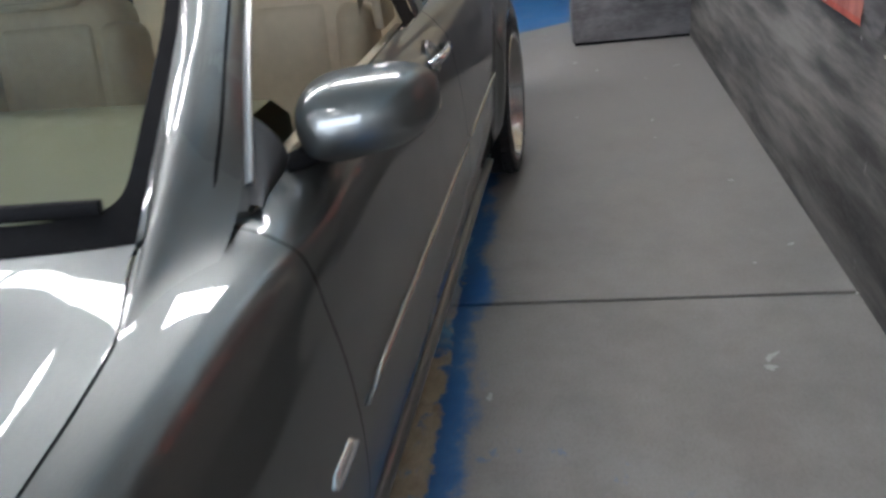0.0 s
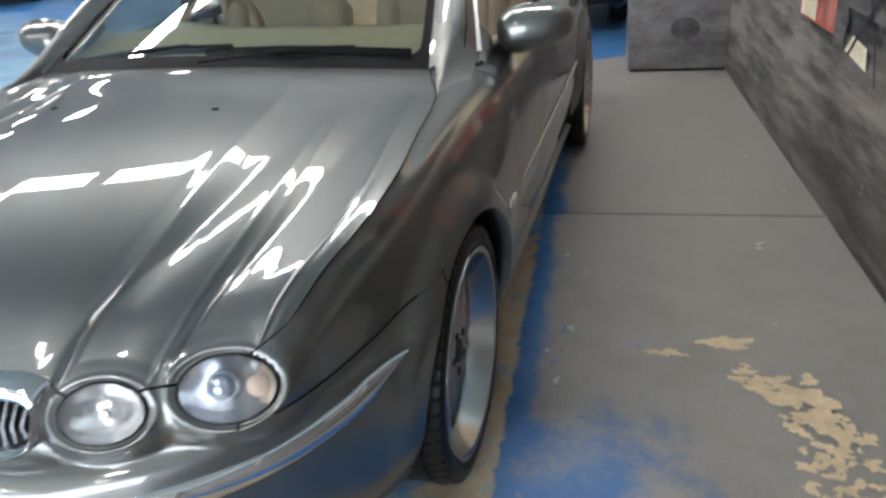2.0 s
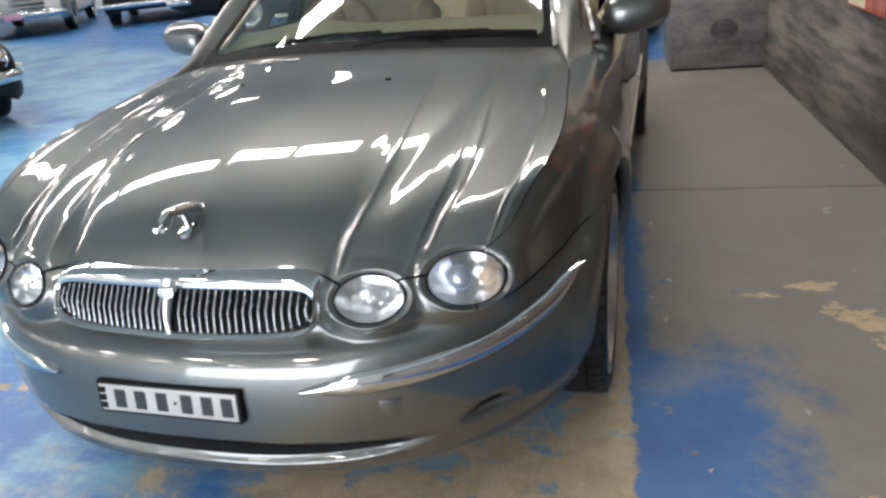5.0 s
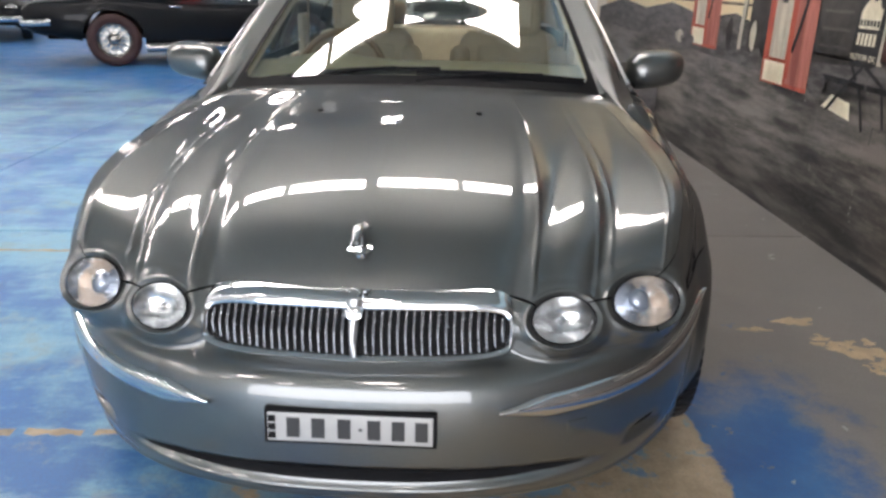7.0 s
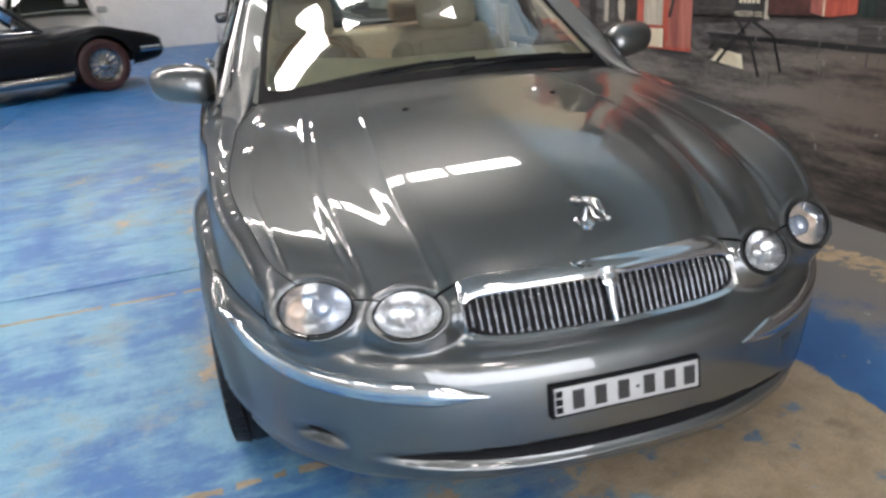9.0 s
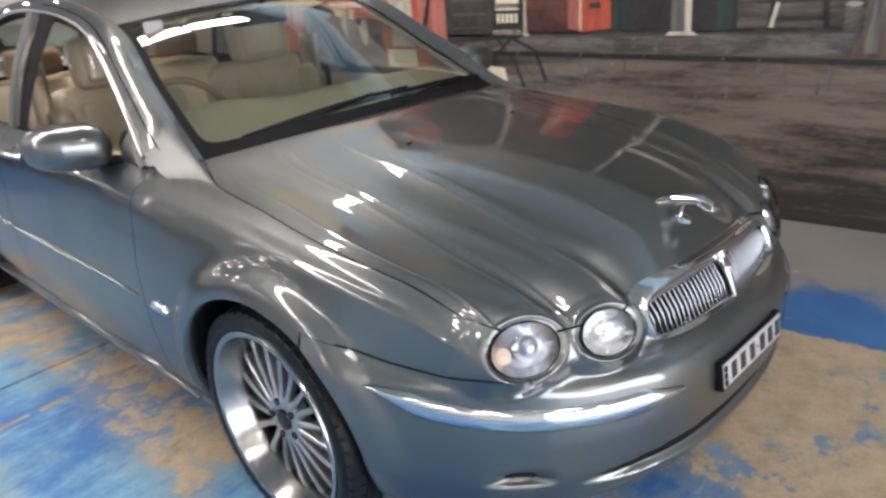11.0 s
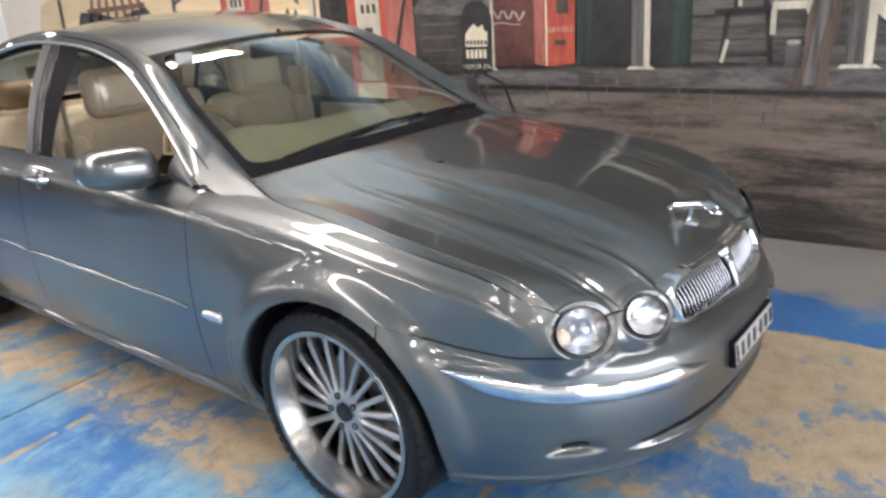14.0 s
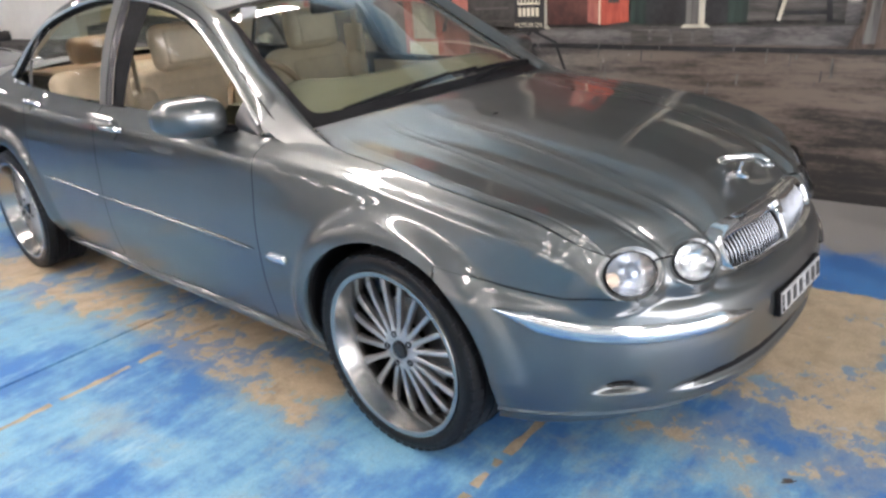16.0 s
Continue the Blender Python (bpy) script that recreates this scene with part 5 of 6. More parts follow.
    square, soft_square = 1 / np.maximum(abs(cx), abs(cy)), (abs(cx) ** 20 + abs(cy) ** 20) ** (-1 / 20)
    loops = []
    for q in np.linspace(0, 1, 4):
        uu = (1 - q) * (0.5 + 0.5 * square * cx) + q * (0.5 + 0.481 * soft_square * cx)
        vv = (1 - q) * (0.5 + 0.5 * square * cy) + q * (0.512 + 0.449 * soft_square * cy)
        a, b = np.clip(uu, 0, 1) * 199.999, np.clip(vv, 0, 1) * 199.999
        a0, b0 = a.astype(int), b.astype(int)
        fa, fb = (a - a0)[:, None], (b - b0)[:, None]
        loops.append((sheet[b0, a0] * (1 - fa) + sheet[b0, a0 + 1] * fa) * (1 - fb) + (sheet[b0 + 1, a0] * (1 - fa) + sheet[b0 + 1, a0 + 1] * fa) * fb)
    bm = bmesh.new()
    bm.from_mesh(grid_mesh("border", np.array(loops), flip=True))
    part("windscreen_surround", smooth_all(bm), M_BLACK, car, "black windscreen border")
    roof = patch(header, rear_header, th, tr, u, u, 0.022)
    part("roof", grid_mesh("roof", roof), paint, car)
    ceil = roof.copy()
    ceil[..., 2] -= 0.03
    part("headlining", grid_mesh("headlining", ceil, flip=True), M_CLOTH, car)
    rg = patch(rear_header, rear_base, tr, 1.0, u * 0.96 + 0.02, u, 0.015)
    part("rear_window", grid_mesh("rear_window", rg, flip=True), M_GLASS, car, "clear rear window glass").visible_shadow = False
    # cowl between hood and windscreen
    cowl = np.stack([base(u) + np.array([0, -0.004, -0.016]), base(u) + np.array([0, 0.05, -0.004])], 0)
    part("cowl", grid_mesh("cowl", cowl, flip=True), M_BLACK, car)
    # boot lid
    tl = l_at_y(3.02)
    def side(s):
        return lambda v: skin(s * (tl + (le - tl) * v * 0.86), np.full_like(v, 6.0))
    e0 = side(1)(np.array([0.0]))[0]
    def back(uu):
        return skin(np.where(uu < 0.5, -1.0, 1.0) * (le - np.abs(2 * uu - 1) * (le - tl) * 0.14), np.full_like(uu, 6.0))
    front = arc(e0, 0.10, 0.035)
    P = coons(front, back, side(-1), side(1), u, u)
    part("boot_lid", grid_mesh("boot_lid", P), paint, car)
    t = np.linspace(0, 1, 121)
    for s in (1, -1):
        F = FLIP if s < 0 else 1
        # pillar and roof rail band
        a, d = R(t) * F, D(t) * F
        w = np.linspace(0, 1, 21)[:, None, None]
        band = a[None] * (1 - w) + d[None] * w
        out = np.array([s * 0.75, 0.0, 0.66])
        ridge = pchip(np.array([0, 0.09, 0.22, 0.60, 0.82, 1.0]), np.array([0, 0.74, 1.0, 0.66, 0.34, 0.0]), w[:, 0, 0])[:, None, None]
        band = band + out * (ridge * np.interp(t, [0.28, 0.42], [0.050, 0.026])[None, :, None]) * np.clip(0.45 + t / 0.12, 0, 1)[None, :, None]
        part("roof_rail", grid_mesh("roof_rail", band, flip=s < 0), paint, car)
        seam = band[12, 2:66] - out * 0.0005
        part("door_seam", tube([tuple(p) for p in seam[::3]], 0.0032, 6), M_BLACK, car)
        inner = band[:, 6:] - out * 0.035
        part("pillar_trim", grid_mesh("pillar_trim", inner, flip=s > 0), M_CLOTH, car)
        # shoulder from belt up to the glass
        ys = B(t)[:, 1]
        lo = np.array([skin(s * l_at_y(y), np.array(5.97)) for y in ys]).reshape(-1, 3)
        sh = np.stack([lo, B(t) * F], 0)
        part("belt_moulding", grid_mesh("belt_moulding", sh, flip=s < 0), M_CHROME, car, "thin bright belt moulding")
        # quarter behind the side glass
        y2 = np.linspace(2.79, 3.06, 14)
        low = np.array([skin(s * l_at_y(y), np.array(5.97)) for y in y2]).reshape(-1, 3)
        top = np.array([D(np.array([1.0]))[0] * F * (1 - q) + R(np.array([1.0]))[0] * F * q for q in np.linspace(0, 1, 14)])
        part("rear_pillar", grid_mesh("rear_pillar", np.stack([low, top], 0), flip=s < 0), paint, car)
        # fairing that carries the windscreen pillar into the fender
        q = np.linspace(0, 1, 28)[:, None]
        cols = []
        for c in np.linspace(0, 1, 15):
            on = lambda y: skin(s * l_at_y(y), np.array(5.97 - 0.62 * c)).reshape(3)
            at = lambda k: np.array([np.interp(c, w[:, 0, 0], band[:, k, j]) for j in range(3)])
            y0 = 0.30 + 0.16 * c
            lo, hi = on(y0), at(16)
            run = (on(y0 + 0.04) - lo) / 0.04
            climb = at(19) - at(16)
            lo = lo - np.array([s * 0.0004, 0, 0.0012])
            k1, k2 = lo + run * 0.14, hi - climb / np.linalg.norm(climb) * 0.20
            cols.append((1 - q) ** 3 * lo + 3 * q * (1 - q) ** 2 * k1 + 3 * q ** 2 * (1 - q) * k2 + q ** 3 * hi + out * 0.0012 * np.sin(np.pi * q))
        cols = [cols[0] + np.array([-s * 0.010, 0.012, -0.055]), cols[0] + np.array([-s * 0.003, 0.003, -0.010])] + cols
        part("pillar_foot", grid_mesh("pillar_foot", np.array(cols), flip=s < 0), M_FRAMEPAINT, car)
        skirt = np.stack([band[:, 0] + np.array([0.0, 0.012, -0.060]), band[:, 0] + np.array([0.0, 0.004, -0.012]), band[:, 0]], 0)
        part("pillar_skirt", grid_mesh("pillar_skirt", skirt, flip=s < 0), paint, car)
        # side windows
        def window(a0, a1, name, mat, push=0.0, lo=0.0, hi=1.0, label=""):
            tt = np.linspace(a0, a1, 40)
            q = np.linspace(lo, hi, 16)[:, None, None]
            G = (B(tt) * F)[None] * (1 - q) + (D(tt) * F)[None] * q
            G[..., 0] += s * (0.020 * np.sin(np.pi * q[..., 0]) - 0.006 + push)
            return part(name, grid_mesh(name, G, flip=s < 0), mat, car, label)
        window(0.005, 0.085, "mirror_sail", M_SAIL, 0.003)
        for nm, a0, a1 in (("front_window", 0.085, 0.485), ("rear_door_window", 0.535, 0.83), ("quarter_window", 0.85, 0.985)):
            window(a0, a1, nm, M_SIDEGLASS, label="clear side window glass").visible_shadow = False
        # door pillar: two painted frames with a seam, and a black strip in front
        for nm, b0, b1, d0, d1, mat, push in (("door_pillar", 0.499, 0.518, 0.521, 0.546, M_DARKTRIM, 0.007), ("door_pillar", 0.521, 0.542, 0.550, 0.577, M_FRAMEPAINT, 0.007), ("pillar_seam", 0.510, 0.530, 0.540, 0.556, M_BLACK, 0.003), ("pillar_strip", 0.462, 0.500, 0.455, 0.522, M_BLACK, 0.004)):
            q, w = np.linspace(0, 1, 16)[:, None, None], np.linspace(0, 1, 7)
            G = (B(b0 + (b1 - b0) * w) * F)[None] * (1 - q) + (D(d0 + (d1 - d0) * w) * F)[None] * q
            G[..., 0] += s * (0.020 * np.sin(np.pi * q[..., 0]) - 0.006 + push + 0.001 * np.sin(np.pi * w)[None])
            part(nm, grid_mesh(nm, G, flip=s < 0), mat, car)
        window(0.83, 0.85, "window_divider", M_DARKTRIM, 0.004)
        # bright line round the side glass
        top = D(np.linspace(0.02, 1, 110)) * F
        away = top - R(np.linspace(0.02, 1, 110)) * F
        away /= np.linalg.norm(away, axis=1)[:, None]
        strip = [top + away * g + out * h for g, h in ((-0.008, 0.001), (-0.0072, 0.006), (-0.003, 0.010), (0.002, 0.0095), (0.0065, 0.005), (0.008, -0.003))]
        part("window_trim", grid_mesh("window_trim", np.array(strip), flip=s < 0), M_TRIM, car, "bright line round the side glass")
        part("window_seal", tube([tuple(p + np.array([-s * 0.012, 0, -0.014])) for p in top], 0.014, 6), M_BLACK, car)
    interior(car)
    details(car)
    return car


def interior(car):
    for x in (-0.37, 0.37):
        front_seat(car, x)
    rb = new("rear_bench")
    rb.parent = car
    part("seat_cushion", cushion(-0.64, 0.64, 2.05, 2.50, 0.42, 0.58, 0.06), M_LEATHER, rb)
    part("backrest", leaning(cushion(-0.64, 0.64, 2.44, 2.60, 0.50, 1.03, 0.06), -18, (0, 2.5, 0.5)), M_LEATHER, rb)
    for x in (-0.38, 0.38):
        part("headrest", cushion(x - 0.14, x + 0.14, 2.58, 2.69, 1.03, 1.17, 0.045), M_LEATHER_DK, rb)
    part("parcel_shelf", box(-0.6, 0.6, 2.62, 3.05, 0.985, 1.0), M_LEATHER_DK, car)
    # dashboard: rounded top that rises to the windscreen
    u = np.linspace(-1, 1, 40)
    prof = [(0.47, 0.885), (0.60, 0.942), (0.78, 0.978), (0.92, 0.975), (0.985, 0.925), (0.97, 0.78), (0.88, 0.62)]
    P = np.array([[[0.70 * a, y - 0.05 * (1 - a * a) * (1 if y < 0.7 else 0.3), z + 0.012 * (1 - a * a) + (0.03 * math.exp(-((a + 0.53) / 0.22) ** 2) if 0.7 < y < 0.95 else 0)] for a in u] for y, z in prof])
    part("dashboard", grid_mesh("dashboard", P), M_DASH, car, "soft olive-beige dashboard top")
    part("wood_fascia", box(-0.6, 0.6, 0.975, 0.99, 0.74, 0.80, 0.006), M_WOOD, car, "glossy walnut fascia strip")
    part("centre_console", cushion(-0.12, 0.12, 0.95, 1.75, 0.3, 0.58, 0.03), M_LEATHER, car)
    sw = new("steering_wheel")
    sw.parent = car
    sw.matrix_basis = Matrix.Translation((-0.37, 1.12, 0.90)) @ pose(0, 0, 0, 68, 0, 0)
    ring = bmesh.new()
    n = 48
    rows = []
    for k in range(n):
        a = 2 * math.pi * k / n
        rows.append([ring.verts.new(((0.185 + 0.015 * math.cos(b)) * math.cos(a), (0.185 + 0.015 * math.cos(b)) * math.sin(a), 0.015 * math.sin(b))) for b in np.linspace(0, 2 * math.pi, 9)[:-1]])
    for k in range(n):
        for j in range(8):
            ring.faces.new((rows[k][j], rows[(k + 1) % n][j], rows[(k + 1) % n][(j + 1) % 8], rows[k][(j + 1) % 8]))
    part("wheel_rim", smooth_all(ring), M_LEATHER_DK, sw)
    part("wheel_boss", box(-0.075, 0.075, -0.06, 0.06, -0.03, 0.02, 0.02), M_LEATHER_DK, sw)
    for a in (200, 270, 340):
        part("wheel_spoke", tube([(0, 0, 0), (0.18 * math.cos(radians(a)), 0.18 * math.sin(radians(a)), 0)], 0.014, 8), M_LEATHER_DK, sw)
    rm = new("interior_mirror")
    rm.parent = car
    part("mirror_shell", box(-0.12, 0.12, 1.09, 1.12, 1.235, 1.295, 0.012), M_BLACK, rm)
    part("mirror_stem", tube([(0, 1.11, 1.28), (0, 1.06, 1.34)], 0.010, 8), M_BLACK, rm)
    for s in (1, -1):
        for y0, y1 in ((0.68, 1.68), (1.76, 2.42)):
            part("door_card", box(s * 0.765, s * 0.735, y0, y1, 0.32, 0.92, 0.008), M_LEATHER, car)
        part("door_pillar_trim", box(s * 0.70, s * 0.67, 1.70, 1.83, 0.9, 1.12, 0.008), M_LEATHER, car)
    part("carpet", box(-0.74, 0.74, 0.55, 2.5, 0.24, 0.27), M_LEATHER_DK, car)
    for s in (1, -1):
        belt = tube([(s * 0.64, 1.71, 1.25), (s * 0.645, 1.69, 0.9), (s * 0.66, 1.66, 0.55)], 0.022, 8, 0.15)
        part("seat_belt", belt, M_CLOTH, car)


def details(car):
    # grille: chrome frame, divider and upright bars
    g = new("grille")
    g.parent = car
    def face(x, z, out=0.0):
        y = -0.807 + 0.34 * x * x + (z - 0.565) * 0.50 - out
        return Vector((x, y, z))
    def ring_point(a, grow=0.0):
        n = 9.0
        w, h = 0.320 + grow, 0.046 + grow
        ca, sa = math.cos(a), math.sin(a)
        x = w * math.copysign(abs(ca) ** (2 / n), ca)
        z = h * math.copysign(abs(sa) ** (2 / 5.0), sa)
        z *= 1.0 - 0.16 * (x / w) ** 2 if z < 0 else 1.0
        return x, 0.612 + z + 0.004 * (1 - (x / w) ** 2)
    back = bmesh.new()
    n = 80
    loop = [back.verts.new(face(*ring_point(2 * math.pi * k / n), 0.004)) for k in range(n)]
    mid = [back.verts.new(face(ring_point(2 * math.pi * k / n)[0], 0.612, 0.003)) for k in range(n)]
    for k in range(n):
        back.faces.new((loop[k], loop[(k + 1) % n], mid[(k + 1) % n], mid[k]))
    bmesh.ops.remove_doubles(back, verts=back.verts[:], dist=1e-5)
    bmesh.ops.recalc_face_normals(back, faces=back.faces[:])
    part("grille_backing", back, M_BLACK, g)
    pts = []
    for k in range(n + 1):
        a = 2 * math.pi * k / n
        pts.append(ring_point(a, 0.0))
    fr = bmesh.new()
    rows = []
    for k in range(n):
        a = 2 * math.pi * k / n
        wide = 0.010 + 0.014 * max(0, math.sin(a)) ** 1.5
        row = []
        for grow, out in ((-0.004, 0.002), (-0.003, 0.016), (wide * 0.35, 0.022), (wide * 0.8, 0.017), (wide, 0.004), (wide + 0.004, -0.015)):
            x, z = ring_point(a, grow)
            row.append(fr.verts.new(face(x, z, out)))
        rows.append(row)
    for k in range(n):
        for j in range(5):
            fr.faces.new((rows[k][j], rows[(k + 1) % n][j], rows[(k + 1) % n][j + 1], rows[k][j + 1]))
    bmesh.ops.recalc_face_normals(fr, faces=fr.faces[:])
    part("grille_frame", smooth_all(fr, 60), M_CHROME, g, "bright chrome grille frame")
    for k in range(18):
        for s in (1, -1):
            x = s * (0.024 + k * 0.0165)
            if abs(x) > 0.306:
                continue
            top = 0.612 + 0.045 * (1 - (abs(x) / 0.322) ** 6) ** 0.5
            bot = 0.612 - 0.045 * (1 - 0.16 * (x / 0.322) ** 2) * (1 - (abs(x) / 0.322) ** 6) ** 0.5
            part("grille_bar", tube([face(x, bot, 0.004), face(x, (bot + top) / 2, 0.013), face(x, top, 0.006)], 0.0034, 8), M_GRILLEBAR, g)
    div = tube([face(0, 0.566, 0.010), face(0, 0.605, 0.020), face(0, 0.645, 0.022), face(0, 0.672, 0.014)], 0.009, 10, taper=[0.8, 0.9, 1.2, 2.3])
    part("grille_divider", div, M_TRIM, g)
    part("grille_badge", disc([(0.0, 0.020), (0.006, 0.019), (0.008, 0.014), (0.0085, 0.0)], face(0, 0.656, 0.026), (0, -1, 0.5), 1.0, 0.85, 24), M_CHROME, g, "small round chrome badge")
    # lamps
    for x, y, z, nx, ny, nz, r in LAMPS:
        headlamp(car, (x, y, z), (nx, ny, nz), r, r > 0.08)
    for s in (1, -1):
        # bumper mouldings, side strip, repeater
        strip([s * a for a in np.linspace(l_at_x(0.30), l_at_y(-0.36), 8)], [0.465, 0.471, 0.481, 0.505, 0.557], 0.025, 0.012, M_CHROME, "bumper_trim", car, "chrome bumper moulding")
        strip([s * l_at_y(0.60), s * l_at_y(1.0), s * l_at_y(1.68)], [0.548, 0.556, 0.565], 0.0065, 0.011, M_POLISH, "door_moulding", car, n=30)
        strip([s * l_at_y(1.73), s * l_at_y(2.0), s * l_at_y(2.32)], [0.566, 0.57, 0.574], 0.0065, 0.011, M_POLISH, "door_moulding", car, n=24)
        strip([s * l_at_y(0.425), s * l_at_y(0.53)], [0.537, 0.537], 0.017, 0.012, M_REFLECT, "side_repeater", car, "clear oval side repeater lamp", n=16)
        strip([s * l_at_y(0.42), s * l_at_y(1.2), s * l_at_y(2.3)], [0.245, 0.245, 0.245], 0.020, 0.020, M_PAINT, "sill_moulding", car, n=40)
        # seam between fender and bumper, drawn up to the outer lamp
        seam = [skin(s * l, np.array(4.03)) for l in np.linspace(l_at_y(-0.285), l_at_x(0.69), 16)]
        part("bumper_seam", tube([tuple(p.reshape(3)) for p in seam], 0.0026, 6), M_BLACK, car)
        # door handles
        for y, z in ((1.52, 0.868), (2.36, 0.905)):
            p, nn = skin_at(s * l_at_y(y), z)
            h = new("door_handle")
            h.parent = car
            cup = lathe([(-0.004, 0.042), (0.002, 0.041), (0.003, 0.036), (-0.006, 0.02), (-0.008, 0.0)], 32, "z")
            m, c = lens_frame(p, nn)
            bmesh.ops.transform(cup, matrix=Matrix.Translation(c) @ m, verts=cup.verts[:])
            part("handle_cup", cup, M_PAINT, h)
            part("handle_grip", tube([p + Vector((0, -0.085, 0)) + nn * 0.004, p + Vector((0, -0.06, 0.002)) + nn * 0.026, p + nn * 0.032, p + Vector((0, 0.06, 0.002)) + nn * 0.026, p + Vector((0, 0.085, 0)) + nn * 0.004], 0.013, 8, 0.8), M_CHROME, h)
        # door mirror
        m = new("door_mirror")
        m.parent = car
        shell = bmesh.new()
        bmesh.ops.create_uvsphere(shell, u_segments=40, v_segments=24, radius=1.0)
        for v in shell.verts:
            x, y, z = v.co
            e = 0.62
            x, z = math.copysign(abs(x) ** e, x), math.copysign(abs(z) ** 0.8, z)
            y = y if y < 0 else y * 0.45
            drop = 0.010 * x
            v.co = (s * (0.910 + 0.116 * x), 0.842 + 0.098 * y + 0.024 * x, 0.976 + 0.072 * z * (1 - 0.10 * x) + drop)
        part("mirror_shell", smooth_all(shell, 80), M_PAINT, m)
        arm = tube([(s * 0.780, 0.74, 0.918), (s * 0.815, 0.79, 0.922), (s * 0.865, 0.825, 0.930)], 0.024, 10, 0.7)
        part("mirror_arm", arm, M_BLACK, m)
        gl = bmesh.new()
        bmesh.ops.create_circle(gl, cap_ends=True, segments=32, radius=1.0)
        for v in gl.verts:
            v.co = (s * (0.910 + 0.102 * math.copysign(abs(v.co.x) ** 0.7, v.co.x)), 0.888 + 0.024 * v.co.x, 0.976 + 0.058 * math.copysign(abs(v.co.y) ** 0.8, v.co.y))
        part("mirror_glass", gl, M_MIRROR, m)
        # fog lamps; a black oval and dark bowl paint in the pockets' shade
        p, nn = skin_at(s * l_at_x(0.655), 0.326)
        f = new("fog_lamp")
        f.parent = car
        part("fog_pocket_dark", disc([(-0.01, 0.046), (0.0015, 0.044), (0.002, 0.030), (-0.006, 0.021)], p, nn, 1.0, 0.58, 32), M_BLACK, f)
        part("fog_lens", disc([(0.003, 0.0), (0.002, 0.012), (-0.001, 0.022)], p, nn, 1.05, 0.55, 32), M_LENS, f)
        part("fog_reflector", disc([(-0.014, 0.0), (-0.012, 0.012), (-0.004, 0.021)], p, nn, 1.05, 0.55, 32), M_DARKTRIM, f)
    # dark mouth of the lower intake
    l = np.linspace(-l_at_x(0.51), l_at_x(0.51), 60)
    rows = []
    for z in (0.279, 0.300, 0.321):
        row = []
        for a in l:
            end = math.sqrt(max(0.0, 1 - (a / l[-1]) ** 2))
            p, nn = skin_at(a, 0.30 + (z - 0.30) * end)
            row.append(list(p + nn * 0.003))
        rows.append(row)
    part("lower_intake", grid_mesh("lower_intake", np.array(rows)), M_BLACK, car, "dark mesh of the lower intake")
    # small square cover over the towing eye
    p, nn = skin_at(l_at_x(0.47), 0.402)
    m, c = lens_frame(p, nn)
    cover = box(-0.024, 0.024, -0.021, 0.021, -0.004, 0.0022, 0.0018)
    bmesh.ops.transform(cover, matrix=Matrix.Translation(c) @ m, verts=cover.verts[:])
    part("tow_cover", cover, M_PAINT, car)
    # number plate with unreadable bars
    pl = new("number_plate")
    pl.parent = car
    pl.matrix_basis = Matrix.Translation((0.0, -0.871, 0.437)) @ pose(0, 0, 0, -7, 0, 0) @ Matrix.Diagonal((0.95, 0.8, 0.76, 1.0))
    part("plate_frame", box(-0.186, 0.186, -0.004, 0.022, -0.050, 0.050, 0.004), M_BLACK, pl)
    part("plate_board", box(-0.178, 0.178, -0.0075, -0.003, -0.041, 0.041, 0.002), M_PLATE, pl, "white number plate")
    for x0, x1 in ((-0.176, -0.160),):
        for z in (-0.024, 0.0, 0.024):
            part("plate_mark", box(x0, x1, -0.0095, -0.007, z - 0.009, z + 0.009), M_BLACK, pl)
    for x in (-0.122, -0.068, -0.012, 0.052, 0.104, 0.154):
        part("plate_mark", box(x - 0.014, x + 0.014, -0.0095, -0.007, -0.028, 0.028), M_INK, pl)
    part("plate_mark", box(0.0195, 0.0265, -0.0095, -0.007, -0.004, 0.004), M_INK, pl)
    # chrome figure on the hood: a plain leaping form
    fig = bmesh.new()
    spine = [(0, -0.735, 0.800), (0, -0.715, 0.812), (0, -0.69, 0.808), (0, -0.66, 0.800), (0, -0.63, 0.790), (0, -0.605, 0.776), (0, -0.585, 0.762)]
    join(fig, tube(spine, 0.010, 10, 1.2, [0.6, 1.0, 1.15, 1.2, 1.15, 0.8, 0.4]))
    for s in (1, -1):
        join(fig, tube([(s * 0.005, -0.705, 0.803), (s * 0.008, -0.725, 0.785), (s * 0.007, -0.745, 0.788)], 0.005, 8))
        join(fig, tube([(s * 0.005, -0.625, 0.788), (s * 0.008, -0.612, 0.768), (s * 0.006, -0.585, 0.758)], 0.006, 8))
    join(fig, tube([(0, -0.672, 0.798), (0, -0.665, 0.775), (0, -0.66, 0.740)], 0.008, 8))
    join(fig, disc([(-0.006, 0.020), (0.002, 0.019), (0.005, 0.012), (0.006, 0.0)], (0, -0.66, 0.752), (0, -0.25, 0.97), 1.0, 1.6, 24))
    for w in fig.verts:
        w.co = (w.co.x * 1.15, -0.66 + (w.co.y + 0.66) * 1.2, 0.748 + (w.co.z - 0.748) * 0.92)
    part("hood_ornament", smooth_all(fig, 60), M_CHROME, car, "small chrome leaping figure on a plinth")
    part("washer_jet", box(-0.246, -0.230, 0.057, 0.066, 0.917, 0.923, 0.002), M_BLACK, car)
    part("washer_jet", box(0.230, 0.246, 0.057, 0.066, 0.917, 0.923, 0.002), M_BLACK, car)
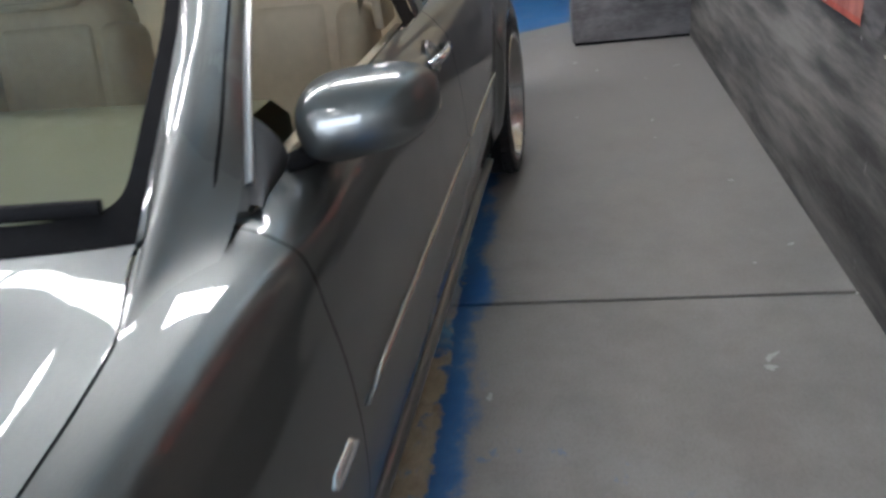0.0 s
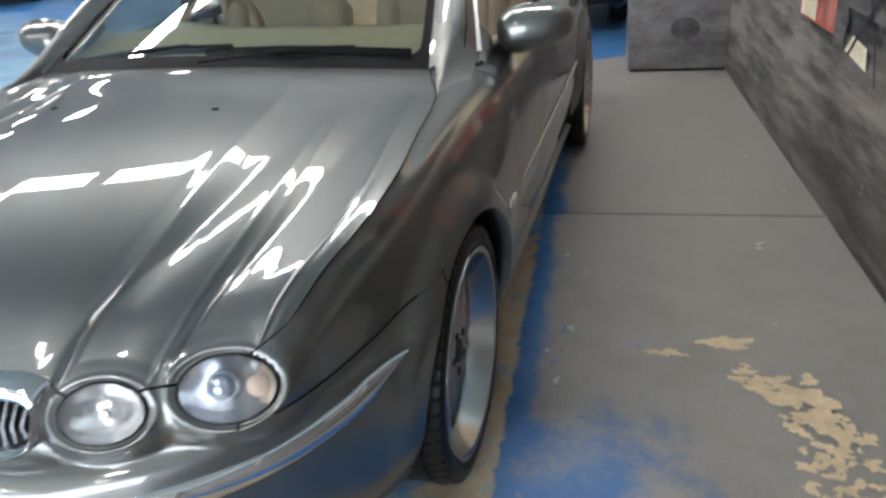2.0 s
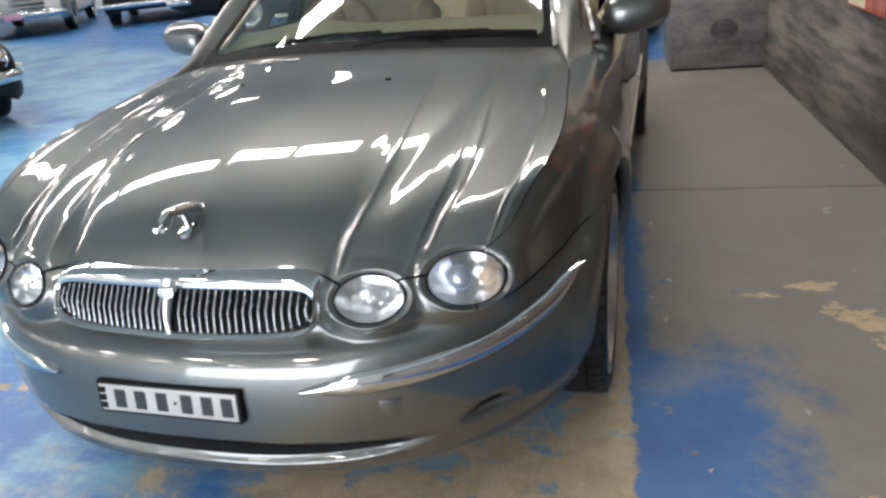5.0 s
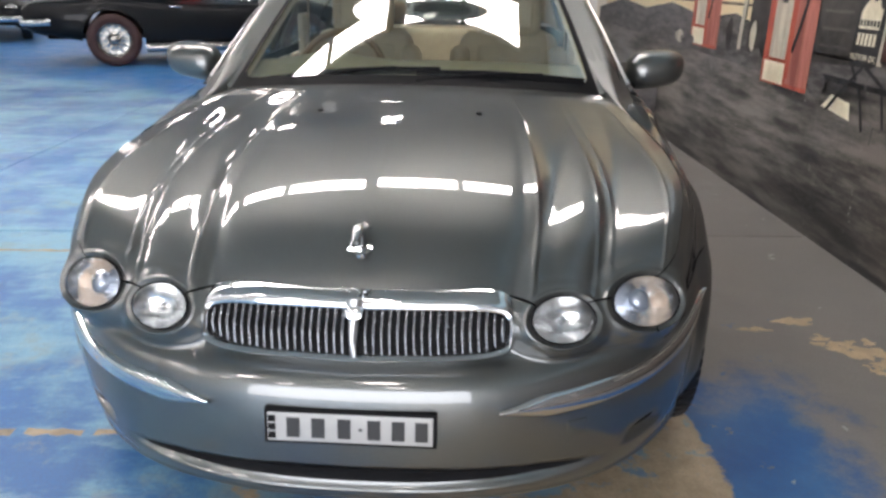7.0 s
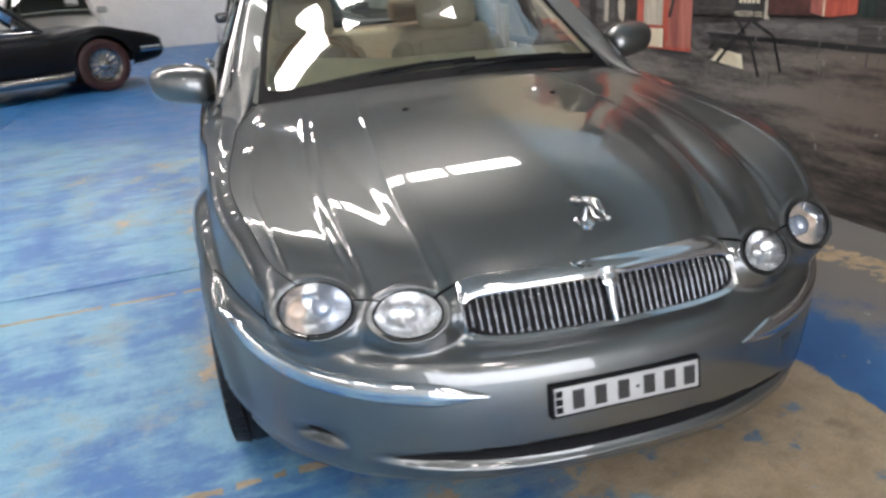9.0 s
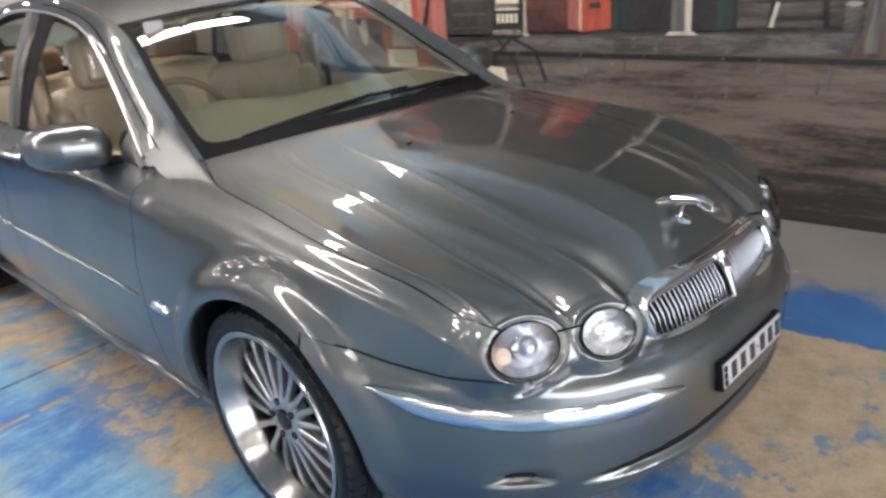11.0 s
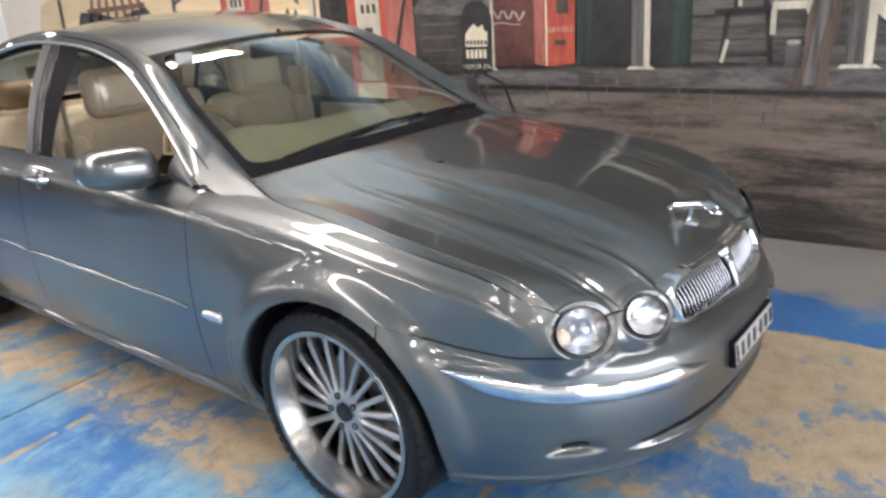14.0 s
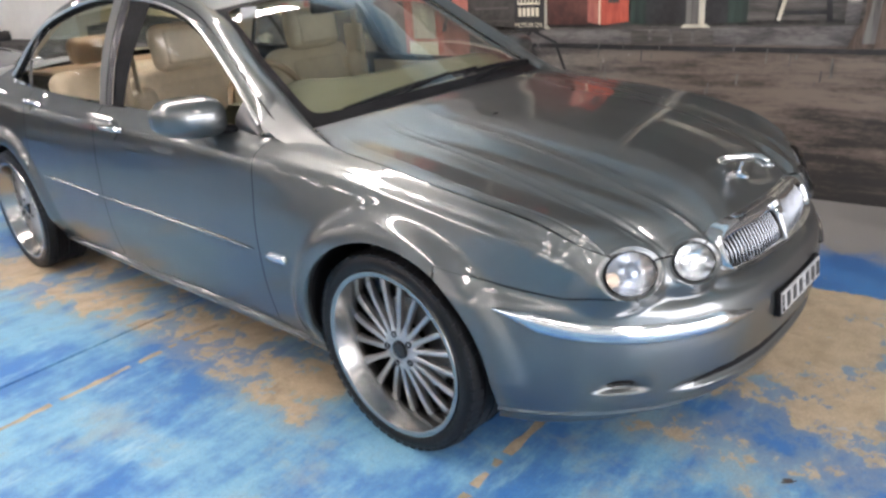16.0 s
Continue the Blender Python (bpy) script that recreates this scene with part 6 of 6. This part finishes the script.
    # wipers lying along the foot of the windscreen
    for pts in (((-0.52, 0.495, 0.950), (-0.20, 0.438, 0.992), (0.10, 0.416, 1.003)), ((0.02, 0.408, 0.993), (0.30, 0.438, 0.990), (0.60, 0.53, 0.960))):
        w = new("wiper")
        w.parent = car
        part("wiper_blade", tube([crom(pts, np.array([k / 9]))[0] for k in range(10)], 0.010, 6, 1.4), M_BLACK, w)
        a = Vector(pts[0])
        part("wiper_arm", tube([a + Vector((0, -0.05, -0.02)), Vector(pts[1]) + Vector((0, -0.015, 0.006)), (Vector(pts[1]) + Vector(pts[2])) / 2 + Vector((0, 0, 0.012))], 0.007, 6), M_BLACK, w)
    part("screen_sticker", box(-0.50, -0.43, 1.045, 1.05, 1.255, 1.295), M_PLATE, car, "small square sticker inside the windscreen")


car = build_car()
car.matrix_basis = pose(0, 0, 0, 0, 0, -4.0)


# ---- the other cars of the showroom ----
M_GREYPAINT = car_paint("grey_green_paint", (0.36, 0.36, 0.33), 0.5, 0.35)
M_MAROON = plain("red_edged_rubber", (0.045, 0.014, 0.013), 0.5, vary=0.25)
M_WHITEWALL = plain("whitewall", (0.62, 0.60, 0.55), 0.6, vary=0.1)
M_DARKGLASS = glassy("shaded_glass", (0.25, 0.28, 0.26), 1.0, 1.5)
M_COUPEGLASS = glassy("coupe_glass", (0.85, 0.87, 0.83), 0.9, 1.5)


def body_shell(name, keys, arches, paint, parent, n=90):
    """A lofted car body; keys are (y, half width, low edge, shoulder, crown) from nose to tail."""
    K = np.array(keys, float)
    y = np.linspace(K[0, 0], K[-1, 0], n)
    w, lo, sh, cr = (pchip(K[:, 0], K[:, c], y) for c in (1, 2, 3, 4))
    rows = []
    for k in range(n):
        h = sh[k] - lo[k]
        half = [(0.90, lo[k]), (0.985, lo[k] + 0.14 * h), (1.0, lo[k] + 0.45 * h), (0.985, lo[k] + 0.78 * h), (0.955, lo[k] + 0.95 * h), (0.88, sh[k] + 0.004), (0.60, sh[k] * 0.35 + cr[k] * 0.65), (0.0, cr[k])]
        c = crom(half, np.linspace(0, 1, 33))
        full = np.vstack([c * np.array([-1, 1]), (c[::-1])[1:]])
        rows.append([(px * w[k], y[k], pz) for px, pz in full])
    me = grid_mesh(name, np.array(rows), flip=True)
    for cy, cz, r in arches:
        me = cut_circle(me, cy, cz, r)
    bm = bmesh.new()
    bm.from_mesh(me)
    for end in (0, -1):
        ring = [bm.verts.new(p) for p in rows[end]]
        bm.faces.new(ring)
    bmesh.ops.remove_doubles(bm, verts=bm.verts[:], dist=1e-5)
    bmesh.ops.recalc_face_normals(bm, faces=bm.faces[:])
    part("body", smooth_all(bm, 45), paint, parent)
    inner = box(-K[:, 1].max() * 0.86, K[:, 1].max() * 0.86, K[0, 0] + 0.25, K[-1, 0] - 0.25, K[:, 2].max() * 0.9, K[:, 3].min() * 0.62, 0.03)
    part("underbody", inner, M_BLACK, parent)


def road_wheel(parent, side, x, y, R, tyre_mat, hub_mat, band=None, ribs=0):
    hub = new("wheel")
    hub.parent = parent
    hub.matrix_basis = Matrix.Translation((side * x, y, R)) @ (Matrix.Identity(4) if side > 0 else pose(0, 0, 0, 0, 0, 180))
    r = R * 0.64
    part("tyre", lathe([(-0.09, r), (-0.10, R * 0.85), (-0.085, R * 0.97), (-0.05, R), (0.05, R), (0.085, R * 0.97), (0.10, R * 0.86), (0.098, R * 0.74), (0.085, r)], 56), tyre_mat, hub)
    part("rim", lathe([(0.085, r), (0.095, r * 0.99), (0.085, r * 0.93), (0.055, r * 0.86), (0.045, r * 0.55), (0.06, r * 0.34), (0.085, r * 0.26), (0.098, r * 0.15), (0.10, 0.0)], 48), hub_mat, hub)
    if band:
        part("whitewall", lathe([(0.0985, R * 0.72), (0.102, R * 0.77), (0.1005, R * 0.83)], 48), band, hub)
    for k in range(ribs):
        a = 2 * math.pi * k / ribs
        part("rib", tube([(0.062, r * 0.36 * math.cos(a), r * 0.36 * math.sin(a)), (0.062, r * 0.86 * math.cos(a), r * 0.86 * math.sin(a))], 0.011, 6, 1.6), hub_mat, hub)


def cabin(parent, front, header, rear, tail, paint, glass, side_glass, fast=False):
    """Roof, pillars and panes; each key is (half width, y, z)."""
    keys = [front, header, rear, tail]
    u = np.linspace(0, 1, 15)
    def across(a, b, crown, dy):
        c = np.array(a)[None] * (1 - u[:, None]) + np.array(b)[None] * u[:, None]
        s = np.linspace(-1, 1, 21)
        return np.stack([np.stack([q[0] * s, q[1] + dy * (1 - s * s) * (1 if a[2] < b[2] else -1 if a[2] > b[2] else 0), q[2] + crown * (1 - s * s)], -1) for q in c])
    part("windscreen", grid_mesh("windscreen", across(front, header, 0.03, -0.10)), glass, parent).visible_shadow = False
    part("roof", grid_mesh("roof", across(header, rear, 0.045, 0.0)), paint, parent)
    part("tail_window", grid_mesh("tail_window", across(rear, tail, 0.03, -0.06)), paint if fast else glass, parent)
    for s in (1, -1):
        for a, b in zip(keys, keys[1:]):
            part("pillar", tube([(s * a[0], a[1], a[2]), (s * (a[0] + b[0]) / 2, (a[1] + b[1]) / 2, (a[2] + b[2]) / 2 + 0.008), (s * b[0], b[1], b[2])], 0.028, 8), paint, parent)
        part("window_edge", tube([(s * (front[0] + 0.01), front[1], front[2] + 0.01), (s * (tail[0] + 0.03), tail[1], tail[2] - 0.01)], 0.012, 6), M_CHROME, parent)
        q = (np.array(front) + np.array(tail)) / 2
        f, h, r, t = (np.array(k) * np.array([s, 1, 1]) for k in keys)
        top = np.vstack([f, h, r, t]) if not fast else np.vstack([f, h, h * 0.4 + r * 0.6])
        low = np.array([f * (1 - a) + t * a for a in (0, 0.25, 0.75, 1)]) if not fast else np.array([f, f * 0.68 + t * 0.32, f * 0.6 + t * 0.4])
        if side_glass:
            part("side_window", grid_mesh("side_window", np.stack([low, top]), flip=s < 0), side_glass, parent).visible_shadow = False
        if fast:
            top = np.vstack([h * 0.4 + r * 0.6, r, t])
            low = np.array([f * 0.6 + t * 0.4, f * 0.3 + t * 0.7, t])
            part("rear_quarter", grid_mesh("rear_quarter", np.stack([low, top]), flip=s < 0), paint, parent)
        else:
            part("middle_pillar", tube([tuple(f * 0.52 + t * 0.48), tuple(h * 0.55 + r * 0.45)], 0.035, 8, 0.6), paint, parent)


def bumper(parent, half, y, z, bend, r=0.045, label="chrome bumper bar"):
    pts = [(half * a, y + bend * abs(a) ** 4, z) for a in np.linspace(-1, 1, 25)]
    part("bumper", tube(pts, r, 10, 1.3), M_CHROME, parent, label)


def round_lamp(parent, x, y, z, r, name="headlamp"):
    lamp = new(name)
    lamp.parent = parent
    n = (0, -1, 0.06)
    part("lamp_rim", disc([(-0.05, r + 0.02), (0.012, r + 0.018), (0.018, r + 0.006), (0.004, r)], (x, y, z), n, steps=28), M_CHROME, lamp)
    part("lamp_glass", disc([(0.02, 0.0), (0.016, r * 0.5), (0.002, r)], (x, y, z), n, steps=28), M_REFLECT, lamp)


def black_coupe():
    c = thing("classic_coupe", "shiny black classic fastback coupe with red seats and chrome", "car")
    c.matrix_basis = pose(-2.245, 10.98, 0, 0, 0, 110.7) @ Matrix.Scale(1.13, 4)
    keys = [(-0.86, 0.62, 0.44, 0.56, 0.56), (-0.78, 0.80, 0.36, 0.62, 0.64), (-0.4, 0.865, 0.30, 0.735, 0.73), (0.0, 0.885, 0.27, 0.82, 0.79), (0.5, 0.875, 0.25, 0.785, 0.83), (1.2, 0.875, 0.25, 0.775, 0.84), (1.9, 0.88, 0.25, 0.80, 0.86), (2.45, 0.89, 0.27, 0.86, 0.90), (2.95, 0.86, 0.34, 0.83, 0.88), (3.4, 0.79, 0.42, 0.79, 0.81), (3.52, 0.70, 0.48, 0.72, 0.74)]
    body_shell("coupe_body", keys, ((0.0, 0.335, 0.375), (2.49, 0.335, 0.375)), M_BLACKPAINT, c)
    cabin(c, (0.70, 0.62, 0.80), (0.56, 1.12, 1.22), (0.54, 1.75, 1.25), (0.50, 3.05, 0.88), M_BLACKPAINT, M_COUPEGLASS, None, True)
    for s in (1, -1):
        for y in (0.0, 2.49):
            road_wheel(c, s, 0.74, y, 0.335, M_MAROON, M_POLISH, ribs=12)
        part("side_pipe", tube([(s * 0.86, 0.42, 0.25), (s * 0.895, 0.55, 0.245), (s * 0.895, 1.3, 0.24), (s * 0.895, 2.02, 0.24), (s * 0.88, 2.1, 0.24)], 0.055, 10, 1.15), M_POLISH, c, "long polished side exhaust")
        part("seat", leaning(cushion(s * 0.36 - 0.25, s * 0.36 + 0.25, 1.26, 1.56, 0.45, 1.12, 0.09), -14, (s * 0.36, 1.42, 0.5)), M_RED, c, "red vinyl bucket seat")
        part("door_card", box(s * 0.80, s * 0.77, 0.75, 1.75, 0.5, 0.76, 0.01), M_RED, c)
        part("quarter_bumper", tube([(s * 0.30, -0.86, 0.47), (s * 0.6, -0.85, 0.47), (s * 0.82, -0.72, 0.48), (s * 0.895, -0.45, 0.49)], 0.035, 8, 1.3), M_CHROME, c)
        part("rear_bumper", tube([(s * 0.35, 3.55, 0.55), (s * 0.65, 3.54, 0.55), (s * 0.80, 3.42, 0.55), (s * 0.86, 3.2, 0.56)], 0.035, 8, 1.3), M_CHROME, c)
        part("door_handle", tube([(s * 0.885, 1.62, 0.745), (s * 0.905, 1.7, 0.75), (s * 0.885, 1.78, 0.755)], 0.014, 8), M_CHROME, c)
        part("door_mirror", disc([(-0.04, 0.0), (-0.03, 0.04), (0.0, 0.055), (0.01, 0.05), (0.01, 0.0)], (s * 0.86, 0.95, 0.89), (0, 1, 0), 1.2, 0.8, 20), M_CHROME, c)
    part("tail_window", tube([(0.0, 2.0, 1.20), (0.0, 2.9, 0.95)], 0.30, 8, 0.12), M_DARKGLASS, c)
    part("dashboard", box(-0.7, 0.7, 0.68, 0.86, 0.68, 0.84, 0.03), M_BLACK, c)
    part("steering_wheel", leaning(lathe([(-0.012, 0.19), (0.0, 0.202), (0.012, 0.19), (0.0, 0.178)], 32, "y", True), 20, (0, 0, 0)), M_WOOD, c).matrix_basis = Matrix.Translation((0.36, 1.02, 0.86))


def parked_saloon(label, at, turn, paint, keys, cab, wheels, glass, tall_grille=False, group=""):
    c = thing("parked_car", label, "car", at, turn, group=group)
    R, wb = wheels
    body_shell("saloon_body", keys, ((0.0, R, R + 0.045), (wb, R, R + 0.045)), paint, c)
    cabin(c, *cab, paint, glass, glass)
    half, nose = keys[1][1], keys[0][0]
    for s in (1, -1):
        for y in (0.0, wb):
            road_wheel(c, s, max(k[1] for k in keys) - 0.13, y, R, M_TYRE, M_CHROME if tall_grille else M_RIM, M_WHITEWALL if tall_grille else None)
        part("door_mirror", box(s * (cab[0][0] + 0.06), s * (cab[0][0] + 0.24), cab[0][1] + 0.18, cab[0][1] + 0.26, cab[0][2] + 0.01, cab[0][2] + 0.13, 0.03), paint, c)
    return c, half, nose


def plain_plate(parent, y, z, material, w=0.37, h=0.11):
    part("number_plate", box(-w / 2, w / 2, y - 0.012, y, z - h / 2, z + h / 2, 0.004), material, parent)


SALOON = [(-0.88, 0.66, 0.32, 0.60, 0.60), (-0.80, 0.80, 0.24, 0.68, 0.70), (-0.3, 0.87, 0.22, 0.78, 0.82), (0.4, 0.88, 0.22, 0.86, 0.93), (1.5, 0.89, 0.22, 0.90, 0.96), (2.8, 0.88, 0.22, 0.93, 0.98), (3.5, 0.84, 0.28, 0.92, 0.96), (3.72, 0.74, 0.36, 0.86, 0.88)]
SALOON_CAB = ((0.74, 0.42, 0.90), (0.58, 1.15, 1.44), (0.57, 2.2, 1.44), (0.68, 2.95, 0.97))
black_coupe()

# grey saloon behind the coupe
c, half, nose = parked_saloon("pale grey saloon with a paper card behind its windscreen", (-3.15, 14.5, 0), 4, M_GREYPAINT, SALOON, SALOON_CAB, (0.32, 2.7), M_DARKGLASS)
for s in (1, -1):
    round_lamp(c, s * 0.58, nose + 0.06, 0.60, 0.085)
part("bumper_bar", box(-0.8, 0.8, nose - 0.04, nose + 0.1, 0.36, 0.50, 0.03), M_GREYPAINT, c)
c.matrix_basis = c.matrix_basis @ Matrix.Scale(1.12, 4)
part("windscreen_card", box(0.30, 0.52, 0.62, 0.63, 1.06, 1.22), M_PLATE, c, "white paper card")

# black car with chrome lamps and bumper
c, half, nose = parked_saloon("black classic saloon with bright chrome lamps and bumper", (-5.34, 3.45, 0), 62, M_BLACKPAINT, SALOON, SALOON_CAB, (0.32, 2.7), M_DARKGLASS)
for s in (1, -1):
    round_lamp(c, s * 0.62, nose + 0.03, 0.63, 0.085)
    round_lamp(c, s * 0.40, nose - 0.01, 0.62, 0.07)
    part("turn_lamp", box(s * 0.76, s * 0.85, nose + 0.08, nose + 0.16, 0.50, 0.56, 0.015), M_REFLECT, c)
    part("overrider", box(s * 0.30, s * 0.36, nose - 0.13, nose - 0.02, 0.36, 0.56, 0.02), M_CHROME, c)
bumper(c, 0.80, nose - 0.06, 0.46, 0.16)
part("grille_frame", box(-0.30, 0.30, nose - 0.03, nose + 0.04, 0.52, 0.68, 0.02), M_CHROME, c)
for k in range(11):
    part("grille_bar", box(-0.27 + 0.05 * k, -0.25 + 0.05 * k, nose - 0.036, nose - 0.028, 0.535, 0.665), M_BLACK, c)
plain_plate(c, nose - 0.11, 0.34, M_STEEL)

# wide silver classic with a broad grille
WIDE = [(-1.0, 0.90, 0.40, 0.78, 0.78), (-0.9, 0.97, 0.32, 0.86, 0.88), (-0.3, 1.0, 0.28, 0.92, 0.98), (0.6, 1.0, 0.28, 0.95, 1.02), (2.0, 1.0, 0.28, 0.95, 1.0), (3.4, 0.99, 0.30, 0.97, 1.0), (4.4, 0.95, 0.36, 0.94, 0.97), (4.6, 0.88, 0.44, 0.88, 0.9)]
WIDE_CAB = ((0.82, 0.75, 1.0), (0.66, 1.35, 1.42), (0.64, 2.4, 1.42), (0.76, 3.0, 1.0))
c, half, nose = parked_saloon("wide silver classic saloon with a broad chrome grille", (-11.37, 12.54, 0), 28, M_SILVERPAINT, WIDE, WIDE_CAB, (0.36, 3.1), M_DARKGLASS, True)
part("grille_panel", box(-0.62, 0.62, nose - 0.03, nose + 0.05, 0.55, 0.76, 0.015), M_STEEL, c)
for k in range(24):
    part("grille_bar", box(-0.60 + 0.052 * k, -0.585 + 0.052 * k, nose - 0.038, nose - 0.03, 0.56, 0.75), M_CHROME, c)
for z in (0.56, 0.65, 0.75):
    part("grille_bar", box(-0.63, 0.63, nose - 0.045, nose - 0.036, z - 0.012, z + 0.012), M_CHROME, c)
for s in (1, -1):
    for x in (0.70, 0.86):
        round_lamp(c, s * x, nose + 0.03, 0.66, 0.07)
bumper(c, 0.98, nose - 0.10, 0.46, 0.12, 0.06)
for x in (-0.62, -0.22, 0.22, 0.62):
    part("overrider", box(x - 0.03, x + 0.03, nose - 0.19, nose - 0.06, 0.36, 0.56, 0.02), M_CHROME, c)
plain_plate(c, nose - 0.17, 0.44, plain("plate_mauve", (0.45, 0.25, 0.36), 0.5), 0.34, 0.13)

# dark cars further back and beyond the walk
c, half, nose = parked_saloon("dark saloon standing in the shade of the hall", (-8.9, 13.4, 0), 25, M_BLACKPAINT, SALOON, SALOON_CAB, (0.32, 2.7), M_DARKGLASS, group="dark cars")
bumper(c, 0.82, nose - 0.05, 0.44, 0.14)
for s in (1, -1):
    round_lamp(c, s * 0.60, nose + 0.05, 0.62, 0.08)
c, half, nose = parked_saloon("black saloon parked beyond the grey painted block", (0.62, 7.25, 0), 0, M_JET, SALOON, SALOON_CAB, (0.32, 2.7), M_COUPEGLASS, group="dark cars")
for s in (1, -1):
    round_lamp(c, s * 0.56, nose + 0.06, 0.60, 0.075)
part("bumper_bar", box(-0.78, 0.78, nose - 0.04, nose + 0.1, 0.30, 0.46, 0.03), M_BLACKPAINT, c)
plain_plate(c, nose - 0.045, 0.40, M_STEEL)
